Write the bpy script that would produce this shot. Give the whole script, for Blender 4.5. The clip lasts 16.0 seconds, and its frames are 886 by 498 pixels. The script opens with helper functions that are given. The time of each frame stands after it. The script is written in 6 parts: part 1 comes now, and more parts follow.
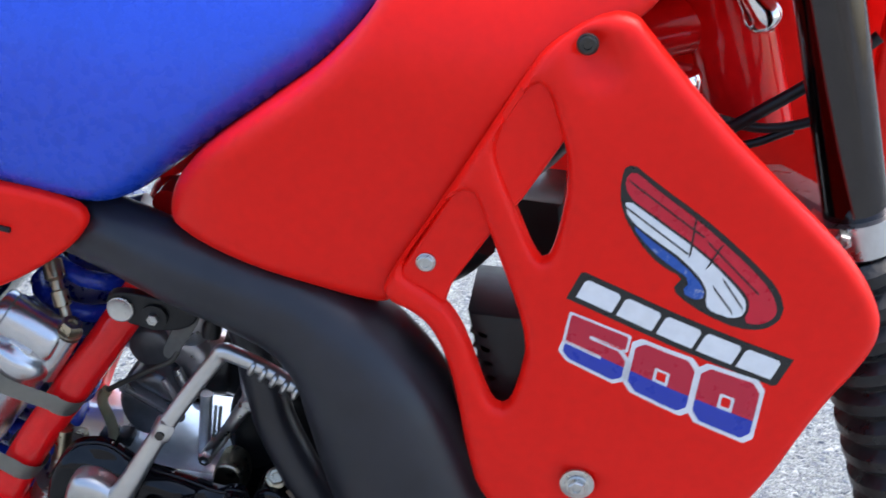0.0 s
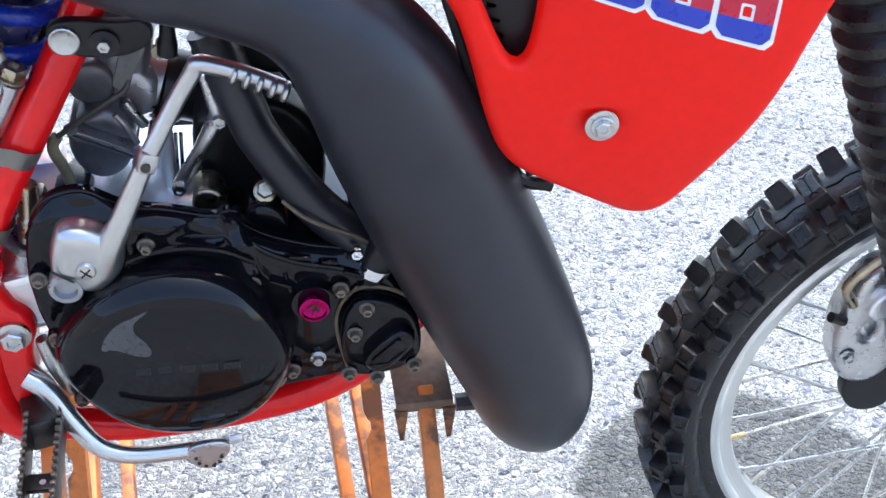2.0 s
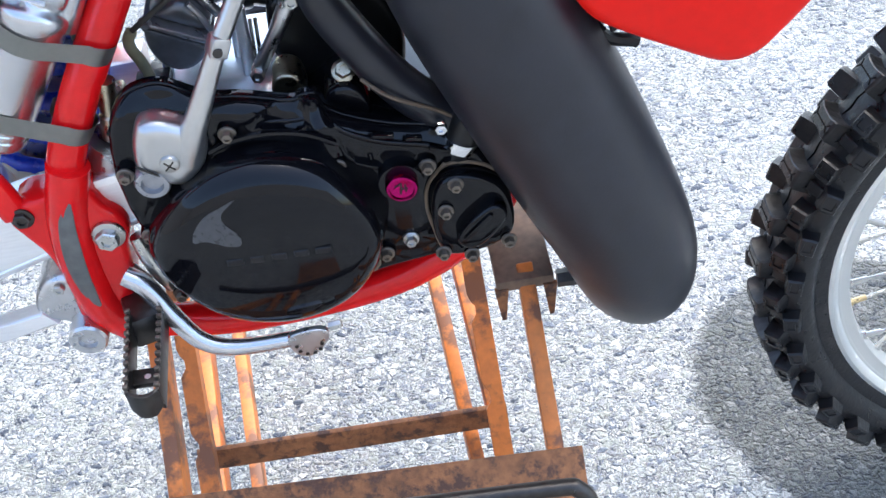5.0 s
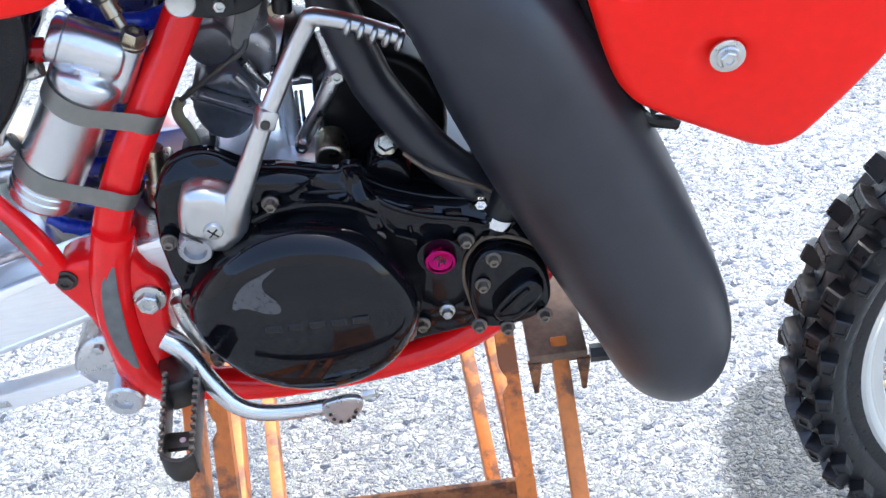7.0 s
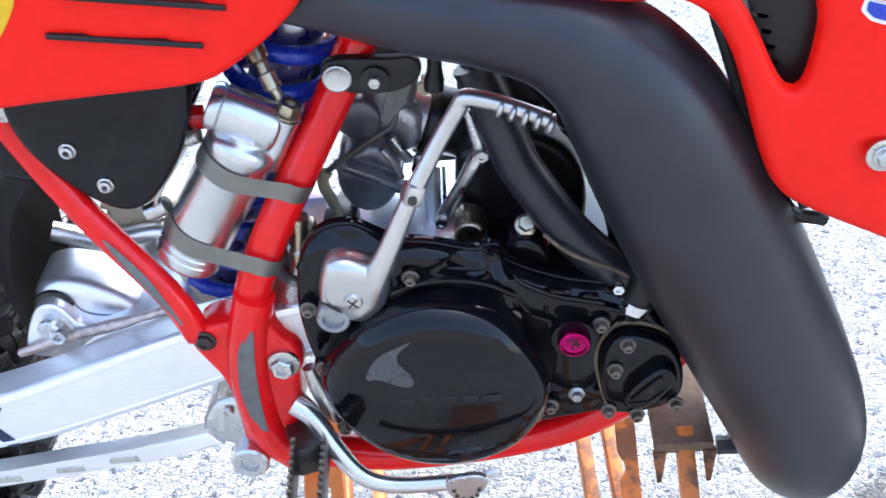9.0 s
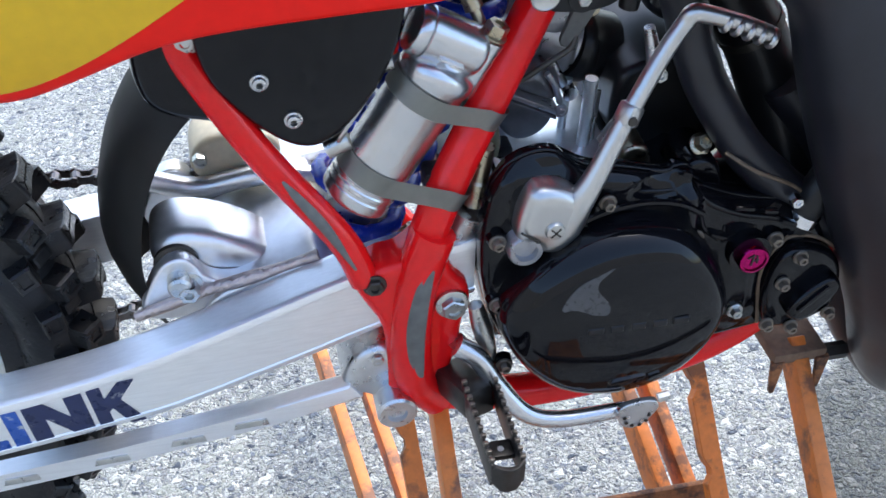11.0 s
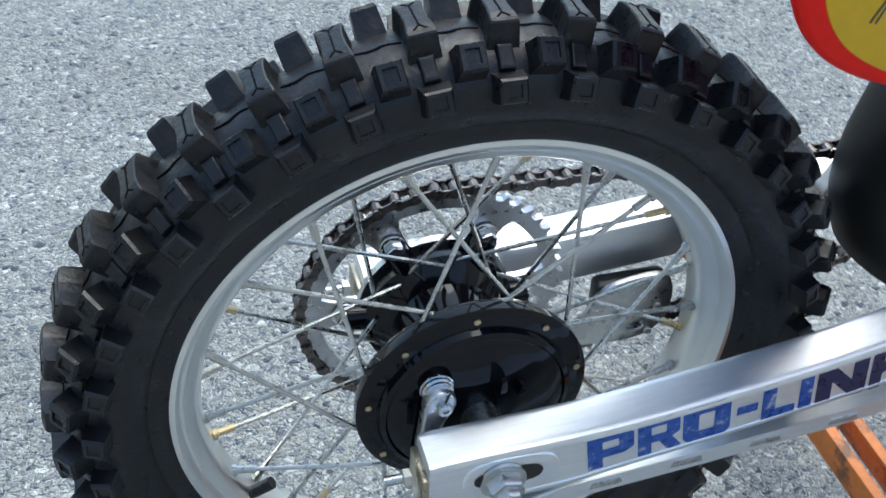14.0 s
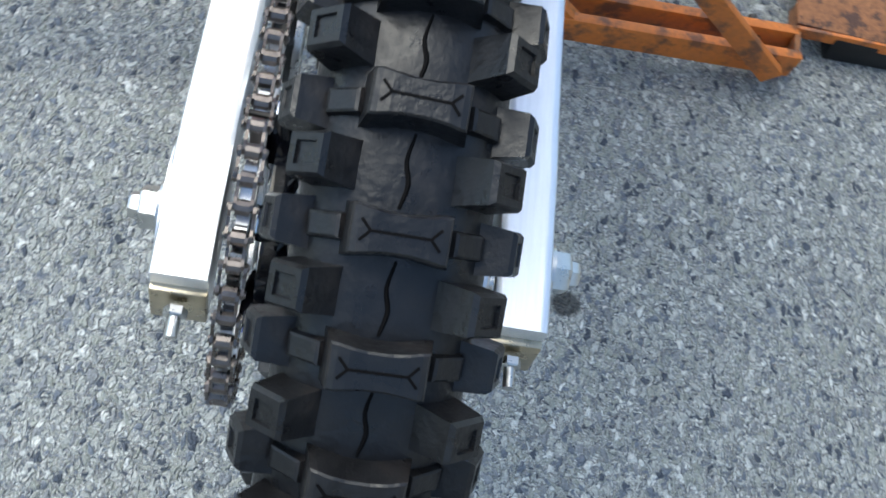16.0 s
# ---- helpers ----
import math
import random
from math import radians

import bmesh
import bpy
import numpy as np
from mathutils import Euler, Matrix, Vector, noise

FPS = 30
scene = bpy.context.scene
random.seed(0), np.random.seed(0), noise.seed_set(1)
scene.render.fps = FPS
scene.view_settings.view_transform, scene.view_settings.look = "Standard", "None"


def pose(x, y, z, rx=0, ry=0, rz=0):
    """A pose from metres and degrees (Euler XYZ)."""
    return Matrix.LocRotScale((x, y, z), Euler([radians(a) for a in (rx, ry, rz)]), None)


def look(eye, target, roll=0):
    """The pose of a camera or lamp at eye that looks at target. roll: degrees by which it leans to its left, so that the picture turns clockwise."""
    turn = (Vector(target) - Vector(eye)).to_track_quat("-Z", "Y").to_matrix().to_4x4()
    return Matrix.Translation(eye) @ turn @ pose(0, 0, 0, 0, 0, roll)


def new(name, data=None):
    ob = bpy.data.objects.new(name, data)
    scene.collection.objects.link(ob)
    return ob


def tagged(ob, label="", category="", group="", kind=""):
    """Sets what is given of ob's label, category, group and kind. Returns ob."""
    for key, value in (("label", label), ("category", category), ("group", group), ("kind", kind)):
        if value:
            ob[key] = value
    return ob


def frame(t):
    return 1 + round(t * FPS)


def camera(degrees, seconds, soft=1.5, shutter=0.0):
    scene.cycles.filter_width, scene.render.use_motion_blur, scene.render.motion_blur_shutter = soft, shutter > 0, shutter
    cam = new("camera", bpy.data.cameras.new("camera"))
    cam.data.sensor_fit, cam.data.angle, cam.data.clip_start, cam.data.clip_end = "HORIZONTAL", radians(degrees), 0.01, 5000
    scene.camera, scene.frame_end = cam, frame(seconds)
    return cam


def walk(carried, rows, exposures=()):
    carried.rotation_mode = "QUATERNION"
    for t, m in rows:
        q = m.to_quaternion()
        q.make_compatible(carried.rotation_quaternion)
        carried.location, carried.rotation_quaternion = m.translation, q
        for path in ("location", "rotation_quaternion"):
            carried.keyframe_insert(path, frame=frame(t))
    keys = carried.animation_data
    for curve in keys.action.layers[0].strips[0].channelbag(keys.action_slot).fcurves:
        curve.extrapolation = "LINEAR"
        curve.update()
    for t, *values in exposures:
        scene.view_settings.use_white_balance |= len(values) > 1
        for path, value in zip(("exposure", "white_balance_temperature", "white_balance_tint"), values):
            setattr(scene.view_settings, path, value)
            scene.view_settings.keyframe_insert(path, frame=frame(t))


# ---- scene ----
from mathutils.geometry import delaunay_2d_cdt

cam = camera(40.00, 16.0, shutter=0.15)
PATH = [
    (0, look((0.9682, -0.8355, 1.2945), (0.8823, 0.0556, 0.8489), 4.60)),
    (0.5, look((0.9425, -0.8051, 1.2731), (0.7995, 0.0443, 0.7651), -2.58)),
    (1, look((0.8168, -0.8119, 1.2575), (0.8127, 0.0090, 0.6864), -3.89)),
    (1.5, look((0.8040, -0.8103, 1.2459), (0.8805, -0.0187, 0.6396), -0.43)),
    (2, look((0.8158, -0.8249, 1.2394), (0.9157, -0.0539, 0.6104), 0.67)),
    (2.5, look((0.8237, -0.8318, 1.2219), (0.8998, -0.0728, 0.5754), -2.40)),
    (3, look((0.8351, -0.8292, 1.2153), (0.8946, -0.0847, 0.5503), -4.36)),
    (3.5, look((0.8415, -0.8278, 1.2070), (0.8626, -0.0925, 0.5296), -7.08)),
    (4, look((0.8372, -0.8236, 1.2040), (0.8419, -0.1010, 0.5127), -7.91)),
    (6.5, look((0.8384, -0.8215, 1.2141), (0.8202, -0.0671, 0.5579), -7.95)),
    (7, look((0.8292, -0.8225, 1.2187), (0.8093, -0.0585, 0.5737), -7.29)),
    (7.5, look((0.8324, -0.8237, 1.2157), (0.8036, -0.0512, 0.5813), -7.64)),
    (8, look((0.8314, -0.8249, 1.2179), (0.7991, -0.0476, 0.5896), -7.82)),
    (8.5, look((0.8277, -0.8249, 1.2204), (0.7809, -0.0390, 0.6038), -8.16)),
    (9, look((0.7964, -0.8219, 1.2299), (0.7063, -0.0212, 0.6377), -7.19)),
    (9.2, look((0.7755, -0.8151, 1.2335), (0.6742, -0.0141, 0.6436), -7.07)),
    (11.3, look((0.3643, -0.7723, 1.2109), (0.5382, -0.0278, 0.5664), 1.16)),
    (11.5, look((0.3213, -0.7803, 1.2108), (0.4866, -0.0373, 0.5623), 1.40)),
    (12, look((0.2230, -0.7878, 1.2242), (0.3485, -0.0300, 0.5839), 3.02)),
    (12.5, look((0.1199, -0.8024, 1.2315), (0.2035, -0.0415, 0.5880), 5.57)),
    (13, look((0.0188, -0.8286, 1.2320), (0.0790, -0.0567, 0.5992), 8.39)),
    (13.5, look((-0.0989, -0.7429, 1.2231), (0.0236, 0.0394, 0.6124), 4.70)),
    (14, look((-0.2244, -0.6543, 1.2400), (0.0050, 0.0641, 0.5832), 2.97)),
    (14.5, look((-0.3760, -0.5650, 1.2735), (-0.0012, 0.0069, 0.5434), 7.00)),
    (15, look((-0.4210, -0.3970, 1.2470), (0.0773, 0.0290, 0.4914), 10.30)),
    (15.2, look((-0.4078, -0.2676, 1.2510), (0.1145, -0.0040, 0.4400), 12.20)),
    (15.5, look((-0.3870, -0.1340, 1.2340), (0.1275, 0.0145, 0.3900), 13.20)),
    (15.8, look((-0.3832, -0.0110, 1.2070), (0.0946, -0.0396, 0.3295), 21.30)),
    (16, look((-0.3668, 0.0385, 1.2240), (0.0957, -0.0792, 0.3445), 21.80)),
]
walk(cam, PATH, [(0.0, 1.6, 6500, 10), (0.5, 1.8, 6500, 10), (1.0, 2.25, 6500, 9), (2.0, 2.15, 6450, 9), (4.0, 2.1, 6450, 8), (7.0, 2.3, 6450, 9), (9.2, 2.45, 6450, 9), (11.3, 1.65, 6400, 6), (12.5, 1.27, 6300, 2), (13.5, 1.1, 6300, 1), (15.0, 1.15, 6300, 2), (15.5, 1.35, 6350, 4), (16.0, 1.1, 6400, 1)])

# world, sun
world = bpy.data.worlds.new("world")
scene.world = world
world.use_nodes = True
wn = world.node_tree.nodes
sky = wn.new("ShaderNodeTexSky")
sky.sky_type = "NISHITA"
sky.sun_disc = False
SUN_EL, SUN_AZ = 64, 48      # azimuth from +x towards +y
sky.sun_elevation = radians(SUN_EL)
sky.sun_rotation = radians(90 - SUN_AZ)
sky.dust_density, sky.air_density = 2.0, 1.0
wn["Background"].inputs["Strength"].default_value = 0.15
world.node_tree.links.new(sky.outputs[0], wn["Background"].inputs["Color"])
sun = new("sun", bpy.data.lights.new("sun", "SUN"))
sun.data.energy, sun.data.angle, sun.data.color = 0.95, radians(48), (1.0, 0.98, 0.96)
d = Vector((math.cos(radians(SUN_EL)) * math.cos(radians(SUN_AZ)), math.cos(radians(SUN_EL)) * math.sin(radians(SUN_AZ)), math.sin(radians(SUN_EL))))
sun.matrix_world = look(d * 10, (0, 0, 0))


# ---- materials ----
def material(name, color, rough=0.5, metal=0.0, vary=0.08, scale=30.0, bump=0.0, bump_scale=200.0, rough_vary=0.04, coat=0.0, dirt=None, dirt_scale=12.0, dirt_low=0.55, aniso=None, spec=0.5):
    """Principled surface: colour varied at two scales, wear blotches in colour dirt, fine relief."""
    m = bpy.data.materials.new(name)
    m.use_nodes = True
    nt = m.node_tree
    n, l = nt.nodes, nt.links
    b = n["Principled BSDF"]
    co = n.new("ShaderNodeTexCoord")
    big = n.new("ShaderNodeTexNoise")
    big.inputs["Scale"].default_value = scale * 0.25
    big.inputs["Detail"].default_value = 4
    fine = n.new("ShaderNodeTexNoise")
    fine.inputs["Scale"].default_value = scale * 4
    fine.inputs["Detail"].default_value = 6
    src = co.outputs["Object"]
    if aniso:
        mp = n.new("ShaderNodeMapping")
        mp.inputs["Scale"].default_value = aniso
        l.new(co.outputs["Object"], mp.inputs["Vector"])
        src = mp.outputs["Vector"]
    for q in (big, fine):
        l.new(src, q.inputs["Vector"])
    add = n.new("ShaderNodeMath")
    add.operation = "ADD"
    l.new(big.outputs["Fac"], add.inputs[0])
    l.new(fine.outputs["Fac"], add.inputs[1])
    rng = n.new("ShaderNodeMapRange")
    rng.inputs["From Min"].default_value, rng.inputs["From Max"].default_value = 0.7, 1.3
    rng.inputs["To Min"].default_value, rng.inputs["To Max"].default_value = 1 - vary, 1 + vary
    l.new(add.outputs[0], rng.inputs["Value"])
    mul = n.new("ShaderNodeVectorMath")
    mul.operation = "SCALE"
    mul.inputs[0].default_value = color[:3]
    l.new(rng.outputs[0], mul.inputs["Scale"])
    col = mul.outputs[0]
    if dirt:
        dn = n.new("ShaderNodeTexNoise")
        dn.inputs["Scale"].default_value = dirt_scale
        dn.inputs["Detail"].default_value = 8
        dn.inputs["Roughness"].default_value = 0.65
        l.new(co.outputs["Object"], dn.inputs["Vector"])
        dr = n.new("ShaderNodeMapRange")
        dr.inputs["From Min"].default_value, dr.inputs["From Max"].default_value = dirt_low, dirt_low + 0.1
        l.new(dn.outputs["Fac"], dr.inputs["Value"])
        mx = n.new("ShaderNodeMix")
        mx.data_type = "RGBA"
        l.new(dr.outputs[0], mx.inputs["Factor"])
        l.new(col, mx.inputs["A"])
        mx.inputs["B"].default_value = (*dirt[:3], 1)
        col = mx.outputs["Result"]
    l.new(col, b.inputs["Base Color"])
    rr = n.new("ShaderNodeMapRange")
    rr.inputs["From Min"].default_value, rr.inputs["From Max"].default_value = 0.35, 0.65
    rr.inputs["To Min"].default_value, rr.inputs["To Max"].default_value = max(0.02, rough - rough_vary), min(1, rough + rough_vary)
    l.new(fine.outputs["Fac"], rr.inputs["Value"])
    l.new(rr.outputs[0], b.inputs["Roughness"])
    b.inputs["Metallic"].default_value = metal
    b.inputs["Specular IOR Level"].default_value = spec
    b.inputs["Coat Weight"].default_value = coat
    if bump:
        bn = n.new("ShaderNodeTexNoise")
        bn.inputs["Scale"].default_value = bump_scale
        bn.inputs["Detail"].default_value = 4
        l.new(src, bn.inputs["Vector"])
        bp = n.new("ShaderNodeBump")
        bp.inputs["Strength"].default_value = bump
        bp.inputs["Distance"].default_value = 0.002
        l.new(bn.outputs["Fac"], bp.inputs["Height"])
        l.new(bp.outputs[0], b.inputs["Normal"])
    return m


RED = material("red_plastic", (0.88, 0.010, 0.005), 0.36, spec=0.24, vary=0.05)
RED_PAINT = material("red_frame_paint", (0.78, 0.008, 0.01), 0.12, vary=0.08, rough_vary=0.04, spec=0.4)
YELLOW = material("yellow_plastic", (0.72, 0.42, 0.01), 0.4, vary=0.06, dirt=(0.45, 0.25, 0.02), dirt_low=0.66)
BLUE = material("blue_vinyl", (0.014, 0.07, 0.58), 0.28, vary=0.08, bump=0.1, bump_scale=900, spec=0.6)
BLUE_PAINT = material("blue_spring_paint", (0.01, 0.04, 0.42), 0.25)
PIPE = material("black_pipe_paint", (0.017, 0.017, 0.022), 0.37, vary=0.3, scale=8, bump=0.05, bump_scale=400, spec=0.5)
BLACK_GLOSS = material("black_engine_paint", (0.004, 0.004, 0.0055), 0.05, vary=0.2, bump=0.02, bump_scale=70, rough_vary=0.02, spec=0.3)
BOLT = material("dull_bolt_zinc", (0.2, 0.17, 0.14), 0.4, 0.8, vary=0.3)
KICK = material("polished_lever_alloy", (0.55, 0.545, 0.535), 0.28, 0.95, vary=0.04, rough_vary=0.0)
BLACK_PLASTIC = material("black_plastic", (0.010, 0.010, 0.011), 0.35, vary=0.2, spec=0.35)
RUBBER = material("tyre_rubber", (0.0098, 0.0098, 0.0108), 0.38, vary=0.35, scale=20, bump=0.25, bump_scale=260, spec=0.42, dirt=(0.022, 0.019, 0.018), dirt_scale=30, dirt_low=0.54, rough_vary=0.12)
# near-black rubber that paints the shade inside tread grooves and cracks
GROOVE_CRACK = material("groove_crack_shade", (0.004, 0.0035, 0.0035), 0.8, spec=0.1)
ALU = material("brushed_aluminium", (0.91, 0.915, 0.925), 0.38, 0.85, vary=0.06, aniso=(3, 60, 60), bump=0.05, bump_scale=40)
CAST = material("cast_aluminium", (0.60, 0.60, 0.61), 0.3, 1.0, vary=0.1, rough_vary=0.05)
CAST_MATT = material("matt_cast_aluminium", (0.84, 0.845, 0.86), 0.34, 0.88, vary=0.1, rough_vary=0.06)
STEEL = material("zinc_steel", (0.55, 0.55, 0.53), 0.3, 1.0, vary=0.15)
CHROME = material("chrome", (0.75, 0.75, 0.76), 0.1, 1.0, vary=0.04)
GOLD = material("brass_nipple", (0.62, 0.5, 0.3), 0.3, 1.0)
DARK_STEEL = material("dark_steel", (0.06, 0.055, 0.05), 0.4, 0.8, vary=0.3)
MAGENTA = material("magenta_anodised", (0.42, 0.010, 0.13), 0.16, 1.0, vary=0.12, rough_vary=0.05)
ORANGE = material("orange_paint", (0.62, 0.18, 0.03), 0.5, vary=0.18, dirt=(0.2, 0.075, 0.03), dirt_scale=24, dirt_low=0.5)
RUST = material("rusty_steel", (0.28, 0.12, 0.05), 0.75, 0.2, vary=0.4, dirt=(0.09, 0.045, 0.03), dirt_scale=50, dirt_low=0.5, bump=0.4, bump_scale=300)
WHITE = material("white_decal", (0.8, 0.8, 0.8), 0.35)
WOOD = material("rusty_top_plate", (0.16, 0.10, 0.065), 0.7, vary=0.4, bump=0.3, bump_scale=150)


# chrome with its base darkened in place of dark surroundings it would mirror
FORK = material("darkened_chrome", (0.07, 0.065, 0.065), 0.12, 1.0, vary=0.04)
RIM = material("polished_rim", (0.84, 0.85, 0.83), 0.3, 1.0, vary=0.03, scale=8, rough_vary=0.02)
RESERVOIR = material("machined_aluminium", (0.62, 0.62, 0.63), 0.26, 0.95, vary=0.03, rough_vary=0.0)
SPOKE = material("zinc_spoke", (0.6, 0.6, 0.58), 0.28, 1.0, vary=0.2)
CHAIN = material("oily_chain", (0.16, 0.14, 0.13), 0.3, 0.9, vary=0.4)
IVORY = material("ivory_plastic", (0.62, 0.55, 0.4), 0.5, vary=0.12)
BARE = material("bare_cast_alloy", (0.86, 0.88, 0.89), 0.32, 0.75, vary=0.06)
WELD = material("weld_bead", (0.6, 0.5, 0.46), 0.35, 1.0, vary=0.25, bump=0.8, bump_scale=350)
PATCH_GREY = material("patch_grey", (0.055, 0.055, 0.058), 0.3, vary=0.3, scale=60)
WORN = material("rubbed_grey", (0.13, 0.13, 0.12), 0.55, vary=0.3)
GASKET = material("gasket_edge", (0.16, 0.11, 0.07), 0.6, vary=0.4)
BRONZE = material("passivated_brass", (0.46, 0.40, 0.29), 0.3, 1.0, vary=0.2)
BOWL = material("dark_cast_metal", (0.17, 0.175, 0.19), 0.33, 0.6, vary=0.2, rough_vary=0.05)
DARK_HOSE = material("brown_rubber_hose", (0.06, 0.055, 0.045), 0.4, vary=0.2)
CAST_DARK = material("grey_cast_metal", (0.42, 0.42, 0.44), 0.33, 0.8, vary=0.2, rough_vary=0.06)
HOSE = material("yellowed_hose", (0.3, 0.27, 0.16), 0.35, vary=0.2)
BAND = material("grey_band", (0.42, 0.42, 0.38), 0.45, 0.8, vary=0.1)
FLAP = material("dusty_black_plastic", (0.03, 0.028, 0.025), 0.42, vary=0.25, scale=12)
DECAL_BLUE = material("blue_print", (0.018, 0.085, 0.36), 0.3, vary=0.25, dirt=(0.5, 0.5, 0.5), dirt_scale=120, dirt_low=0.57)
# darker print for the letters N and K
DECAL_NAVY = material("navy_print", (0.012, 0.02, 0.07), 0.3, vary=0.3, dirt=(0.45, 0.45, 0.45), dirt_scale=110, dirt_low=0.6)
DECAL_RED = material("red_print", (0.6, 0.008, 0.03), 0.3)
DECAL_BLACK = material("black_print", (0.012, 0.012, 0.012), 0.3)


def number_material():
    """Printed figures: red above, blue below a sloping line."""
    m = material("number_print", (0.6, 0.02, 0.02), 0.3)
    n, l = m.node_tree.nodes, m.node_tree.links
    b = n["Principled BSDF"]
    co = n.new("ShaderNodeTexCoord")
    sp = n.new("ShaderNodeSeparateXYZ")
    l.new(co.outputs["Object"], sp.inputs[0])
    k = n.new("ShaderNodeMath")
    k.operation = "MULTIPLY_ADD"
    k.inputs[1].default_value, k.inputs[2].default_value = 0.315, -1.2165
    l.new(sp.outputs["X"], k.inputs[0])
    s = n.new("ShaderNodeMath")
    l.new(k.outputs[0], s.inputs[0])
    l.new(sp.outputs["Z"], s.inputs[1])
    c = n.new("ShaderNodeMath")
    c.operation = "GREATER_THAN"
    c.inputs[1].default_value = 0.0
    l.new(s.outputs[0], c.inputs[0])
    x = n.new("ShaderNodeMix")
    x.data_type = "RGBA"
    x.inputs["A"].default_value, x.inputs["B"].default_value = (0.02, 0.045, 0.4, 1), (0.55, 0.012, 0.04, 1)
    l.new(c.outputs[0], x.inputs["Factor"])
    l.new(x.outputs["Result"], b.inputs["Base Color"])
    return m


NUMBER = number_material()


def ground_material():
    """Washed concrete: uneven pebbles of several colours in pale mortar, one large darker and smoother patch, one oil
    spot.
    """
    m = bpy.data.materials.new("exposed_aggregate")
    m.use_nodes = True
    n, l = m.node_tree.nodes, m.node_tree.links
    b = n["Principled BSDF"]
    co = n.new("ShaderNodeTexCoord")
    def math_node(op, a, c, clamp=False):
        q = n.new("ShaderNodeMath")
        q.operation, q.use_clamp = op, clamp
        for k, v in enumerate((a, c)):
            if isinstance(v, (int, float)):
                q.inputs[k].default_value = v
            elif v is not None:
                l.new(v, q.inputs[k])
        return q.outputs[0]
    def noise_node(scale, detail=4):
        q = n.new("ShaderNodeTexNoise")
        q.inputs["Scale"].default_value, q.inputs["Detail"].default_value = scale, detail
        l.new(co.outputs["Object"], q.inputs["Vector"])
        return q
    def remap(v, a, c, d, e):
        q = n.new("ShaderNodeMapRange")
        for k, x in zip(("From Min", "From Max", "To Min", "To Max"), (a, c, d, e)):
            q.inputs[k].default_value = x
        l.new(v, q.inputs["Value"])
        return q.outputs[0]
    warp = noise_node(90, 3)
    off = n.new("ShaderNodeVectorMath")
    off.operation = "SCALE"
    off.inputs["Scale"].default_value = 0.016
    l.new(warp.outputs["Color"], off.inputs[0])
    at = n.new("ShaderNodeVectorMath")
    l.new(co.outputs["Object"], at.inputs[0])
    l.new(off.outputs[0], at.inputs[1])
    def cells(scale, stretch, gaps):
        """Fragments: a colour and a mask that falls off towards the gaps, with a dome for relief."""
        mp = n.new("ShaderNodeMapping")
        mp.inputs["Scale"].default_value = stretch
        mp.inputs["Rotation"].default_value = (0, 0, scale * 0.01)
        l.new(at.outputs[0], mp.inputs["Vector"])
        v = n.new("ShaderNodeTexVoronoi")
        v.inputs["Scale"].default_value = scale
        l.new(mp.outputs[0], v.inputs["Vector"])
        e = n.new("ShaderNodeTexVoronoi")
        e.feature = "DISTANCE_TO_EDGE"
        e.inputs["Scale"].default_value = scale
        l.new(mp.outputs[0], e.inputs["Vector"])
        sep = n.new("ShaderNodeSeparateColor")
        l.new(v.outputs["Color"], sep.inputs[0])
        gap = math_node("ADD", math_node("MULTIPLY", sep.outputs[1], gaps), 0.015)
        mask = remap(math_node("SUBTRACT", e.outputs["Distance"], gap), -0.02, 0.05, 0, 1)
        dome = math_node("MULTIPLY", remap(e.outputs["Distance"], 0.0, 0.3, 0, 1), math_node("ADD", math_node("MULTIPLY", sep.outputs[2], 0.8), 0.4))
        ramp = n.new("ShaderNodeValToRGB")
        ramp.color_ramp.interpolation = "CONSTANT"
        el = ramp.color_ramp.elements
        el[0].position, el[0].color = 0.0, PEBBLES[0]
        el[1].position, el[1].color = 0.08, PEBBLES[1]
        for k, p in enumerate((0.2, 0.36, 0.56, 0.74, 0.9)):
            el.new(p).color = PEBBLES[k + 2]
        l.new(sep.outputs[0], ramp.inputs[0])
        mottle = n.new("ShaderNodeVectorMath")
        mottle.operation = "SCALE"
        l.new(ramp.outputs[0], mottle.inputs[0])
        l.new(remap(noise_node(380, 3).outputs["Fac"], 0.3, 0.7, 0.75, 1.2), mottle.inputs["Scale"])
        return mask, mottle.outputs[0], dome
    layers = [cells(105, (0.75, 1.25, 1), 0.30), cells(210, (1.3, 0.7, 1), 0.22), cells(380, (1, 1, 1), 0.12)]
    fine = noise_node(900, 2)
    mortar = n.new("ShaderNodeMix")
    mortar.data_type = "RGBA"
    mortar.inputs["A"].default_value, mortar.inputs["B"].default_value = (0.13, 0.13, 0.125, 1), (0.30, 0.295, 0.275, 1)
    l.new(remap(fine.outputs["Fac"], 0.35, 0.65, 0, 1), mortar.inputs["Factor"])
    col = mortar.outputs["Result"]
    for mask, c, _ in layers[::-1]:
        x = n.new("ShaderNodeMix")
        x.data_type = "RGBA"
        l.new(mask, x.inputs["Factor"])
        l.new(col, x.inputs["A"])
        l.new(c, x.inputs["B"])
        col = x.outputs["Result"]
    big = noise_node(2.5)
    tone = remap(big.outputs["Fac"], 0.3, 0.7, 0.86, 1.14)
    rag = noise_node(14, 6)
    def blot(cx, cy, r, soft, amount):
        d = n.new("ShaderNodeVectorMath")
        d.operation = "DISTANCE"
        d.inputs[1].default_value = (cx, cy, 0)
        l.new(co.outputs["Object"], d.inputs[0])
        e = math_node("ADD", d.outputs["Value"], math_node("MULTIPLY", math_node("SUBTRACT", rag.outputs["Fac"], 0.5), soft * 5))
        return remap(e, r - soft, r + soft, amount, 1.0)
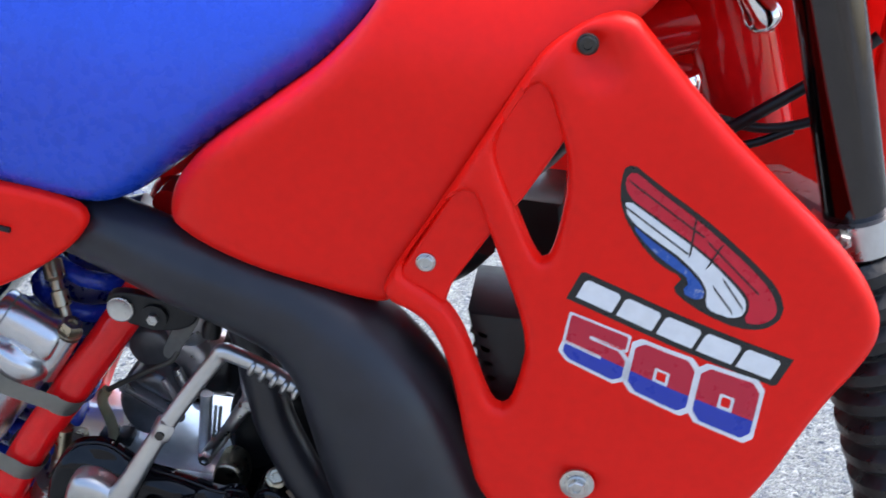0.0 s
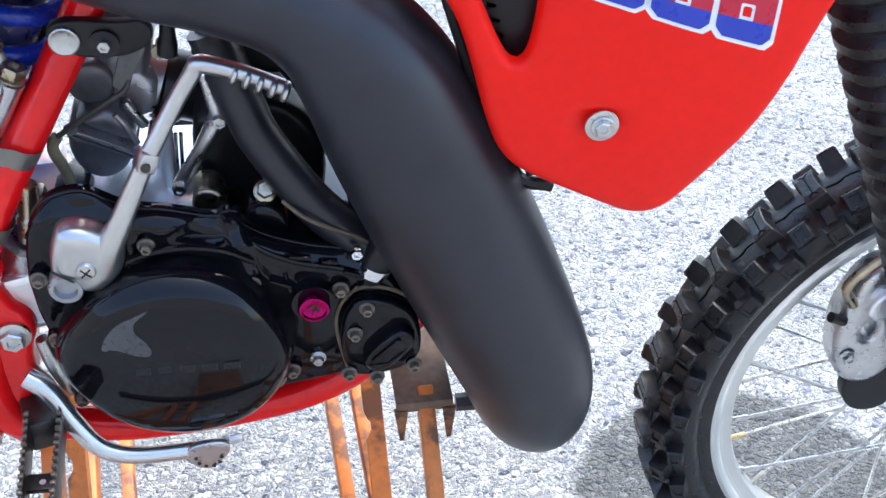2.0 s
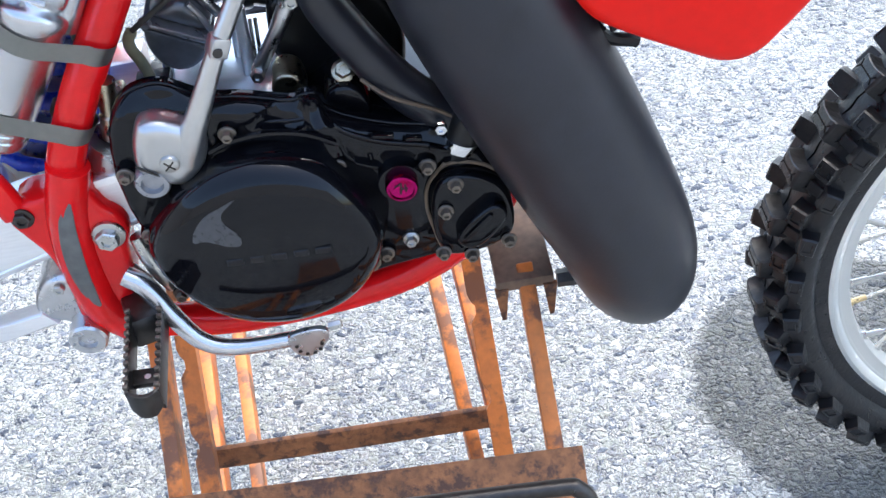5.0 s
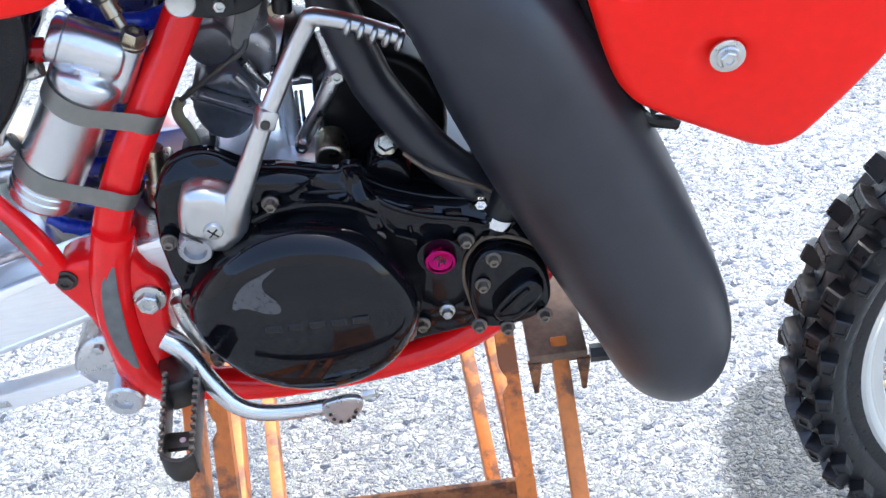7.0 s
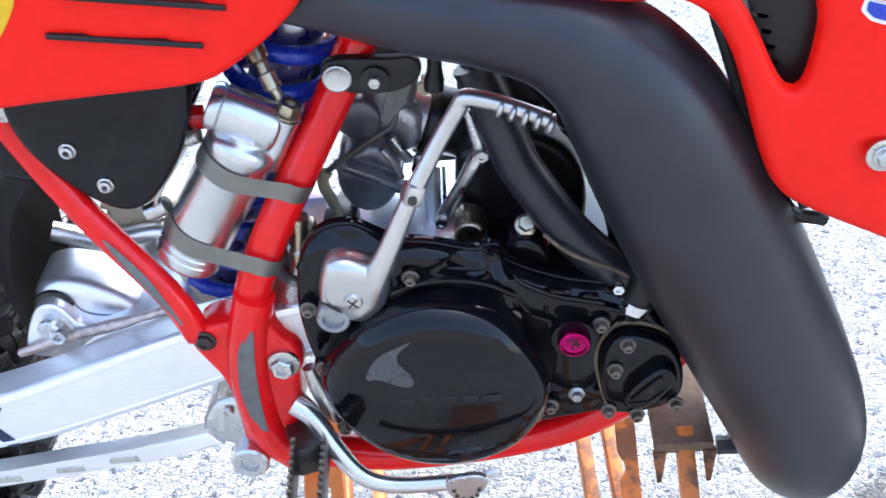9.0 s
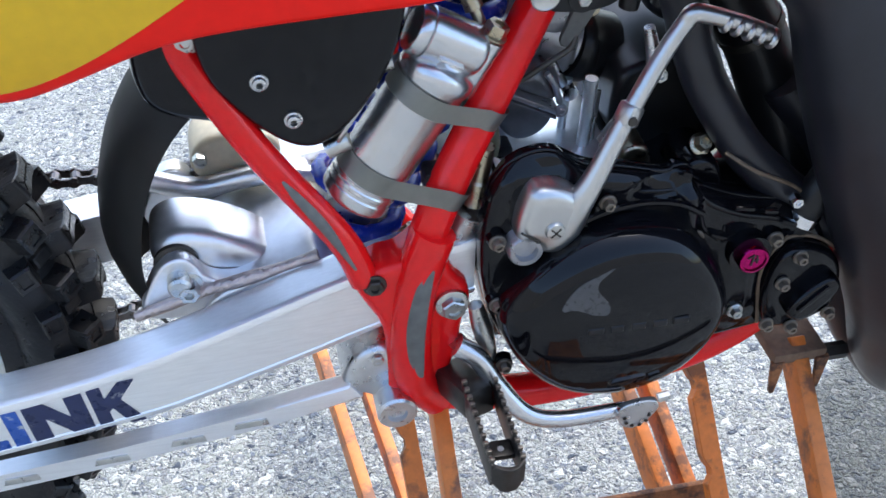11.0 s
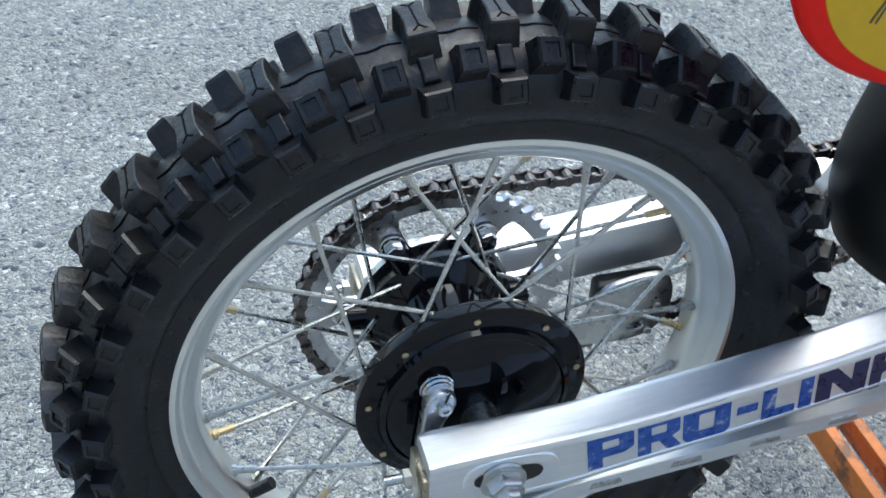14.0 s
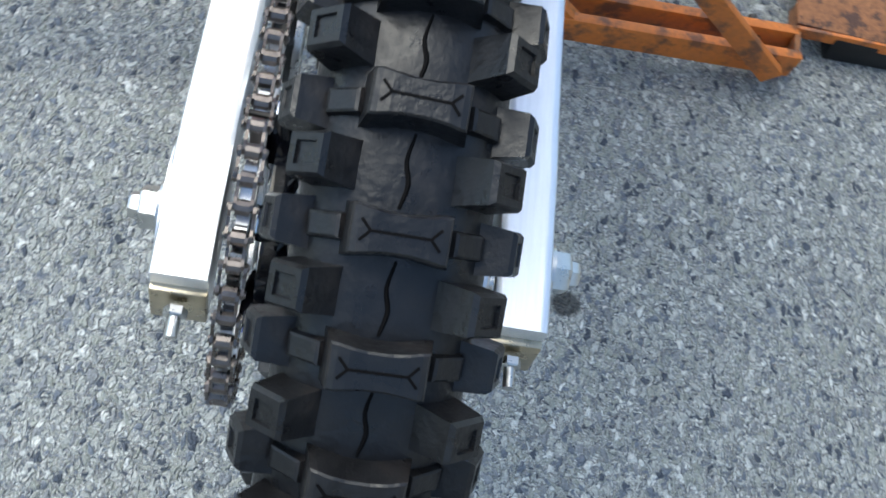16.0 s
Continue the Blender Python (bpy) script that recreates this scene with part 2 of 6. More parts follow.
    # large ragged patch, darker and smoother than the paving round it
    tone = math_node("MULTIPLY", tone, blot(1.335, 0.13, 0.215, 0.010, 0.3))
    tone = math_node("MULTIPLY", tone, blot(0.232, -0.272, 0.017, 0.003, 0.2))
    mul = n.new("ShaderNodeVectorMath")
    mul.operation = "SCALE"
    l.new(col, mul.inputs[0])
    l.new(tone, mul.inputs["Scale"])
    l.new(mul.outputs[0], b.inputs["Base Color"])
    patch_mask = blot(1.335, 0.13, 0.215, 0.012, 0.0)
    l.new(remap(patch_mask, 0.0, 1.0, 0.38, 0.72), b.inputs["Roughness"])
    hgt = math_node("ADD", math_node("MULTIPLY", layers[0][2], 1.6), math_node("MULTIPLY", layers[1][2], 0.6))
    hgt = math_node("ADD", hgt, math_node("MULTIPLY", fine.outputs["Fac"], 0.25))
    bp = n.new("ShaderNodeBump")
    bp.inputs["Strength"].default_value = 0.9
    bp.inputs["Distance"].default_value = 0.003
    l.new(hgt, bp.inputs["Height"])
    l.new(bp.outputs[0], b.inputs["Normal"])
    return m


PEBBLES = [(0.07, 0.085, 0.11, 1), (0.17, 0.195, 0.23, 1), (0.26, 0.275, 0.285, 1), (0.35, 0.365, 0.325, 1), (0.41, 0.425, 0.40, 1), (0.48, 0.495, 0.465, 1), (0.64, 0.655, 0.62, 1)]
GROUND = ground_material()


# ---- mesh helpers ----
def part(name, bm, mat, parent=None, label="", smooth=True):
    """Links a bmesh as one mesh object under a thing or a part."""
    me = bpy.data.meshes.new(name)
    bmesh.ops.recalc_face_normals(bm, faces=bm.faces)
    bm.to_mesh(me)
    bm.free()
    for m in mat if isinstance(mat, (list, tuple)) else [mat]:
        me.materials.append(m)
    if smooth:
        me.polygons.foreach_set("use_smooth", [True] * len(me.polygons))
        me.set_sharp_from_angle(angle=radians(38))
    ob = new(name, me)
    if parent:
        ob.parent = parent
    if label:
        tagged(ob, label)
    return ob


def spline(points, n=8):
    """Catmull-Rom through points (tuples of any length), n steps a span."""
    p = [np.array(q, float) for q in points]
    p = [2 * p[0] - p[1]] + p + [2 * p[-1] - p[-2]]
    out = []
    for i in range(1, len(p) - 2):
        for k in range(n):
            t = k / n
            out.append(0.5 * (2 * p[i] + (p[i + 1] - p[i - 1]) * t + (2 * p[i - 1] - 5 * p[i] + 4 * p[i + 1] - p[i + 2]) * t * t + (3 * p[i] - p[i - 1] - 3 * p[i + 1] + p[i + 2]) * t ** 3))
    out.append(p[-2])
    return out


def tube(points, radius=None, sides=16, n=8, flat=1.0, bm=None, straight=False):
    """A tube along points (x, y, z) or (x, y, z, r); flat scales it along y."""
    bm = bm or bmesh.new()
    pts = [tuple(p) + (() if len(p) == 4 else (radius,)) for p in points]
    pts = [np.array(p, float) for p in pts] if straight else spline(pts, n)
    rings = []
    ref = None
    for i, p in enumerate(pts):
        a = pts[min(i + 1, len(pts) - 1)][:3] - pts[max(i - 1, 0)][:3]
        a = Vector(a).normalized()
        if ref is None:
            ref = a.orthogonal().normalized()
        ref = (ref - a * ref.dot(a)).normalized()
        b = a.cross(ref)
        ring = []
        for k in range(sides):
            w = 2 * math.pi * k / sides
            o = (ref * math.cos(w) + b * math.sin(w)) * p[3]
            o.y *= flat
            ring.append(bm.verts.new(Vector(p[:3]) + o))
        rings.append(ring)
    for r0, r1 in zip(rings, rings[1:]):
        for k in range(sides):
            bm.faces.new((r0[k], r0[(k + 1) % sides], r1[(k + 1) % sides], r1[k]))
    bm.faces.new(rings[0][::-1])
    bm.faces.new(rings[-1])
    return bm


def lathe(profile, sides=48, centre=(0, 0, 0), axis="y", bm=None, closed=False):
    """Turns a profile of (radius, along) round an axis."""
    bm = bm or bmesh.new()
    c = Vector(centre)
    a = {"x": Vector((1, 0, 0)), "y": Vector((0, 1, 0)), "z": Vector((0, 0, 1))}[axis] if isinstance(axis, str) else Vector(axis).normalized()
    u = a.orthogonal().normalized()
    w = a.cross(u)
    rings = []
    for r, h in profile:
        rings.append([bm.verts.new(c + a * h + (u * math.cos(2 * math.pi * k / sides) + w * math.sin(2 * math.pi * k / sides)) * max(r, 1e-5)) for k in range(sides)])
    pairs = list(zip(rings, rings[1:])) + ([(rings[-1], rings[0])] if closed else [])
    for r0, r1 in pairs:
        for k in range(sides):
            bm.faces.new((r0[k], r0[(k + 1) % sides], r1[(k + 1) % sides], r1[k]))
    if not closed:
        bm.faces.new(rings[0])
        bm.faces.new(rings[-1])
    return bm


def slab(outline, y0, y1, bevel=0.0, seg=2, bm=None, rounded=0):
    """A plate with an outline in x and z between y0 and y1, its edges rounded. y0 and y1 may be functions of x and z."""
    bm = bm or bmesh.new()
    pts = outline
    if rounded:
        pts = [tuple(p) for p in spline([*outline, outline[0]], rounded)[:-1]]
    f0 = y0 if callable(y0) else (lambda x, z: y0)
    f1 = y1 if callable(y1) else (lambda x, z: y1)
    a = [bm.verts.new((x, f0(x, z), z)) for x, z in pts]
    b = [bm.verts.new((x, f1(x, z), z)) for x, z in pts]
    fa, fb = bm.faces.new(a), bm.faces.new(b[::-1])
    m = len(pts)
    for k in range(m):
        bm.faces.new((a[k], b[k], b[(k + 1) % m], a[(k + 1) % m]))
    if bevel:
        bmesh.ops.bevel(bm, geom=list(fa.edges) + list(fb.edges), offset=bevel, segments=seg, profile=0.5, affect="EDGES", clamp_overlap=True)
    return bm


def box(c, s, bevel=0.0, m=None, bm=None):
    bm2 = bmesh.new()
    bmesh.ops.create_cube(bm2, size=1, matrix=Matrix.Diagonal((*s, 1)))
    if bevel:
        bmesh.ops.bevel(bm2, geom=bm2.edges[:], offset=bevel, segments=2, profile=0.5, affect="EDGES")
    bmesh.ops.transform(bm2, matrix=Matrix.Translation(c) @ (m or Matrix()), verts=bm2.verts)
    if bm is None:
        return bm2
    return merge(bm, bm2)


def merge(bm, other):
    me = bpy.data.meshes.new("tmp")
    other.to_mesh(me)
    other.free()
    bm.from_mesh(me)
    bpy.data.meshes.remove(me)
    return bm


def beam(p, q, w, h, bevel=0.002, up=(0, 0, 1), bm=None):
    """A bar of section w by h from p to q."""
    p, q = Vector(p), Vector(q)
    a = (q - p).normalized()
    s = a.cross(Vector(up)).normalized()
    u = s.cross(a)
    m = Matrix((a, s, u)).transposed().to_4x4()
    return box((p + q) / 2, ((q - p).length, w, h), bevel, m, bm)


def holder(name, at, label, category):
    e = new(name)
    e.location = at
    return tagged(e, label, category)


# ---- ground ----
bm = bmesh.new()
bmesh.ops.create_grid(bm, x_segments=8, y_segments=8, size=200)
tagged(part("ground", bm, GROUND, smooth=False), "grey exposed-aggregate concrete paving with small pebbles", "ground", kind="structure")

PLASTER = material("grey_plaster", (0.42, 0.40, 0.37), 0.85, vary=0.15, scale=3, bump=0.3, bump_scale=60)
# walls added out of view to block low sky and darken reflections
for name, c, size in (("unseen_wall_south", (0, -6.0, 1.6), (16, 0.25, 3.2)), ("unseen_wall_west", (-7.0, 0, 1.6), (0.25, 11.7, 3.2))):
    tagged(part(name, box(c, size, 0.01), PLASTER, smooth=False), "plain grey wall added out of view to darken reflections", "wall", kind="structure")

# ---- motorcycle ----
bike = holder("motorcycle", (0, 0, 0), "red motocross motorcycle with blue seat propped on a stand", "motorcycle")
RC, FC = (0.0, 0.525), (1.464, 0.348)


def smooth_loop(pts, n=2):
    """Corner cutting of a closed outline."""
    for _ in range(n):
        out = []
        for (ax, az), (bx, bz) in zip(pts, pts[1:] + pts[:1]):
            out += [(ax * 0.75 + bx * 0.25, az * 0.75 + bz * 0.25), (ax * 0.25 + bx * 0.75, az * 0.25 + bz * 0.75)]
        pts = out
    return pts


def resample(pts, step):
    p = np.array(pts + pts[:1])
    d = np.hypot(*np.diff(p, axis=0).T)
    s = np.r_[0, np.cumsum(d)]
    n = max(8, int(s[-1] / step))
    t = np.linspace(0, s[-1], n, endpoint=False)
    return np.stack([np.interp(t, s, p[:, 0]), np.interp(t, s, p[:, 1])], 1)


def inside(poly, q):
    x, z = q[:, 0], q[:, 1]
    r = np.zeros(len(q), bool)
    a, b = poly, np.roll(poly, -1, 0)
    for (x0, z0), (x1, z1) in zip(a, b):
        if z0 == z1:
            continue
        c = (z0 > z) != (z1 > z)
        r ^= c & (x < (x1 - x0) * (z - z0) / (z1 - z0) + x0)
    return r


def edge_distance(loops, q):
    d = np.full(len(q), 9.0)
    for L in loops:
        a, b = L, np.roll(L, -1, 0)
        ab = b - a
        l2 = (ab ** 2).sum(1) + 1e-12
        t = np.clip(((q[:, None] - a) * ab).sum(2) / l2, 0, 1)
        d = np.minimum(d, np.hypot(*np.moveaxis(q[:, None] - a - t[..., None] * ab, 2, 0)).min(1))
    return d


def panel(outer, holes=(), y=-0.1, back=None, thick=0.003, r=0.008, lip=None, step=0.006, grid=0.015, corners=2, bump=None, mirror=False):
    """A moulded panel: outline and holes in x, z; y a number or a function of arrays x, z; its rim rolls
    back over r by lip; walls go back to y = back, or the panel is a shell of that thickness."""
    lip = r if lip is None else lip
    loops = [resample(smooth_loop([tuple(p) for p in L], corners), step) for L in (outer, *holes)]
    pts = [p for L in loops for p in L]
    n0 = len(pts)
    seg, k = [], 0
    for L in loops:
        m = len(L)
        seg += [(k + i, k + (i + 1) % m) for i in range(m)]
        k += m
    def ok(q):
        m = inside(loops[0], q)
        for h in loops[1:]:
            m &= ~inside(h, q)
        return m
    if r > 0:
        for fr in (0.12, 0.35, 0.65, 1.0):
            for L in loops:
                t = np.roll(L, -1, 0) - np.roll(L, 1, 0)
                t /= np.hypot(*t.T)[:, None] + 1e-12
                for s in (1, -1):
                    q = L + s * fr * r * np.stack([-t[:, 1], t[:, 0]], 1)
                    q = q[ok(q)]
                    if len(q):
                        pts += list(q[edge_distance(loops, q) > fr * r * 0.92])
    x0, z0 = loops[0].min(0)
    x1, z1 = loops[0].max(0)
    gx, gz = np.meshgrid(np.arange(x0, x1, grid), np.arange(z0, z1, grid))
    q = np.stack([gx.ravel(), gz.ravel()], 1)
    q[:, 0] += np.where(np.round((q[:, 1] - z0) / grid) % 2, grid / 2, 0)
    q = q[ok(q)]
    if len(q):
        pts += list(q[edge_distance(loops, q) > r + grid * 0.35])
    vs, _, fs, *_ = delaunay_2d_cdt([Vector((float(a), float(b))) for a, b in pts], seg, [], 0, 1e-6)
    v = np.array([(p.x, p.y) for p in vs])
    c = np.array([v[list(f)].mean(0) for f in fs])
    keep = ok(c)
    fs = [f for f, g in zip(fs, keep) if g]
    yy = y(v[:, 0], v[:, 1]) if callable(y) else np.full(len(v), float(y))
    if r > 0:
        d = np.clip(edge_distance(loops, v) / r, 0, 1)
        yy = yy + lip * (1 - np.sqrt(np.clip(1 - (1 - d) ** 2, 0, 1)))
    if bump is not None:
        yy = yy + bump(v[:, 0], v[:, 1])
    bm = bmesh.new()
    front = [bm.verts.new((a, b, cc)) for (a, cc), b in zip(v, yy)]
    for f in fs:
        bm.faces.new([front[i] for i in f])
    rim = [e for e in bm.edges if len(e.link_faces) == 1]
    if back is None:
        rear = [bm.verts.new((a, b + thick, cc)) for (a, cc), b in zip(v, yy)]
        for f in fs:
            bm.faces.new([rear[i] for i in f][::-1])
        ix = {w: i for i, w in enumerate(front)}
        for e in rim:
            a, b = e.verts
            bm.faces.new((a, b, rear[ix[b]], rear[ix[a]]))
    elif mirror:
        other = [bm.verts.new((a, -b, cc)) for (a, cc), b in zip(v, yy)]
        for f in fs:
            bm.faces.new([other[i] for i in f][::-1])
        ix = {w: i for i, w in enumerate(front)}
        for e in rim:
            a, b = e.verts
            bm.faces.new((a, b, other[ix[b]], other[ix[a]]))
    else:
        ix, wall = {w: i for i, w in enumerate(front)}, {}
        for e in rim:
            for w in e.verts:
                if w not in wall:
                    wall[w] = bm.verts.new((w.co.x, back, w.co.z))
            a, b = e.verts
            bm.faces.new((a, b, wall[b], wall[a]))
    bm.verts.index_update()
    for w in [w for w in bm.verts if not w.link_faces]:
        bm.verts.remove(w)
    return bm


def hexhead(r, h, flange=0.0, sides=6):
    """A bolt head standing on the plane y = 0 towards -y: washer, hexagon, chamfer, socket dimple."""
    bm = bmesh.new()
    if flange:
        lathe([(flange, 0), (flange, -0.0015), (flange * 0.92, -0.002), (0, -0.002)], 20, bm=bm)
    lathe([(r, 0), (r, -h * 0.85), (r * 0.88, -h), (r * 0.5, -h), (r * 0.45, -h * 0.75), (0, -h * 0.75)], sides, bm=bm)
    return bm


HEADS = {}


def bolt(at, r, h, mat, parent, flange=0.0, name="bolt", sides=6, axis=None, spin=0.3):
    """A bolt whose head looks along -y (or along axis), sharing one mesh for each size."""
    key = (r, h, mat.name, flange, sides)
    if key not in HEADS:
        ob = part(name, hexhead(r, h, flange, sides), mat, parent)
        HEADS[key] = ob.data
    else:
        ob = new(name, HEADS[key])
        ob.parent = parent
    m = Matrix.Translation(at)
    if axis is not None:
        m = m @ Vector((0, -1, 0)).rotation_difference(Vector(axis)).to_matrix().to_4x4()
    ob.matrix_basis = m @ Matrix.Rotation(spin + 7 * at[0], 4, "Y")
    return ob


# ---- wheels ----
def frustum(lx, ly, h, taper, sink=0.006, dimple=0.0, skew=0.0):
    """A tread block: base lx by ly, standing along +z."""
    bm = bmesh.new()
    def ring(s, z, o=0):
        return [bm.verts.new((sx * lx / 2 * s + o, sy * ly / 2 * s, z)) for sx, sy in ((-1, -1), (1, -1), (1, 1), (-1, 1))]
    rings = [ring(1.0, -sink), ring(1 - taper * 0.85, h * 0.86, skew), ring(1 - taper - 0.1, h, skew)]
    if dimple:
        rings += [ring((1 - taper) * 0.55, h, skew), ring((1 - taper) * 0.5, h - dimple, skew)]
    for a, b in zip(rings, rings[1:]):
        for k in range(4):
            bm.faces.new((a[k], a[(k + 1) % 4], b[(k + 1) % 4], b[k]))
    bm.faces.new(rings[-1])
    return bm


def grooved(lx, ly, h, taper, sink=0.006, deep=0.0018):
    """A centre tread block, waisted fore and aft, with dark strips on top painting the shade of a groove forked at both
    ends.
    """
    bm = bmesh.new()
    def waist(v):
        return 0.80 + 0.20 * min(1.0, abs(v) * 1.25) ** 2
    ys = [-0.5, -0.42, -0.30, -0.12, 0.12, 0.30, 0.42, 0.5]
    def ring(j, z, k):
        y = ys[j]
        return [bm.verts.new((sx * lx * k * waist(y * 2), ly * y * k, z)) for sx in (-0.5, 0.5)]
    t = 1 - taper
    drop = [0.0022, 0.0008, 0.0, 0.0, 0.0, 0.0, 0.0008, 0.0022]
    top = [ring(j, h - drop[j], t) for j in range(8)]
    base = [ring(j, -sink - 4 * drop[j], 1.06) for j in range(8)]
    for j in range(7):
        bm.faces.new((top[j][0], top[j + 1][0], top[j + 1][1], top[j][1]))
        for e in (0, 1):
            bm.faces.new((top[j][e], top[j + 1][e], base[j + 1][e], base[j][e]))
    for j in (0, 7):
        bm.faces.new((top[j][0], top[j][1], base[j][1], base[j][0]))
    bmesh.ops.recalc_face_normals(bm, faces=bm.faces)
    bmesh.ops.bevel(bm, geom=[e for e in bm.edges if all(v.co.z > 0 for v in e.verts) and not (abs(e.verts[0].co.y - e.verts[1].co.y) < 1e-6 and abs(e.verts[0].co.y) < ly * 0.45 * t)], offset=0.0009, segments=1, affect="EDGES")
    # strips just proud of the top, their dark colour standing for groove shade
    for a, b in (((0, -0.30), (0, 0.30)), ((0, -0.30), (-0.22, -0.40)), ((0, -0.30), (0.22, -0.40)), ((0, 0.30), (-0.22, 0.40)), ((0, 0.30), (0.22, 0.40))):
        p, q = Vector((a[0] * lx * t, a[1] * ly * t, h)), Vector((b[0] * lx * t, b[1] * ly * t, h - (0.0006 if b[0] else 0)))
        g = beam(tuple(p), tuple(q), 0.0012, 0.0007, 0.0)
        for f in g.faces:
            f.material_index = 1
        merge(bm, g)
    return bm


def place(data, name, parent, m, label=""):
    ob = new(name, data)
    ob.parent = parent
    ob.matrix_basis = m
    return ob


def wheel(c, rim_r, crown, tyre_r, half_rim, half_tyre, name, pitches, hub_r, hub_y, phase=0.0, tread=0.0):
    cx, cz = c
    w = half_rim
    prof = [(rim_r - 0.004, -w - 0.001), (rim_r, -w), (rim_r + 0.001, -w + 0.002), (rim_r - 0.006, -w + 0.005), (rim_r - 0.014, -w + 0.007), (rim_r - 0.02, -0.012), (rim_r - 0.02, 0.012), (rim_r - 0.014, w - 0.007), (rim_r - 0.006, w - 0.005), (rim_r + 0.001, w - 0.002), (rim_r, w), (rim_r - 0.004, w + 0.001),
            (rim_r - 0.008, w - 0.001), (rim_r - 0.011, w - 0.006), (rim_r - 0.019, w - 0.009), (rim_r - 0.024, 0.014), (rim_r - 0.026, 0.008), (rim_r - 0.026, -0.008), (rim_r - 0.024, -0.014), (rim_r - 0.019, -w + 0.009), (rim_r - 0.011, -w + 0.006), (rim_r - 0.008, -w + 0.001)]
    rim = part(name + "_rim", lathe(prof, 128, (cx, 0, cz), closed=True), RIM, bike, "polished aluminium rim laced with zinc spokes")
    mid, rise = (rim_r + crown) / 2 + 0.004, (crown - rim_r) / 2 - 0.004
    tp = [(rim_r - 0.004, half_rim - 0.003), (rim_r + 0.004, half_rim + 0.002)]
    for k in range(-5, 10):
        a = radians(90 - (k * 10))
        if k >= 9:
            break
        tp.append((mid + rise * math.sin(radians(k * 10)), half_tyre * math.cos(radians(k * 10)) ** 0.85))
    tp.append((crown, 0.0))
    tp = tp + [(r, -y) for r, y in tp[-2::-1]]
    tyre = part(name + "_tyre", lathe(tp, 128, (cx, 0, cz), closed=True), RUBBER, bike, "black knobbly off-road tyre with worn blocks")
    h = tyre_r - crown
    cr_sink = 0.0002
    pl = 2 * math.pi * crown / pitches
    wide = half_tyre * 0.86
    kinds = [(grooved(pl * 0.42, wide * 1.22, h, 0.1), 0.0, 0.0), (frustum(pl * 0.40, wide * 0.6, h * 1.1, 0.14, dimple=0.0016), 41.0, 0.5), (frustum(pl * 0.44, wide * 0.56, h * 0.8, 0.2, dimple=0.0012), 70.0, 0.0), (frustum(pl * 0.26, wide * 0.6, h * 0.22, 0.3), 38.0, 0.0)]
    for bm, tilt, off in kinds:
        me = bpy.data.meshes.new("knob")
        bmesh.ops.recalc_face_normals(bm, faces=bm.faces)
        bm.to_mesh(me)
        bm.free()
        me.materials.append(RUBBER)
        me.materials.append(GROOVE_CRACK)
        for s in ((1,) if tilt == 0 else (1, -1)):
            ph = radians(tilt)
            rr = mid + rise * math.cos(ph)
            yy = half_tyre * math.sin(ph) ** 0.85 * s if tilt else 0
            for k in range(pitches):
                a = 2 * math.pi * (k + off + tread) / pitches
                m = Matrix.Translation((cx, 0, cz)) @ Matrix.Rotation(a, 4, "Y") @ Matrix.Translation((0, yy, rr)) @ Matrix.Rotation(-s * ph, 4, "X") @ Matrix.Rotation(random.uniform(-0.03, 0.03), 4, "Z")
                place(me, "knob", tyre, m)
    crack = part("crack", tube([(-pl * 0.30, 0.0012, crown - cr_sink, 0.0007), (-pl * 0.1, -0.001, crown - cr_sink, 0.0012), (pl * 0.08, 0.001, crown - cr_sink, 0.001), (pl * 0.3, -0.0012, crown - cr_sink, 0.0006)], sides=6, n=3), GROOVE_CRACK, tyre)
    for k in range(pitches):
        m = Matrix.Translation((cx, 0, cz)) @ Matrix.Rotation(2 * math.pi * (k + 0.5 + tread) / pitches, 4, "Y")
        if k == 0:
            crack.matrix_basis = m
        else:
            place(crack.data, "crack", tyre, m)
    # spokes: two crossing directions a side
    seat = rim_r - 0.026
    for side, (hr, hy) in ((-1, (hub_r[0], hub_y[0])), (1, (hub_r[1], hub_y[1]))):
        for d in (1, -1):
            lean = radians(46 if hr < 0.07 else 38) * d
            p0 = Vector((hr * math.sin(-lean), hy + side * 0.003 * d, hr * math.cos(lean)))
            p1 = Vector((0, side * 0.006, seat))
            a = (p1 - p0).normalized()
            q = p1 - a * 0.016
            me = bpy.data.meshes.new("spoke")
            bm = tube([tuple(p0), tuple(q)], 0.0019, 8, straight=True)
            bmesh.ops.recalc_face_normals(bm, faces=bm.faces)
            bm.to_mesh(me)
            bm.free()
            me.materials.append(SPOKE)
            me2 = bpy.data.meshes.new("nipple")
            bm = tube([tuple(q - a * 0.002), tuple(q + a * 0.012), tuple(p1)], 0.0031, 8, straight=True)
            lathe([(0.0045, -0.003), (0.0045, 0.001)], 8, tuple(p1), a, bm=bm)
            bmesh.ops.recalc_face_normals(bm, faces=bm.faces)
            bm.to_mesh(me2)
            bm.free()
            me2.materials.append(GOLD if d > 0 and side > 0 else STEEL)
            for k in range(9):
                ang = 2 * math.pi * (k + (0.0 if d > 0 else 0.5) + (0.25 if side > 0 else 0.0)) / 9 + phase
                m = Matrix.Translation((cx, 0, cz)) @ Matrix.Rotation(ang, 4, "Y")
                place(me, "spoke", rim, m)
                place(me2, "nipple", rim, m)
    return rim, tyre


rear_rim, rear_tyre = wheel(RC, 0.232, 0.305, 0.322, 0.028, 0.042, "rear", 37, (0.086, 0.058), (-0.038, 0.046), 0.1, 0.21)
front_rim, front_tyre = wheel(FC, 0.270, 0.325, 0.340, 0.024, 0.038, "front", 38, (0.05, 0.05), (-0.03, 0.03), 0.05, -0.19)

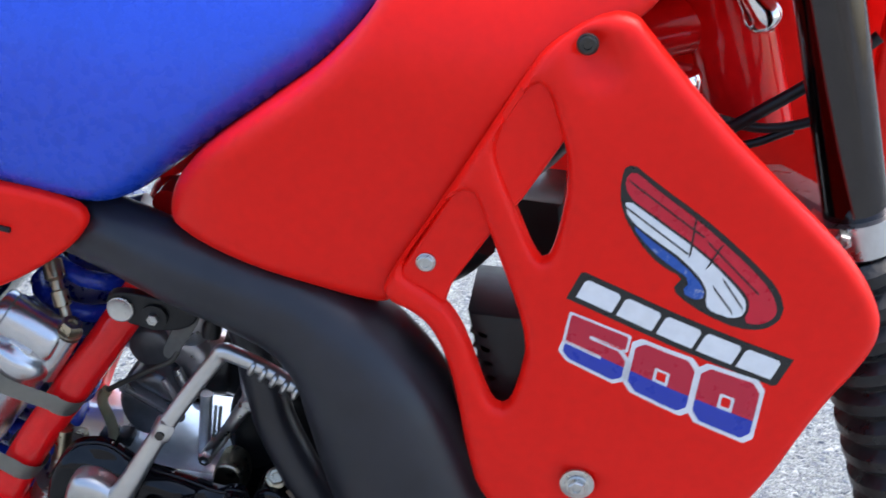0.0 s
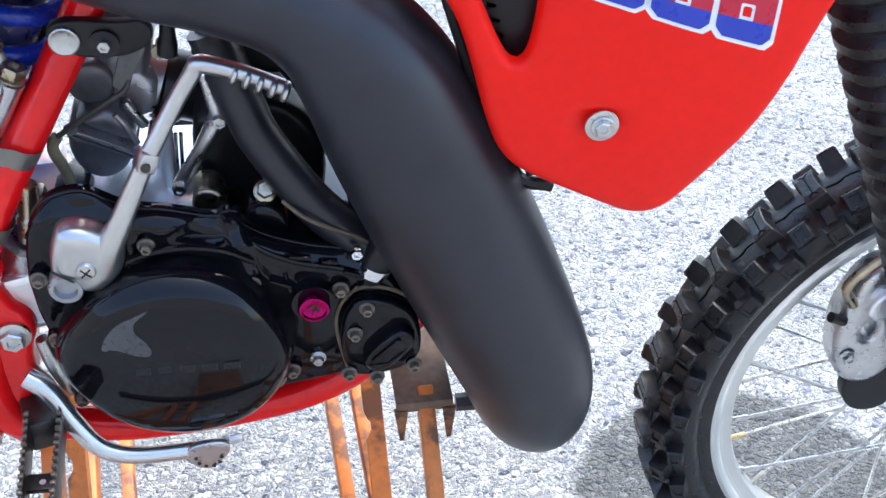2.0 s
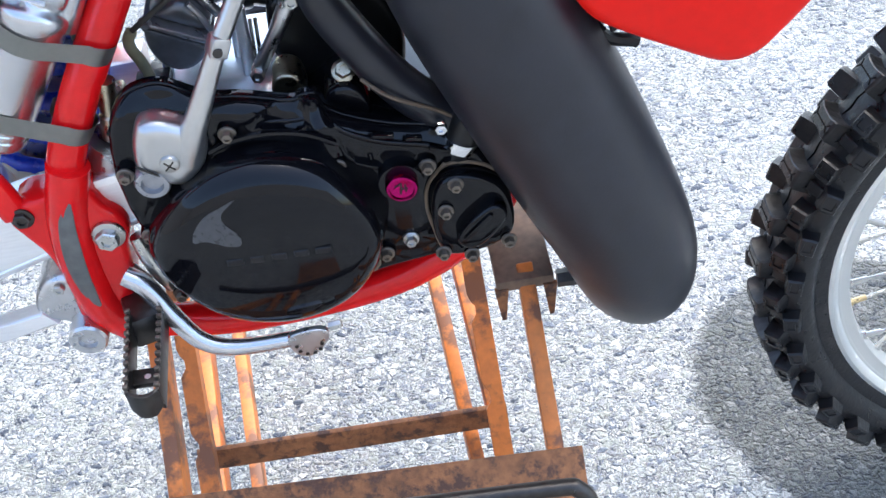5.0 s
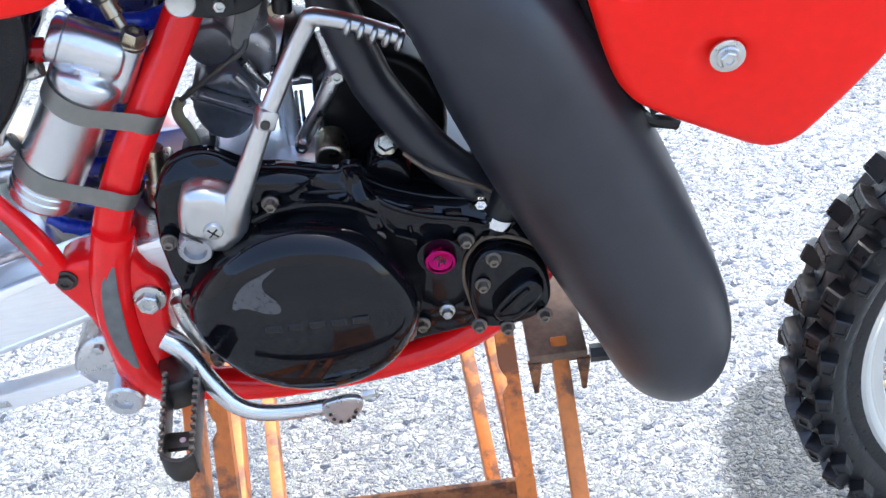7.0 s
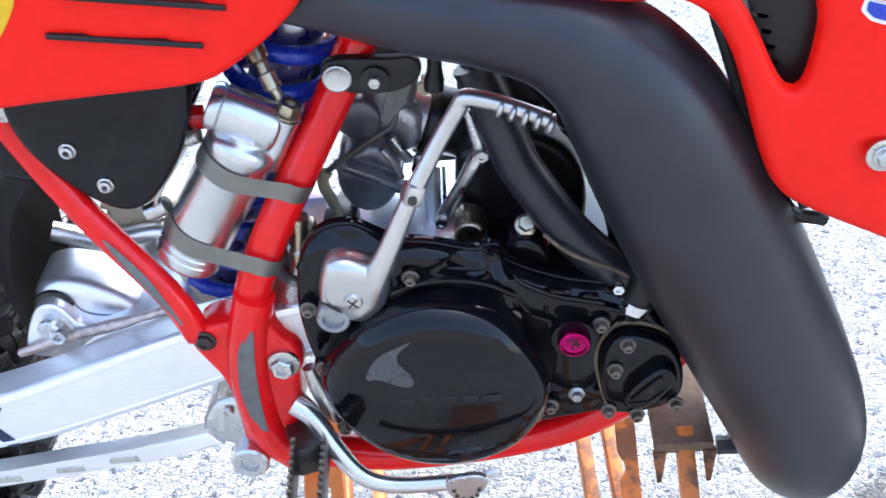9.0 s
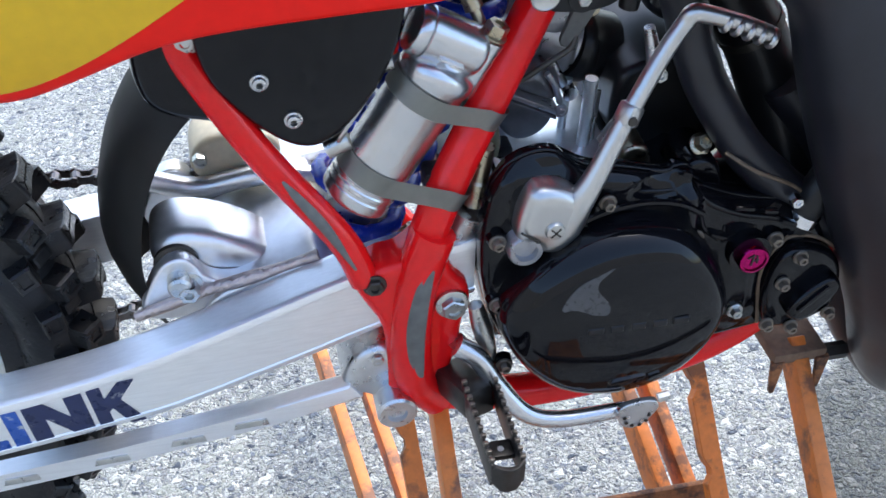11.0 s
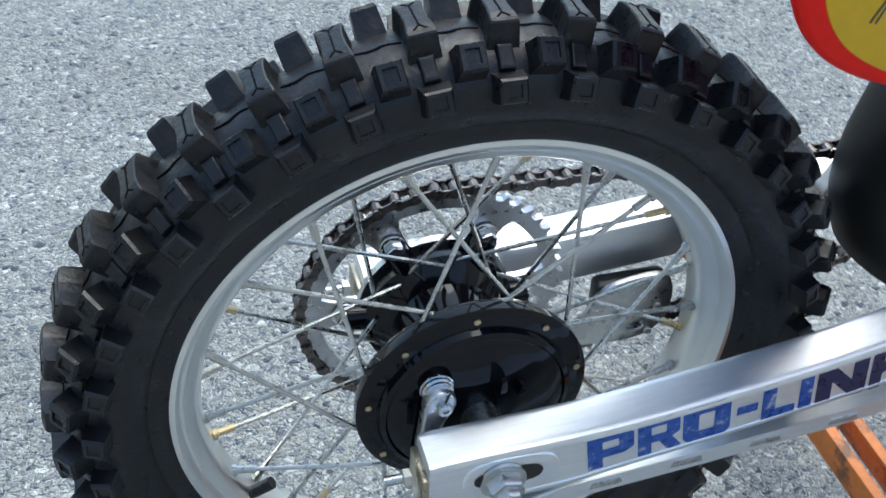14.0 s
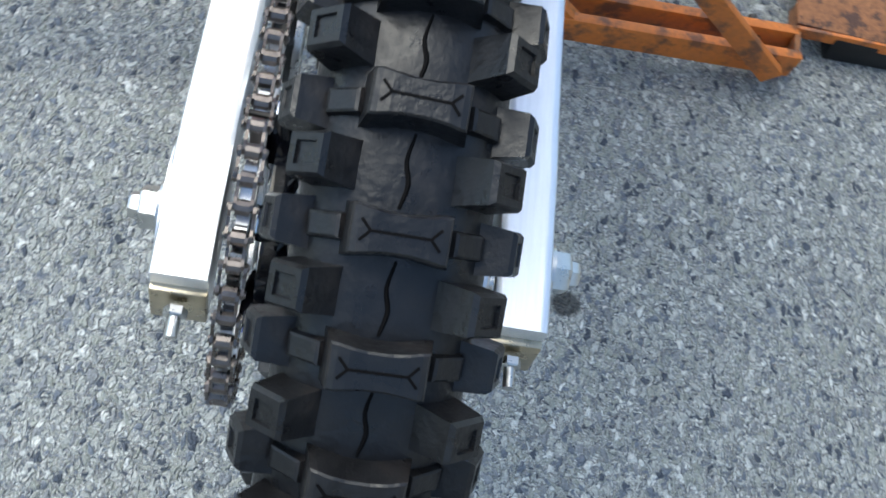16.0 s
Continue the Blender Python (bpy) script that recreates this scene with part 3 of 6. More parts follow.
# rear hub, brake, sprocket
hub = part("rear_hub", lathe([(0.03, 0.062), (0.062, 0.06), (0.064, 0.05), (0.056, 0.044), (0.045, 0.036), (0.042, 0.0), (0.048, -0.012), (0.07, -0.022), (0.086, -0.03), (0.092, -0.034), (0.094, -0.04), (0.094, -0.047), (0.09, -0.05), (0.03, -0.05)], 64, (0, 0, RC[1])), BLACK_GLOSS, bike, "black painted drum hub")
plate = part("brake_plate", lathe([(0.088, -0.046), (0.086, -0.05), (0.079, -0.051), (0.077, -0.056), (0.073, -0.058), (0.072, -0.0565), (0.0705, -0.058), (0.06, -0.060), (0.045, -0.064), (0.03, -0.066), (0.02, -0.068), (0.0, -0.068)], 64, (0, 0, RC[1])), BLACK_GLOSS, hub, "glossy black brake backing plate")
for k in range(9):
    a = 2 * math.pi * k / 9 + 0.2
    bolt((0.0855 * math.cos(a), -0.0505, RC[1] + 0.0855 * math.sin(a)), 0.0028, 0.0015, GOLD, hub, name="rivet", sides=10)
part("brake_rib", slab([(0.012, 0.57), (0.016, 0.57), (0.018, 0.548), (0.01, 0.548)], -0.078, -0.06, 0.001), BLACK_GLOSS, hub)
part("brake_rib", slab([(0.03, 0.556), (0.035, 0.552), (0.03, 0.545), (0.026, 0.549)], -0.074, -0.06, 0.001), BLACK_GLOSS, hub)
part("brake_boss", lathe([(0.0125, 0.01), (0.0125, -0.004), (0.0, -0.004)], 32, (-0.0365, -0.062, 0.5655)), BLACK_GLOSS, hub)
for k in range(3):
    part("washer", lathe([(0.0135 - 0.0012 * k, 0), (0.0135 - 0.0012 * k, -0.0014), (0.0, -0.0014)], 32, (-0.0362 + 0.0006 * k, -0.066 - 0.0022 * k, 0.5650 - 0.0014 * k)), CHROME, hub)
arm = part("brake_arm", panel([(-0.0475, 0.562), (-0.043, 0.5695), (-0.034, 0.5715), (-0.0255, 0.567), (-0.0225, 0.558), (-0.0255, 0.549), (-0.031, 0.540), (-0.036, 0.525), (-0.039, 0.505), (-0.041, 0.470), (-0.054, 0.470), (-0.053, 0.505), (-0.0505, 0.53), (-0.0485, 0.55)], y=-0.080, thick=0.0075, r=0.0035, step=0.003, grid=0.005), CAST, hub, "slim cast aluminium brake lever arm")
part("cam_bolt", lathe([(0.0058, 0), (0.0058, -0.004), (0.005, -0.0048), (0.0028, -0.0048), (0.0024, -0.003), (0.0, -0.003)], 20, (-0.0335, -0.0795, 0.5565)), STEEL, hub)
part("clamp_slit", beam((-0.0335, -0.0806, 0.560), (-0.030, -0.0806, 0.571), 0.0014, 0.0012, 0.0002, up=(0, 1, 0)), DARK_STEEL, hub)
part("brake_cable", tube([(-0.043, -0.09, 0.472), (0.0, -0.095, 0.474), (0.05, -0.098, 0.482)], 0.003, 8), DARK_STEEL, hub)
part("axle_spacer", lathe([(0.016, 0), (0.016, -0.022), (0, -0.022)], 24, (0, -0.064, RC[1])), STEEL, hub)


def ring_outline(n, r0, r1, c):
    """Toothed outline."""
    out = []
    for k in range(n):
        for f, r in ((0.0, r0), (0.3, r0), (0.42, r1), (0.58, r1), (0.7, r0)):
            a = 2 * math.pi * (k + f) / n
            out.append((c[0] + r * math.cos(a), c[1] + r * math.sin(a)))
    return out


def arc_hole(c, r0, r1, a0, a1, n=8):
    aa = [a0 + (a1 - a0) * k / n for k in range(n + 1)]
    return [(c[0] + r1 * math.cos(a), c[1] + r1 * math.sin(a)) for a in aa] + [(c[0] + r0 * math.cos(a), c[1] + r0 * math.sin(a)) for a in aa[::-1]]


holes = [arc_hole(RC, 0.066, 0.099, 2 * math.pi * k / 6 + 0.14, 2 * math.pi * k / 6 + 0.88) for k in range(6)] + [arc_hole(RC, 0.0441, 0.0442, 0, 2 * math.pi - 0.2, 24)[:25]]
sprocket = part("sprocket", panel(ring_outline(52, 0.1105, 0.1175, RC), holes, y=0.067, thick=0.007, r=0.0, step=0.004, grid=0.02, corners=1), CAST, bike, "silver aluminium rear sprocket with six cutouts")
for k in range(6):
    a = 2 * math.pi * k / 6 - 0.02
    p = (0.078 * math.cos(a), RC[1] + 0.078 * math.sin(a))
    part("lug", tube([(p[0] * 0.55, 0.055, RC[1] + (p[1] - RC[1]) * 0.55), (p[0], 0.06, p[1])], 0.011, 12, straight=True), BLACK_GLOSS, hub)
    bolt((p[0], 0.0655, p[1]), 0.0085, 0.012, CHROME, hub, flange=0.011, name="sprocket_bolt")

# drive chain: a loop of links round both sprockets
FS = (0.628, 0.574)
FR, RR = 0.035, 0.1155
dx, dz = FS[0] - RC[0], FS[1] - RC[1]
dist = math.hypot(dx, dz)
base = math.atan2(dz, dx)
g = math.acos((RR - FR) / dist)
t1, t2 = base + g, base - g
path = [(RC[0] + RR * math.cos(a), RC[1] + RR * math.sin(a)) for a in np.linspace(t1, t2 + 2 * math.pi, 60)]
path += [(FS[0] + FR * math.cos(a), FS[1] + FR * math.sin(a)) for a in np.linspace(t2, t1, 24)]
loop = np.array(path + path[:1])
seglen = np.hypot(*np.diff(loop, axis=0).T)
cum = np.r_[0, np.cumsum(seglen)]
nl = int(cum[-1] / 0.0159) // 2 * 2
chain = part("chain_pins", lathe([(0.0022, -0.009), (0.0022, 0.009)], 8, (RC[0] + RR * math.cos(t1), 0.071, RC[1] + RR * math.sin(t1))), DARK_STEEL, bike, "oiled dark steel roller chain")
me_links = []
for wide in (0.0068, 0.0046):
    bm = bmesh.new()
    for s in (-1, 1):
        out = [(-0.0105, 0.0), (-0.0095, 0.0042), (-0.0065, 0.0052), (-0.003, 0.0036), (0.003, 0.0036), (0.0065, 0.0052), (0.0095, 0.0042), (0.0105, 0), (0.0095, -0.0042), (0.0065, -0.0052), (0.003, -0.0036), (-0.003, -0.0036), (-0.0065, -0.0052), (-0.0095, -0.0042)]
        slab(out, s * wide - 0.0009, s * wide + 0.0009, bm=bm)
    for q in (-0.008, 0.008):
        lathe([(0.0022, -0.0088), (0.0022, 0.0088)] if wide > 0.005 else [(0.0048, -0.004), (0.0048, 0.004)], 10, (q, 0, 0), bm=bm)
    bmesh.ops.recalc_face_normals(bm, faces=bm.faces)
    me = bpy.data.meshes.new("link")
    bm.to_mesh(me)
    bm.free()
    me.materials.append(CHAIN)
    me_links.append(me)
for k in range(nl):
    s = cum[-1] * k / nl
    x, z = np.interp(s, cum, loop[:, 0]), np.interp(s, cum, loop[:, 1])
    x2, z2 = np.interp((s + 0.004) % cum[-1], cum, loop[:, 0]), np.interp((s + 0.004) % cum[-1], cum, loop[:, 1])
    place(me_links[k % 2], "link", chain, Matrix.Translation((x, 0.071, z)) @ Matrix.Rotation(-math.atan2(z2 - z, x2 - x), 4, "Y"))

# ---- swingarm ----
ARM = [(-0.062, 0.543), (-0.03, 0.546), (0.1, 0.550), (0.2, 0.560), (0.28, 0.571), (0.337, 0.583), (0.42, 0.606), (0.511, 0.632), (0.6, 0.645), (0.6, 0.592), (0.529, 0.576), (0.44, 0.552), (0.347, 0.530), (0.2, 0.509), (0.1, 0.497), (0.044, 0.491), (-0.064, 0.488)]


def arm_y(x, off=0.0):
    """Distance of the arm's outer face from the middle: straight beside the wheel, then bending in."""
    return 0.1245 - 0.028 * max(0.0, x - 0.06) - 0.065 * max(0.0, x - 0.36) - off


ARM_TOP = [p for p in ARM if p[1] > 0.54 and p != (0.529, 0.576) and p != (0.44, 0.552) and p != (0.6, 0.592)]
ARM_LOW = sorted(p for p in ARM if p not in ARM_TOP)


def box_arm(s, wide=0.037):
    """A box-section arm: rounded corners, an extruded lip along both edges of its outer face."""
    bm = bmesh.new()
    top, low = np.array([tuple(p) for p in spline(ARM_TOP, 6)]), np.array([tuple(p) for p in spline(ARM_LOW, 6)])
    rings = []
    for x in np.linspace(-0.056, 0.6, 60):
        zt, zb = np.interp(x, top[:, 0], top[:, 1]), np.interp(x, low[:, 0], low[:, 1])
        y = arm_y(x)
        prof = [(0.004, zb), (0.0012, zb + 0.0012), (0, zb + 0.004), (0, zb + 0.0065), (0.0009, zb + 0.0075), (0.0009, zb + 0.010), (0.0009, zt - 0.011), (0.0009, zt - 0.0085), (0, zt - 0.0075), (0, zt - 0.004), (0.0012, zt - 0.0012), (0.004, zt),
                (0.0065, zt), (wide - 0.0065, zt), (wide - 0.004, zt), (wide - 0.0012, zt - 0.0012), (wide, zt - 0.004), (wide, zb + 0.004), (wide - 0.0012, zb + 0.0012), (wide - 0.004, zb)]
        rings.append([bm.verts.new((x, s * (y - o), z)) for o, z in prof])
    for a, b in zip(rings, rings[1:]):
        for k in range(20):
            bm.faces.new((a[k], a[(k + 1) % 20], b[(k + 1) % 20], b[k]))
    bm.faces.new(rings[0])
    bm.faces.new(rings[-1])
    return bm


swing = []
for s in (-1, 1):
    o = part("swingarm", box_arm(s), ALU, bike, "brushed aluminium box-section swingarm")
    swing.append(o)
    part("end_cap", box((-0.0585, s * 0.1058, 0.510), (0.006, 0.036, 0.040), 0.0015), BRONZE, o, "yellow zinc end cap of the arm")
    part("adjuster", tube([(-0.086, s * 0.106, 0.517), (-0.065, s * 0.106, 0.517)], 0.004, 10, straight=True), STEEL, o)
    bolt((-0.066, s * 0.106, 0.517), 0.0075, 0.006, STEEL, o, axis=(-1, 0, 0), name="adjuster_nut")
    part("axle_plate", panel([(-0.030, 0.540), (0.03, 0.541), (0.045, 0.53), (0.045, 0.51), (0.03, 0.499), (-0.030, 0.498)], y=-0.0, thick=0.0016, r=0.001, step=0.004, corners=2), ALU, o, "worn axle adjuster plate").matrix_basis = Matrix.Translation((0, s * 0.1255 + (0 if s < 0 else -0.0016), 0))
    # dark sheet on the face paints the shade inside the axle slot
    part("axle_slot_shade", panel([(-0.022, 0.530), (0.026, 0.531), (0.034, 0.521), (0.026, 0.511), (-0.022, 0.511)], y=-0.0, thick=0.0005, r=0.0, step=0.004, corners=2), DARK_STEEL, o).matrix_basis = Matrix.Translation((0, s * 0.1262 + (0 if s < 0 else -0.0005), 0))
    part("axle_nut", lathe([(0.0165, 0), (0.0165, -0.003), (0.0145, -0.0035), (0.0145, -0.012), (0.013, -0.014), (0.0095, -0.014), (0.009, -0.019), (0.0075, -0.021), (0, -0.021)], 6, (0.0, 0, RC[1] - 0.006)), STEEL, o, "zinc-plated axle nut").matrix_basis = Matrix.Translation((0, s * 0.127, 0)) @ (Matrix() if s < 0 else Matrix.Rotation(math.pi, 4, "Z"))
    part("axle_washer", lathe([(0.018, 0), (0.018, -0.003), (0.0, -0.003)], 32, (0, 0, RC[1] - 0.006)), STEEL, o).matrix_basis = Matrix.Translation((0, s * 0.126, 0)) @ (Matrix() if s < 0 else Matrix.Rotation(math.pi, 4, "Z"))
SR = swing[0]
part("crossmember", panel([(0.40, 0.60), (0.44, 0.615), (0.5, 0.63), (0.5, 0.58), (0.42, 0.555), (0.39, 0.565)], y=-0.07, back=0.07, r=0.006), CAST_MATT, SR)
part("weld", tube([(0.345, -0.066, 0.588, 0.004), (0.37, -0.067, 0.597, 0.005), (0.40, -0.066, 0.606, 0.0045), (0.43, -0.067, 0.613, 0.0055), (0.46, -0.066, 0.62, 0.004), (0.485, -0.067, 0.628, 0.0045)], sides=10), WELD, SR, "rough copper-tinted weld bead")
part("lug", panel([(0.348, 0.578), (0.352, 0.60), (0.368, 0.632), (0.384, 0.638), (0.394, 0.63), (0.402, 0.612), (0.43, 0.608), (0.47, 0.622), (0.49, 0.622), (0.49, 0.60), (0.42, 0.58)], y=-0.064, thick=0.012, r=0.003, step=0.004), CAST_MATT, SR, "cast linkage lug welded to the arm")
part("lug", panel([(0.348, 0.578), (0.352, 0.60), (0.368, 0.632), (0.384, 0.638), (0.394, 0.63), (0.402, 0.612), (0.43, 0.608), (0.47, 0.622), (0.49, 0.622), (0.49, 0.60), (0.42, 0.58)], y=0.052, thick=0.012, r=0.003, step=0.004), CAST_MATT, SR)
SQ = [(0.32, 0.53), (0.68, 0.53), (0.68, 0.78), (0.32, 0.78)]
GLYPHS = {
    "P": ([(0, 0), (0.32, 0), (0.32, 0.3), (0.8, 0.3), (1, 0.42), (1, 0.88), (0.85, 1), (0, 1)], [SQ]),
    "R": ([(0, 0), (0.32, 0), (0.32, 0.32), (0.5, 0.32), (0.7, 0), (1.05, 0), (0.82, 0.36), (1, 0.48), (1, 0.88), (0.85, 1), (0, 1)], [SQ]),
    "O": ([(0.1, 0), (0.9, 0), (1, 0.12), (1, 0.88), (0.9, 1), (0.1, 1), (0, 0.88), (0, 0.12)], [[(0.33, 0.25), (0.67, 0.25), (0.67, 0.75), (0.33, 0.75)]]),
    "-": ([(0, 0.38), (1, 0.38), (1, 0.6), (0, 0.6)], []),
    "L": ([(0, 0), (1, 0), (1, 0.25), (0.4, 0.25), (0.4, 1), (0, 1)], []),
    "I": ([(0, 0), (1, 0), (1, 1), (0, 1)], []),
    "N": ([(0, 0), (0.3, 0), (0.3, 0.55), (0.7, 0), (1, 0), (1, 1), (0.7, 1), (0.7, 0.45), (0.3, 1), (0, 1)], []),
    "K": ([(0, 0), (0.32, 0), (0.32, 0.36), (0.42, 0.44), (0.68, 0), (1.05, 0), (0.66, 0.6), (1.12, 1), (0.72, 1), (0.32, 0.68), (0.32, 1), (0, 1)], []),
    "5": ([(0, 0.38), (0, 1), (0.96, 1), (0.96, 0.72), (0.36, 0.72), (0.36, 0.63), (0.86, 0.63), (1, 0.5), (1, 0.14), (0.86, 0), (0.12, 0), (0, 0.1), (0, 0.3), (0.62, 0.3), (0.62, 0.38)], []),
    "0": ([(0.14, 0), (0.86, 0), (1, 0.14), (1, 0.86), (0.86, 1), (0.14, 1), (0, 0.86), (0, 0.14)], [[(0.37, 0.36), (0.63, 0.36), (0.63, 0.64), (0.37, 0.64)]]),
}


def glyph(ch, warp, yfun, mat, parent, label, grow=0.0):
    """One block letter laid on a surface; grow widens its strokes."""
    out, holes = GLYPHS[ch]
    def off(loop, d):
        q = np.array(loop)
        c = q.mean(0)
        if ch == "5" and d > 0:
            n0, n1 = np.roll(q, 1, 0) - q, np.roll(q, -1, 0) - q
            e0 = np.stack([-n0[:, 1], n0[:, 0]], 1) / np.hypot(*n0.T)[:, None]
            e1 = -np.stack([-n1[:, 1], n1[:, 0]], 1) / np.hypot(*n1.T)[:, None]
            area = 0.5 * np.sum(q[:, 0] * np.roll(q[:, 1], -1) - np.roll(q[:, 0], -1) * q[:, 1])
            return [tuple(p) for p in q + (e0 + e1) * 0.62 * d * (-1 if area < 0 else 1)]
        return [tuple(p) for p in q + np.sign(q - c) * d]
    out = off(out, grow)
    holes = [off(h, -grow * 0.7) for h in holes]
    bm = panel([warp(*p) for p in out], [[warp(*p) for p in h] for h in holes], y=yfun, thick=0.0003, r=0.0, step=0.002, grid=0.012, corners=0)
    return part("letter", bm, mat, parent, label)


for ch, p0, p1 in (("P", 470, 555), ("R", 562, 640), ("O", 646, 735), ("-", 748, 787), ("L", 796, 860), ("I", 868, 893), ("N", 901, 1000), ("K", 1008, 1080)):
    u0, u1 = (p0 - 470) / 615, (p1 - 470) / 615
    def warp(a, w):
        u = u0 + (u1 - u0) * a
        return (0.068 + u * 0.274 - (w - 0.5) * 0.006, 0.5035 + 0.026 * u + w * (0.0385 + 0.005 * u))
    glyph(ch, warp, lambda x, z: -(0.1245 - 0.028 * np.clip(x - 0.06, 0, 1)) + 0.0004, DECAL_NAVY if ch in "NK" else DECAL_BLUE, SR, "scratched dark blue block letter")

# suspension linkage
link = part("cushion_arm", panel([(0.36, 0.622), (0.364, 0.640), (0.382, 0.648), (0.412, 0.641), (0.44, 0.625), (0.457, 0.608), (0.452, 0.595), (0.41, 0.587), (0.372, 0.598)], y=-0.048, back=0.0, r=0.012, step=0.005, grid=0.008), CAST_MATT, bike, "smooth cast aluminium suspension rocker")
part("bush", lathe([(0.017, 0), (0.017, -0.004), (0.014, -0.005), (0.0, -0.005)], 32, (0.38, -0.0475, 0.622)), DARK_STEEL, link)
part("pin", lathe([(0.009, 0), (0.009, -0.03), (0.007, -0.032), (0, -0.032)], 20, (0.381, -0.045, 0.618)), STEEL, link)
bolt((0.387, -0.064, 0.612), 0.0085, 0.014, STEEL, link, flange=0.011, name="link_bolt")
part("slider", panel([(0.395, 0.648), (0.41, 0.668), (0.44, 0.668), (0.47, 0.66), (0.47, 0.635), (0.42, 0.622), (0.40, 0.628)], y=0.045, back=0.09, r=0.006), IVORY, bike, "worn ivory plastic chain slider")
for x in (0.405, 0.455):
    bolt((x, 0.044, 0.65), 0.006, 0.008, STEEL, link)
part("chain_bracket", tube([(0.36, 0.03, 0.645), (0.40, 0.035, 0.628), (0.45, 0.035, 0.634), (0.5, 0.035, 0.625)], 0.009, 10), CAST_MATT, bike)

# chain guide under the arm
cg = part("chain_guide", panel([(0.14, 0.475), (0.15, 0.505), (0.17, 0.515), (0.215, 0.52), (0.225, 0.50), (0.225, 0.46), (0.2, 0.44), (0.16, 0.44), (0.1, 0.45), (0.1, 0.462)], [[(0.185, 0.452), (0.2, 0.452), (0.2, 0.462), (0.185, 0.462)]], y=0.058, thick=0.004, r=0.002, step=0.005), CAST, bike, "aluminium chain guide plate")
part("guide_block", box((0.185, 0.072, 0.485), (0.07, 0.02, 0.05), 0.006), BLACK_PLASTIC, cg)
for p in ((0.17, 0.475), (0.21, 0.48), (0.205, 0.45)):
    bolt((p[0], 0.0575, p[1]), 0.004, 0.003, STEEL, cg)

# brake torque rod and cable joints
rod = part("torque_rod", slab([(0.022, 0.452), (0.06, 0.461), (0.19, 0.473), (0.31, 0.487), (0.44, 0.508), (0.50, 0.522), (0.51, 0.506), (0.44, 0.490), (0.31, 0.469), (0.19, 0.455), (0.06, 0.443), (0.024, 0.44)], -0.104, -0.088, 0.003), ALU, bike, "brushed aluminium brake torque arm")
for x, z in ((0.10, 0.4565), (0.17, 0.463), (0.24, 0.4695), (0.31, 0.477), (0.37, 0.486), (0.42, 0.495)):
    part("slot", slab([(x - 0.014, z - 0.004), (x + 0.014, z - 0.0025), (x + 0.012, z + 0.004), (x - 0.012, z + 0.0025)], -0.1055, -0.10, 0.001), STEEL, rod)
bolt((0.03, -0.105, 0.447), 0.008, 0.01, DARK_STEEL, rod, flange=0.010)
part("rod_end", panel([(0.494, 0.528), (0.508, 0.552), (0.53, 0.558), (0.545, 0.54), (0.548, 0.503), (0.541, 0.486), (0.526, 0.484), (0.517, 0.505), (0.495, 0.507)], y=-0.102, back=-0.06, r=0.008, step=0.004), CAST, rod, "cast aluminium brake pivot housing")
bolt((0.522, -0.103, 0.546), 0.005, 0.004, STEEL, rod)
part("pivot_boss", lathe([(0.016, 0.03), (0.016, -0.014), (0.014, -0.016), (0.008, -0.016), (0.007, -0.012), (0.0, -0.012)], 32, (0.534, -0.106, 0.500)), CAST, rod)

# ---- frame ----
frame_ob = part("frame", tube([(0.668, -0.034, 0.842), (0.652, -0.045, 0.815), (0.6175, -0.066, 0.760), (0.586, -0.085, 0.709), (0.566, -0.096, 0.668), (0.556, -0.098, 0.635)], 0.0145, 20), RED_PAINT, bike, "glossy red tubular steel frame with rubbed patches")
part("lower_tube", tube([(0.556, -0.098, 0.50), (0.60, -0.096, 0.487), (0.66, -0.092, 0.476), (0.75, -0.088, 0.482), (0.81, -0.085, 0.497), (0.86, -0.08, 0.528), (0.90, -0.074, 0.585), (0.945, -0.066, 0.69), (0.99, -0.055, 0.80)], 0.0145, 20), RED_PAINT, frame_ob)
part("lower_tube", tube([(0.60, 0.09, 0.487), (0.75, 0.088, 0.482), (0.81, 0.085, 0.497), (0.86, 0.08, 0.528), (0.90, 0.074, 0.585), (0.99, 0.055, 0.80)], 0.0145, 16), RED_PAINT, frame_ob)
part("rear_tube", tube([(0.652, 0.045, 0.815), (0.572, 0.094, 0.685), (0.545, 0.098, 0.57), (0.60, 0.09, 0.487)], 0.0155, 16), RED_PAINT, frame_ob)
part("backbone", tube([(0.66, 0.0, 0.93), (0.72, 0.0, 0.955), (0.9, 0, 1.02), (1.06, 0, 1.08)], 0.022, 16), RED_PAINT, frame_ob)
part("cross_tube", tube([(0.664, -0.04, 0.838), (0.672, 0.0, 0.90), (0.664, 0.04, 0.838)], 0.013, 16), RED_PAINT, frame_ob)
part("pivot_plate", panel([(0.505, 0.625), (0.525, 0.64), (0.54, 0.64), (0.556, 0.655), (0.575, 0.655), (0.58, 0.625), (0.592, 0.614), (0.595, 0.597), (0.588, 0.580), (0.586, 0.545), (0.578, 0.53), (0.578, 0.497), (0.55, 0.488), (0.53, 0.50), (0.53, 0.54), (0.528, 0.58), (0.515, 0.605)], y=-0.108, back=-0.075, r=0.007, step=0.004, grid=0.01), RED_PAINT, frame_ob, "red pressed steel swingarm pivot plate")
part("web_tube", tube([(0.567, -0.102, 0.665), (0.553, -0.104, 0.62), (0.548, -0.104, 0.57), (0.552, -0.103, 0.52), (0.57, -0.1, 0.492)], 0.0165, 16), RED_PAINT, frame_ob)
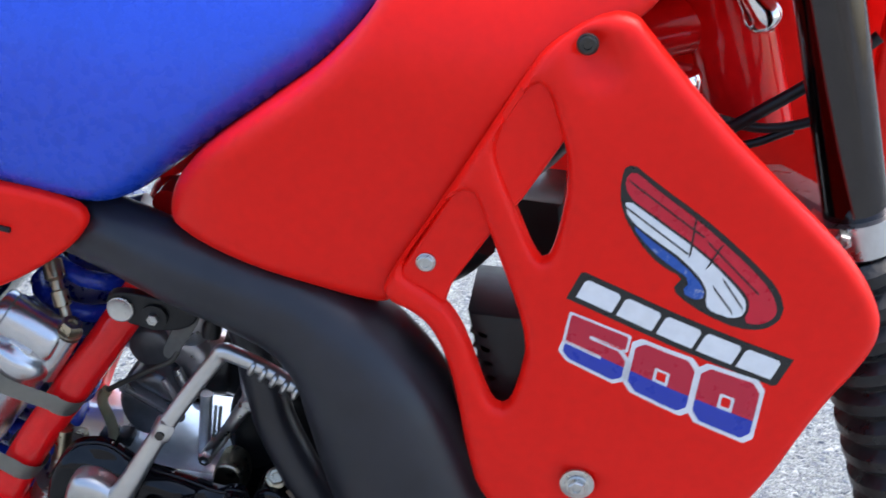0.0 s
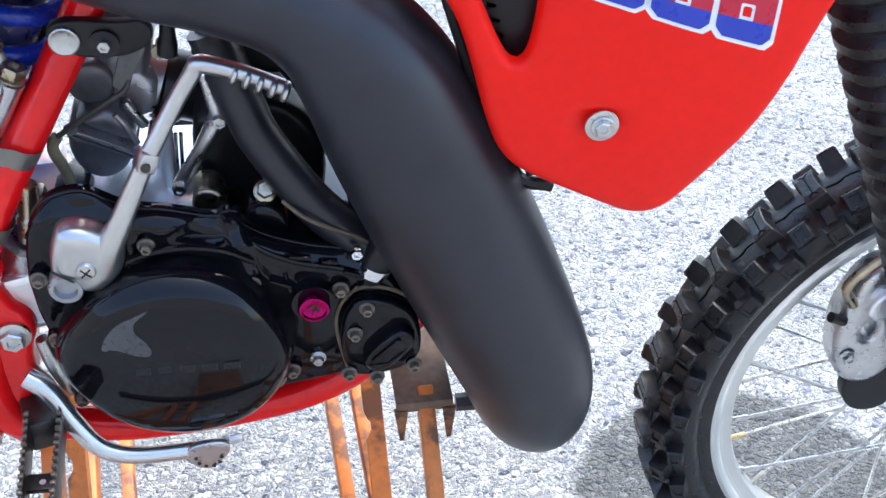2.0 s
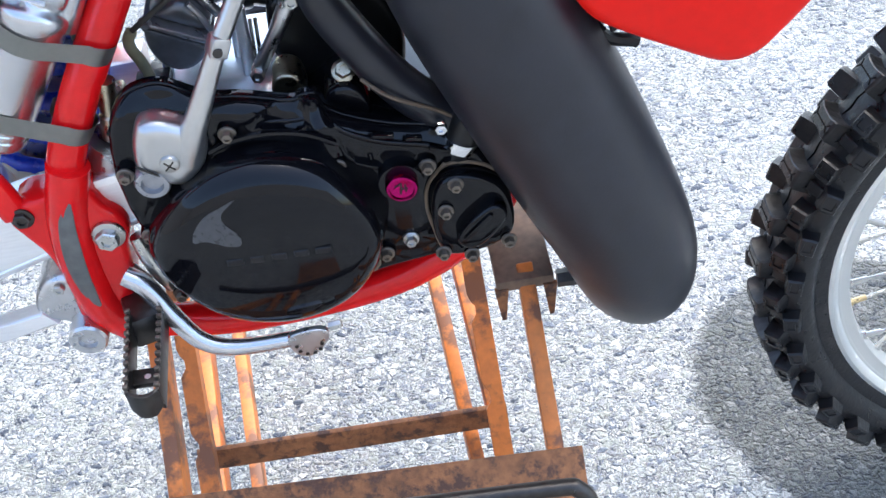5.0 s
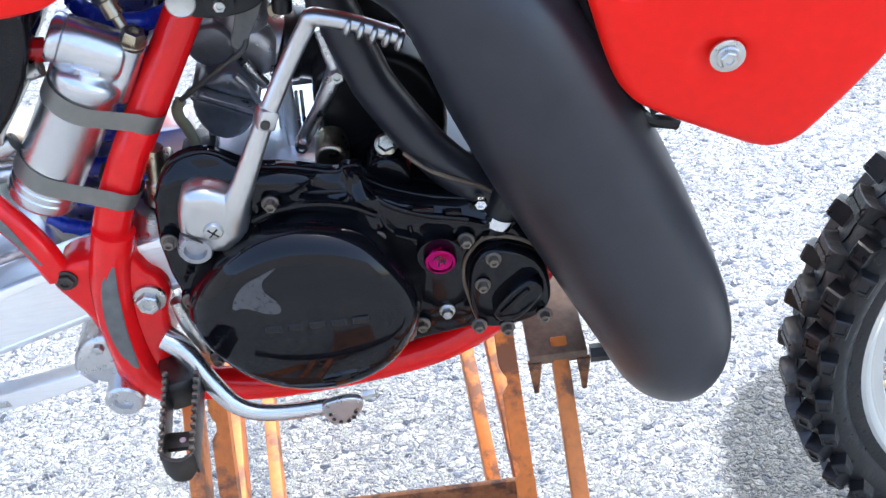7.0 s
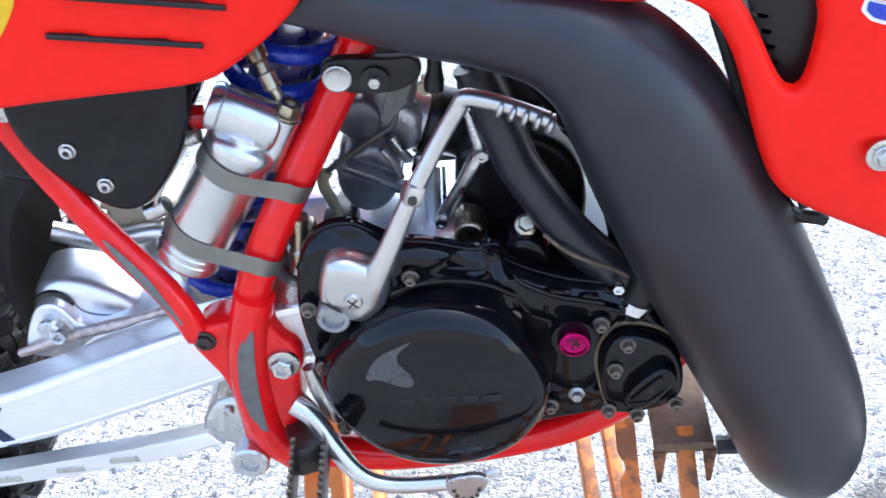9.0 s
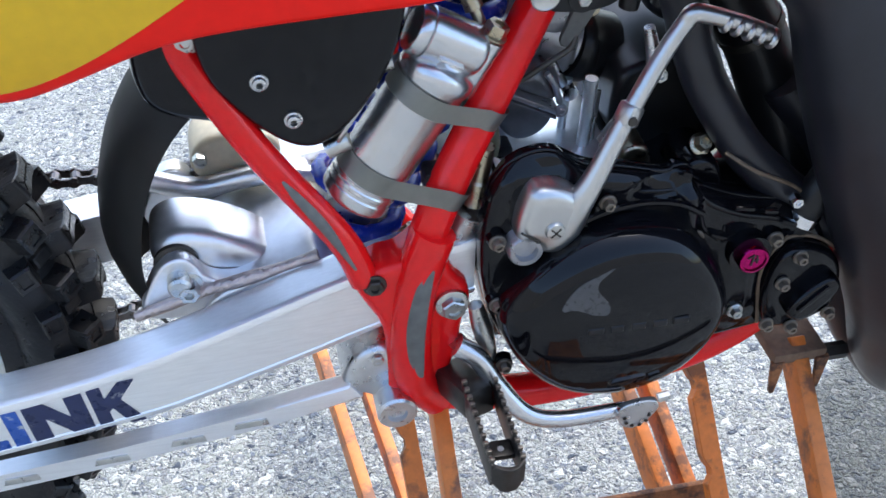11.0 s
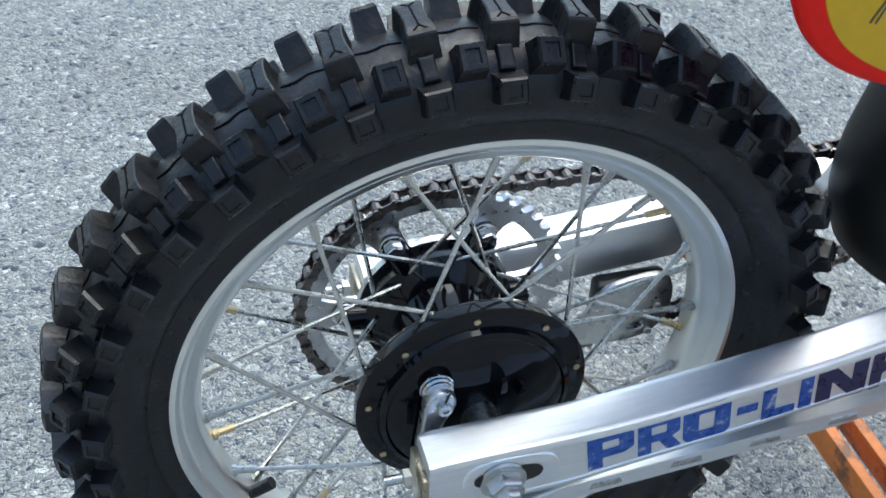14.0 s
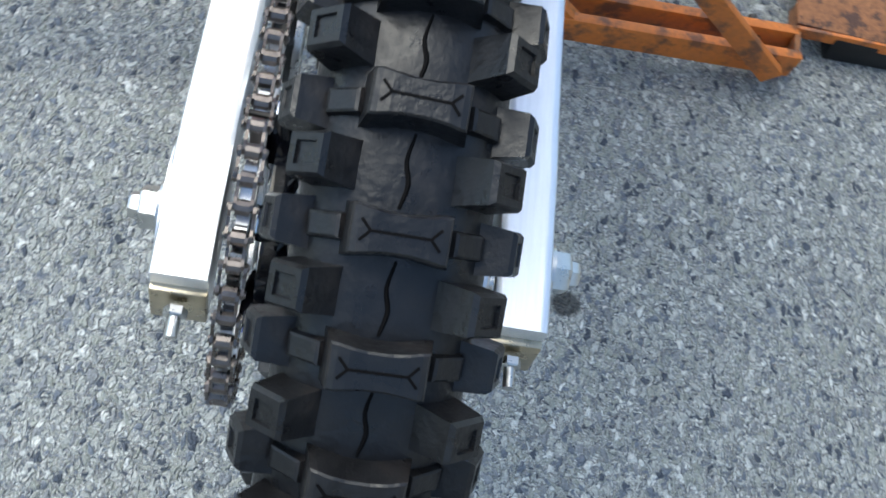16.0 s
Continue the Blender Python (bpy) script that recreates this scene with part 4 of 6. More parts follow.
part("worn_patch", tube([(0.565, -0.1175, 0.655, 0.002), (0.5545, -0.1195, 0.62, 0.0065), (0.5495, -0.1195, 0.58, 0.0075), (0.551, -0.1192, 0.545, 0.005), (0.554, -0.1175, 0.525, 0.0015)], sides=10, flat=0.22), WORN, frame_ob, "dull grey rubbed strip on the tube")
sub = part("subframe", tube([(0.397, -0.066, 0.850), (0.402, -0.069, 0.828), (0.411, -0.0735, 0.803), (0.451, -0.085, 0.734), (0.499, -0.097, 0.666), (0.515, -0.101, 0.627)], 0.0112, 16), RED_PAINT, bike, "red subframe strut")
part("worn_patch", tube([(0.462, -0.0992, 0.722, 0.001), (0.473, -0.1025, 0.706, 0.0036), (0.489, -0.1065, 0.682, 0.004), (0.508, -0.1108, 0.645, 0.001)], sides=10, flat=0.25), WORN, sub, "dull grey rubbed strip on the tube")
part("bracket", panel([(0.392, 0.8152), (0.398, 0.8359), (0.4154, 0.8411), (0.4361, 0.8276), (0.432, 0.8111), (0.4154, 0.7997)], y=-0.077, thick=0.02, r=0.004, step=0.004), RED_PAINT, sub)
bolt((0.410, -0.0775, 0.8235), 0.007, 0.004, STEEL, sub, flange=0.0095, sides=12)
bolt((0.521, -0.1085, 0.627), 0.007, 0.006, DARK_STEEL, sub, flange=0.009)
part("rear_rail", tube([(0.392, -0.062, 0.83), (0.55, -0.06, 0.872), (0.664, -0.055, 0.90)], 0.012, 12), RED_PAINT, sub)
part("pivot_washer", lathe([(0.0128, 0), (0.0128, -0.003), (0.011, -0.004), (0, -0.004)], 32, (0.579, -0.1085, 0.6)), STEEL, frame_ob)
bolt((0.579, -0.1115, 0.6), 0.0095, 0.008, STEEL, frame_ob, name="pivot_nut")
part("clevis", tube([(0.583, -0.108, 0.56), (0.594, -0.11, 0.545)], 0.007, 12, straight=True), STEEL, frame_ob)
part("return_spring", tube([(0.598, -0.106, 0.592, 0.006), (0.603, -0.108, 0.57, 0.008), (0.608, -0.109, 0.55, 0.007), (0.612, -0.109, 0.535, 0.004)], sides=12), STEEL, frame_ob)
mt = part("pipe_bracket", panel([(0.6372, 0.8259), (0.6447, 0.8387), (0.6925, 0.8333), (0.7052, 0.8365), (0.7137, 0.8217), (0.6978, 0.8078), (0.6659, 0.8068), (0.6447, 0.8132)], y=-0.0595, thick=0.006, r=0.002, step=0.004), BLACK_PLASTIC, frame_ob, "black steel exhaust bracket")
part("rubber", lathe([(0.0105, 0), (0.0105, -0.003), (0, -0.003)], 28, (0.6776, -0.06, 0.8195)), RUBBER, mt)
part("dished_bolt", lathe([(0.0105, 0), (0.0105, -0.0025), (0.0095, -0.003), (0.0055, -0.001), (0, -0.001)], 28, (0.651, -0.06, 0.8227)), STEEL, frame_ob)
bolt((0.6776, -0.063, 0.8194), 0.0048, 0.004, STEEL, frame_ob, sides=6)

# footpeg
peg = part("footpeg", beam((0.578, -0.100, 0.517), (0.594, -0.150, 0.530), 0.026, 0.026, 0.005), DARK_STEEL, bike, "black steel footpeg with toothed rails")
for x0, x1, up in ((0.582, 0.5865, 0.002), (0.6065, 0.6095, 0.0)):
    p0, p1 = Vector((x0, -0.140, 0.5335 + up)), Vector((x1, -0.220, 0.528 + up * 0.5))
    part("rail", beam(p0, p1, 0.0028, 0.024, 0.0008), DARK_STEEL, peg)
    for k in range(11):
        q = p0.lerp(p1, 0.04 + 0.092 * k)
        part("tooth", box((q.x, q.y, q.z + 0.0135), (0.0042, 0.0036, 0.004), 0.001), BOLT, peg)
web = part("crossweb", beam((0.585, -0.196, 0.5275), (0.608, -0.196, 0.5275), 0.016, 0.005, 0.001), DARK_STEEL, peg)
part("web_hole", lathe([(0.0025, 0.0), (0.0025, 0.0004), (0.0, 0.0004)], 16, (0.598, -0.197, 0.5300), "z"), CAST_MATT, web)
part("end_loop", panel([(-0.0125, -0.0125), (0.0125, -0.0125), (0.0125, 0.0125), (0.008, 0.0105), (0.002, 0.0105), (-0.004, 0.0115), (-0.0125, 0.0125)], y=lambda x, z: -0.006 + 38.0 * x ** 2, thick=0.003, r=0.0006, step=0.003, grid=0.003, corners=1), DARK_STEEL, peg).matrix_basis = Matrix.Translation((0.598, -0.2205, 0.5285))
part("peg_spring", tube([(0.566 + 0.006 * math.cos(a), -0.112 + 0.0018 * a / 2, 0.49 + 0.006 * math.sin(a)) for a in np.linspace(0, 10 * math.pi, 60)], 0.0014, 6, n=1), DARK_STEEL, peg)

# brake pedal
pedal = part("brake_pedal", tube([(0.582, -0.118, 0.563, 0.0085), (0.597, -0.124, 0.553, 0.0085), (0.612, -0.135, 0.529, 0.008), (0.632, -0.146, 0.507, 0.0075), (0.66, -0.15, 0.499, 0.007), (0.712, -0.152, 0.502, 0.0065)], sides=16), RESERVOIR, bike, "chromed steel brake pedal")
part("pedal_tip", panel([(0.702, 0.518), (0.73, 0.522), (0.736, 0.512), (0.728, 0.500), (0.718, 0.490), (0.706, 0.494), (0.700, 0.506)], y=-0.164, thick=0.004, r=0.001, step=0.003, grid=0.006), CAST, pedal, "perforated pedal tip")
for k in range(6):
    a = math.pi * (1.0 + k / 5)
    bolt((0.717 + 0.010 * math.cos(a), -0.1643, 0.505 + 0.010 * math.sin(a)), 0.0017, 0.0006, DARK_STEEL, pedal, name="perforation", sides=8)
bolt((0.735, -0.158, 0.516), 0.004, 0.010, STEEL, pedal, axis=(1, 0, 0.2))

# ---- engine ----
engine = part("engine", slab([(0.612, 0.630), (0.630, 0.648), (0.725, 0.648), (0.767, 0.672), (0.839, 0.645), (0.878, 0.604), (0.88, 0.546), (0.828, 0.525), (0.70, 0.51), (0.62, 0.53), (0.60, 0.62)], -0.085, 0.1, 0.012, 3), BLACK_GLOSS, bike, "black painted two-stroke engine with scuffed covers")


def cover_relief(x, z):
    """Ribs and bosses of the crankcase cover."""
    y = np.zeros_like(x)
    def bar(ax, az, bx, bz, w, h):
        d = np.stack([x - ax, z - az], 1)
        ab = np.array([bx - ax, bz - az])
        t = np.clip(d @ ab / (ab @ ab), 0, 1)
        q = np.hypot(*(d - t[:, None] * ab).T)
        return -h * np.clip(1.4 - q / w, 0, 1) ** 0.6 * (q < 1.4 * w)
    for b in ((0.755, 0.690, 0.758, 0.64, 0.007, 0.006), (0.62, 0.60, 0.68, 0.665, 0.008, 0.005), (0.808, 0.61, 0.808, 0.565, 0.02, 0.005)):
        y = np.minimum(y, bar(*b))
    ridge = np.interp(x, [0.60, 0.64, 0.68, 0.76, 0.80, 0.86], [0.705, 0.707, 0.697, 0.679, 0.650, 0.632])
    y += 0.008 * np.clip((z - ridge) / 0.012, 0, 1)
    y += 0.006 * np.clip(1 - np.hypot((x - 0.735) / 0.028, (z - 0.686) / 0.010) ** 2, 0, 1) ** 0.5 + 0.005 * np.clip(1 - np.hypot((x - 0.645) / 0.022, (z - 0.655) / 0.03) ** 2, 0, 1) ** 0.5
    return y


COVER = [(0.604, 0.690), (0.6135, 0.709), (0.6235, 0.7195), (0.6393, 0.7245), (0.653, 0.7235), (0.6633, 0.7165), (0.6737, 0.7095), (0.6868, 0.7047), (0.7027, 0.7033), (0.7413, 0.6918), (0.7425, 0.697), (0.7590, 0.6972), (0.7595, 0.684), (0.7754, 0.6725), (0.8033, 0.6615), (0.8199, 0.6575), (0.8388, 0.6545), (0.862, 0.643), (0.876, 0.622), (0.886, 0.585), (0.884, 0.545), (0.835, 0.533), (0.78, 0.524), (0.70, 0.505), (0.64, 0.525), (0.61, 0.57), (0.598, 0.64)]
cov = part("crankcase_cover", panel(COVER, y=-0.112, back=-0.096, r=0.006, step=0.004, grid=0.004, corners=1, bump=cover_relief), BLACK_GLOSS, engine, "glossy black crankcase cover with cast ribs")
part("cover_flange", panel([(x, z + 0.0012) for x, z in COVER], y=-0.100, back=-0.092, r=0.002, step=0.005, grid=0.012, corners=1), BLACK_GLOSS, engine)
for pts in ([(0.606, 0.690), (0.615, 0.700), (0.6398, 0.7042), (0.6564, 0.699), (0.681, 0.693), (0.70, 0.6945)], [(0.700, 0.693), (0.716, 0.683), (0.745, 0.680), (0.756, 0.684)], [(0.758, 0.684), (0.772, 0.668), (0.80, 0.653), (0.83, 0.645), (0.856, 0.632)], [(0.766, 0.664), (0.771, 0.645), (0.785, 0.632)], [(0.788, 0.645), (0.79, 0.62), (0.793, 0.59)]):
    part("cast_ridge", tube([(x, -0.1105 + 0.005 * (z > 0.668), z) for x, z in pts], 0.0026, 10, n=4), BLACK_GLOSS, cov)
for x0, z0, x1, z1 in ((0.792, 0.663, 0.808, 0.660), (0.816, 0.6565, 0.828, 0.6545), (0.776, 0.6405, 0.798, 0.631), (0.832, 0.645, 0.845, 0.640)):
    part("cast_rib", beam((x0, -0.114, z0), (x1, -0.114, z1), 0.006, 0.0035, 0.0012), BLACK_GLOSS, cov)
part("gasket", tube([(0.79, -0.088, 0.695), (0.81, -0.1, 0.684), (0.845, -0.1, 0.665), (0.872, -0.098, 0.64)], 0.0016, 8), GASKET, engine)
part("gasket", tube([(0.842, -0.114, 0.628), (0.828, -0.116, 0.612), (0.824, -0.116, 0.59), (0.828, -0.116, 0.56), (0.832, -0.114, 0.54)], 0.0014, 8), GASKET, engine)
CL = (0.704, 0.588)


def clutch_dome(x, z):
    q = np.hypot((x - CL[0]) / 0.088, (z - CL[1]) / 0.076)
    return 0.010 * np.clip(q, 0, 1) ** 3


cl = part("clutch_cover", panel([(0.606, 0.594), (0.624, 0.63), (0.662, 0.663), (0.706, 0.674), (0.752, 0.662), (0.778, 0.63), (0.793, 0.592), (0.784, 0.553), (0.755, 0.518), (0.71, 0.503), (0.662, 0.513), (0.628, 0.545)], y=lambda x, z: -0.156 + clutch_dome(x, z), back=-0.105, r=0.016, lip=0.022, step=0.005, grid=0.008), BLACK_GLOSS, engine, "scuffed glossy black round clutch cover")
part("rim_ridge", tube([(0.675, -0.119, 0.672), (0.695, -0.121, 0.681), (0.72, -0.121, 0.683), (0.745, -0.12, 0.677), (0.765, -0.118, 0.664)], 0.0028, 8), BLACK_GLOSS, cl)
for k, wdt in enumerate((0.012, 0.010, 0.011, 0.011, 0.012)):
    x = 0.678 + 0.0165 * k
    part("raised_mark", slab([(x - wdt / 2, 0.5925), (x + wdt / 2, 0.5925), (x + wdt / 2, 0.5985), (x - wdt / 2, 0.5985)], -0.1566, -0.153, 0.0006, 1), BLACK_PLASTIC, cl)
# thin grey crescent laid over the dome
part("grey_patch", panel([(0.6505, 0.6156), (0.6536, 0.6266), (0.6638, 0.6391), (0.6774, 0.6454), (0.691, 0.6517), (0.6838, 0.6462), (0.6774, 0.641), (0.6761, 0.6345), (0.6803, 0.6282), (0.6862, 0.6217), (0.6872, 0.6158), (0.6862, 0.6102), (0.6751, 0.6118), (0.6694, 0.615), (0.6596, 0.6188)], y=lambda x, z: -0.1567 + clutch_dome(x, z), thick=0.0006, r=0.0, step=0.003, grid=0.004, corners=1), PATCH_GREY, cl, "grey crescent-shaped patch on the clutch cover")
for p in ((0.763, 0.641), (0.678, 0.66), (0.808, 0.56), (0.829, 0.63), (0.612, 0.6), (0.775, 0.54), (0.6905, 0.6845), (0.787, 0.548), (0.61, 0.66), (0.62, 0.535)):
    bolt((p[0], -0.117, p[1]), 0.0046, 0.007, STEEL if p in ((0.808, 0.56),) else BOLT, engine, flange=0.0066)
    part("boss", lathe([(0.0078, 0), (0.0072, -0.007), (0.0, -0.007)], 20, (p[0], -0.11, p[1])), BLACK_GLOSS, engine)
part("filler_neck", lathe([(0.018, 0.01), (0.017, -0.012), (0.0, -0.012)], 32, (0.808, -0.112, 0.622)), BLACK_GLOSS, engine)
cap = part("oil_cap", lathe([(0.0118, 0), (0.0124, -0.002), (0.0124, -0.006), (0.0114, -0.008), (0.0095, -0.0083), (0.009, -0.0068), (0.0, -0.0062)], 40, (0.808, -0.123, 0.622)), MAGENTA, engine, "bright magenta anodised oil filler cap")
for a, b in (((0.803, 0.624), (0.808, 0.627)), ((0.808, 0.627), (0.8065, 0.617)), ((0.8105, 0.626), (0.811, 0.6185)), ((0.8065, 0.621), (0.8125, 0.622))):
    part("mark", beam((a[0], -0.1295, a[1]), (b[0], -0.1295, b[1]), 0.0012, 0.0016, 0.0003, up=(0, 1, 0)), DARK_STEEL, cap)
pump = part("pump_cover", panel([(0.826, 0.585), (0.831, 0.613), (0.845, 0.624), (0.868, 0.62), (0.888, 0.604), (0.892, 0.56), (0.872, 0.545), (0.838, 0.54), (0.828, 0.555)], y=-0.126, back=-0.105, r=0.005, step=0.004, grid=0.008), BLACK_GLOSS, engine, "black water pump cover")
part("pump_dome", panel([(0.842, 0.572), (0.872, 0.600), (0.884, 0.594), (0.885, 0.582), (0.862, 0.556), (0.846, 0.558)], y=-0.137, back=-0.12, r=0.004, step=0.004, grid=0.006), BLACK_GLOSS, pump, "angular black pump housing")
part("pump_rib", beam((0.85, -0.138, 0.57), (0.872, -0.138, 0.592), 0.004, 0.004, 0.001), BLACK_GLOSS, pump)
part("gasket", tube([(0.829, -0.112, 0.556), (0.8265, -0.112, 0.585), (0.832, -0.112, 0.614), (0.846, -0.112, 0.6255), (0.869, -0.112, 0.621), (0.889, -0.112, 0.605)], 0.0016, 8), GASKET, pump)
for p in ((0.838, 0.592), (0.832, 0.55), (0.854, 0.544), (0.884, 0.554), (0.848, 0.617)):
    bolt((p[0], -0.127, p[1]), 0.0044, 0.007, BOLT, pump, flange=0.0062)
part("hose_stub", tube([(0.846, -0.098, 0.606), (0.853, -0.100, 0.628), (0.862, -0.100, 0.650), (0.874, -0.098, 0.672)], 0.0135, 16), BLACK_PLASTIC, engine)
part("hose_clip", tube([(0.8545, -0.1003, 0.6325), (0.8580, -0.1004, 0.6410)], 0.0149, 20, straight=True), CHROME, engine)
bolt((0.8427, -0.108, 0.660), 0.005, 0.008, CHROME, engine)
# dark hose and band added to close a bright gap beside the stinger
part("gap_filling_hose", tube([(0.80, -0.01, 0.80), (0.83, -0.012, 0.755), (0.853, -0.015, 0.705), (0.865, -0.03, 0.66), (0.868, -0.05, 0.62)], 0.026, 18), BLACK_PLASTIC, engine, "black rubber coolant hose")
part("hose_band", tube([(0.8275, -0.0118, 0.759), (0.8315, -0.012, 0.7525)], 0.0272, 24, straight=True), DARK_STEEL, engine)
# top of the cases, cylinder, head
part("case_top", beam((0.632, 0.010, 0.6605), (0.722, 0.010, 0.6605), 0.115, 0.016, 0.003), BARE, engine, "bare machined crankcase top")
part("case_rim", beam((0.632, -0.053, 0.664), (0.722, -0.053, 0.664), 0.008, 0.014, 0.002), BARE, engine)
for x, y, h, r in ((0.7015, -0.020, 0.064, 0.0052), (0.6915, 0.006, 0.05, 0.0035), (0.6365, -0.012, 0.022, 0.0042)):
    part("stud", tube([(x, y, 0.664), (x + 0.003, y, 0.664 + h)], r, 12, straight=True), BARE, engine)
part("stud_block", panel([(0.719, 0.650), (0.720, 0.6875), (0.7445, 0.6875), (0.7465, 0.650)], y=-0.058, back=-0.03, r=0.0035, step=0.004), BRONZE, engine, "brass-coloured stud block")
part("stud_block", box((0.602, -0.055, 0.6794), (0.02, 0.03, 0.03), 0.005), BRONZE, engine)
part("cylinder", panel([(0.722, 0.668), (0.722, 0.715), (0.729, 0.735), (0.798, 0.744), (0.828, 0.70), (0.82, 0.63), (0.765, 0.64)], y=-0.022, back=0.08, r=0.008), BLACK_PLASTIC, engine, "satin black cylinder block")
part("head", panel([(0.735, 0.77), (0.745, 0.83), (0.79, 0.845), (0.84, 0.80), (0.83, 0.76)], y=-0.025, back=0.08, r=0.01), BLACK_PLASTIC, engine)
part("head_nut", lathe([(0.014, 0), (0.014, 0.012), (0.011, 0.016), (0.0, 0.016)], 24, (0.772, -0.035, 0.83), "z"), STEEL, engine)
part("spark_plug_cap", tube([(0.79, 0.0, 0.83), (0.785, 0.0, 0.87), (0.76, 0.0, 0.89)], 0.012, 12), BLACK_PLASTIC, engine)
part("mount_boss", panel([(0.757, 0.645), (0.76, 0.688), (0.79, 0.688), (0.797, 0.65)], y=-0.085, back=-0.04, r=0.006), BLACK_GLOSS, engine)
bolt((0.777, -0.070, 0.692), 0.0066, 0.010, BRONZE, engine, flange=0.0088, axis=(0.1, -0.7, 0.7))
# intake and carburettor
part("intake_boot", tube([(0.6964, 0.03, 0.7333, 0.029), (0.7017, 0.031, 0.7312, 0.031), (0.7081, 0.032, 0.7291, 0.031), (0.7123, 0.033, 0.7281, 0.028), (0.7303, 0.037, 0.7208, 0.028)], sides=28, n=3), BLACK_PLASTIC, engine, "black rubber intake boot")
carb = part("carburetor", tube([(0.6214, 0.03, 0.765, 0.025), (0.6278, 0.03, 0.7629, 0.027), (0.6404, 0.03, 0.7576, 0.027), (0.6552, 0.03, 0.7512, 0.022), (0.6764, 0.03, 0.7428, 0.022), (0.6785, 0.03, 0.7417, 0.0265), (0.6985, 0.03, 0.7333, 0.0265)], sides=32, n=3), CAST_DARK, bike, "dull grey cast carburettor with float bowl")
part("float_bowl", panel([(0.6315, 0.7235), (0.629, 0.708), (0.6335, 0.692), (0.642, 0.682), (0.652, 0.6785), (0.6635, 0.682), (0.672, 0.690), (0.6765, 0.6995)], y=-0.022, back=0.04, r=0.004, step=0.003, grid=0.005, corners=1), BOWL, carb, "dark grey float bowl")
part("bowl_body", panel([(0.634, 0.727), (0.642, 0.735), (0.655, 0.741), (0.667, 0.739), (0.675, 0.730), (0.680, 0.716), (0.680, 0.704)], y=-0.019, back=0.055, r=0.010, step=0.004, grid=0.005), BOWL, carb)
part("venturi", panel([(0.640, 0.740), (0.640, 0.768), (0.655, 0.778), (0.69, 0.765), (0.705, 0.747), (0.700, 0.722), (0.682, 0.712), (0.672, 0.733), (0.655, 0.742)], y=0.0, back=0.055, r=0.014, step=0.004, grid=0.006), CAST_DARK, carb)
part("side_boss", lathe([(0.0185, 0.01), (0.0185, -0.006), (0.0165, -0.009), (0.015, -0.0095), (0, -0.0085)], 32, (0.651, 0.004, 0.7545)), BOWL, carb)
part("bowl_flange", beam((0.6315, 0.008, 0.7265), (0.6795, 0.008, 0.7015), 0.064, 0.0042, 0.0012), CAST_DARK, carb, "thin joint flange of the bowl")
part("bowl_flange", beam((0.6305, 0.008, 0.7215), (0.6780, 0.008, 0.6965), 0.062, 0.0022, 0.0008), BOWL, carb)
part("bowl_rib", tube([(0.6685, -0.021, 0.737), (0.676, -0.0205, 0.724), (0.681, -0.018, 0.708)], 0.0026, 8), CAST_DARK, carb)
part("slide_tower", panel([(0.6549, 0.7481), (0.6602, 0.7873), (0.6665, 0.8042), (0.6983, 0.8021), (0.7015, 0.7809), (0.693, 0.7481)], y=0.0, back=0.07, r=0.014, step=0.004, grid=0.007), CAST_DARK, carb)
part("tower_cap", panel([(0.6612, 0.802), (0.6654, 0.8253), (0.7035, 0.8232), (0.7025, 0.7999)], y=-0.003, back=0.075, r=0.008, step=0.004, grid=0.008), BLACK_PLASTIC, carb)
part("bracket_strip", panel([(0.6707, 0.7666), (0.678, 0.785), (0.686, 0.812), (0.7065, 0.810), (0.694, 0.785), (0.6869, 0.7741), (0.6805, 0.7629)], y=-0.033, thick=0.003, r=0.001, step=0.004), WORN, carb, "worn black sheet bracket")
for p in ((0.634, 0.727), (0.681, 0.7035)):
    bolt((p[0], -0.022, p[1]), 0.0036, 0.005, CAST_DARK, carb, flange=0.0055)
part("drain_stub", tube([(0.6866, -0.005, 0.7162), (0.6802, -0.007, 0.7277), (0.6749, -0.007, 0.7394)], 0.0042, 10), CAST, carb)
part("idle_knob", lathe([(0.006, 0), (0.006, -0.016), (0, -0.016)], 12, (0.6931, 0.01, 0.7062)), CHROME, carb)
part("choke_knob", lathe([(0.004, 0), (0.004, -0.012), (0.006, -0.013), (0.006, -0.018), (0, -0.018)], 12, (0.7058, 0.015, 0.7772)), BRONZE, carb)
part("fuel_hose", tube([(0.6855, -0.03, 0.775), (0.681, -0.034, 0.7653), (0.668, -0.035, 0.757), (0.651, -0.035, 0.746), (0.6338, -0.035, 0.7344), (0.6262, -0.035, 0.7290)], 0.0023, 10), DARK_HOSE, carb, "dull brown rubber hose")
part("overflow_hose", tube([(0.6258, -0.035, 0.7290), (0.6215, -0.035, 0.722), (0.6215, -0.035, 0.7135), (0.6245, -0.034, 0.704), (0.6270, -0.032, 0.690), (0.627, -0.03, 0.676)], 0.0046, 12), HOSE, carb)
part("airbox_boot", tube([(0.53, 0.045, 0.825), (0.577, 0.045, 0.812), (0.63, 0.04, 0.772)], 0.022, 20), BLACK_PLASTIC, carb)
for x in (0.633, 0.647):
    part("rubber_clip", box((x - 0.012, -0.024, 0.677), (0.014, 0.020, 0.010), 0.003), RUBBER, carb)
for a in (0.714, 0.718):
    part("push_cable", tube([(a - 0.008, -0.015, 0.658), (a - 0.004, -0.013, 0.712)], 0.0016, 8, straight=True), STEEL, carb)
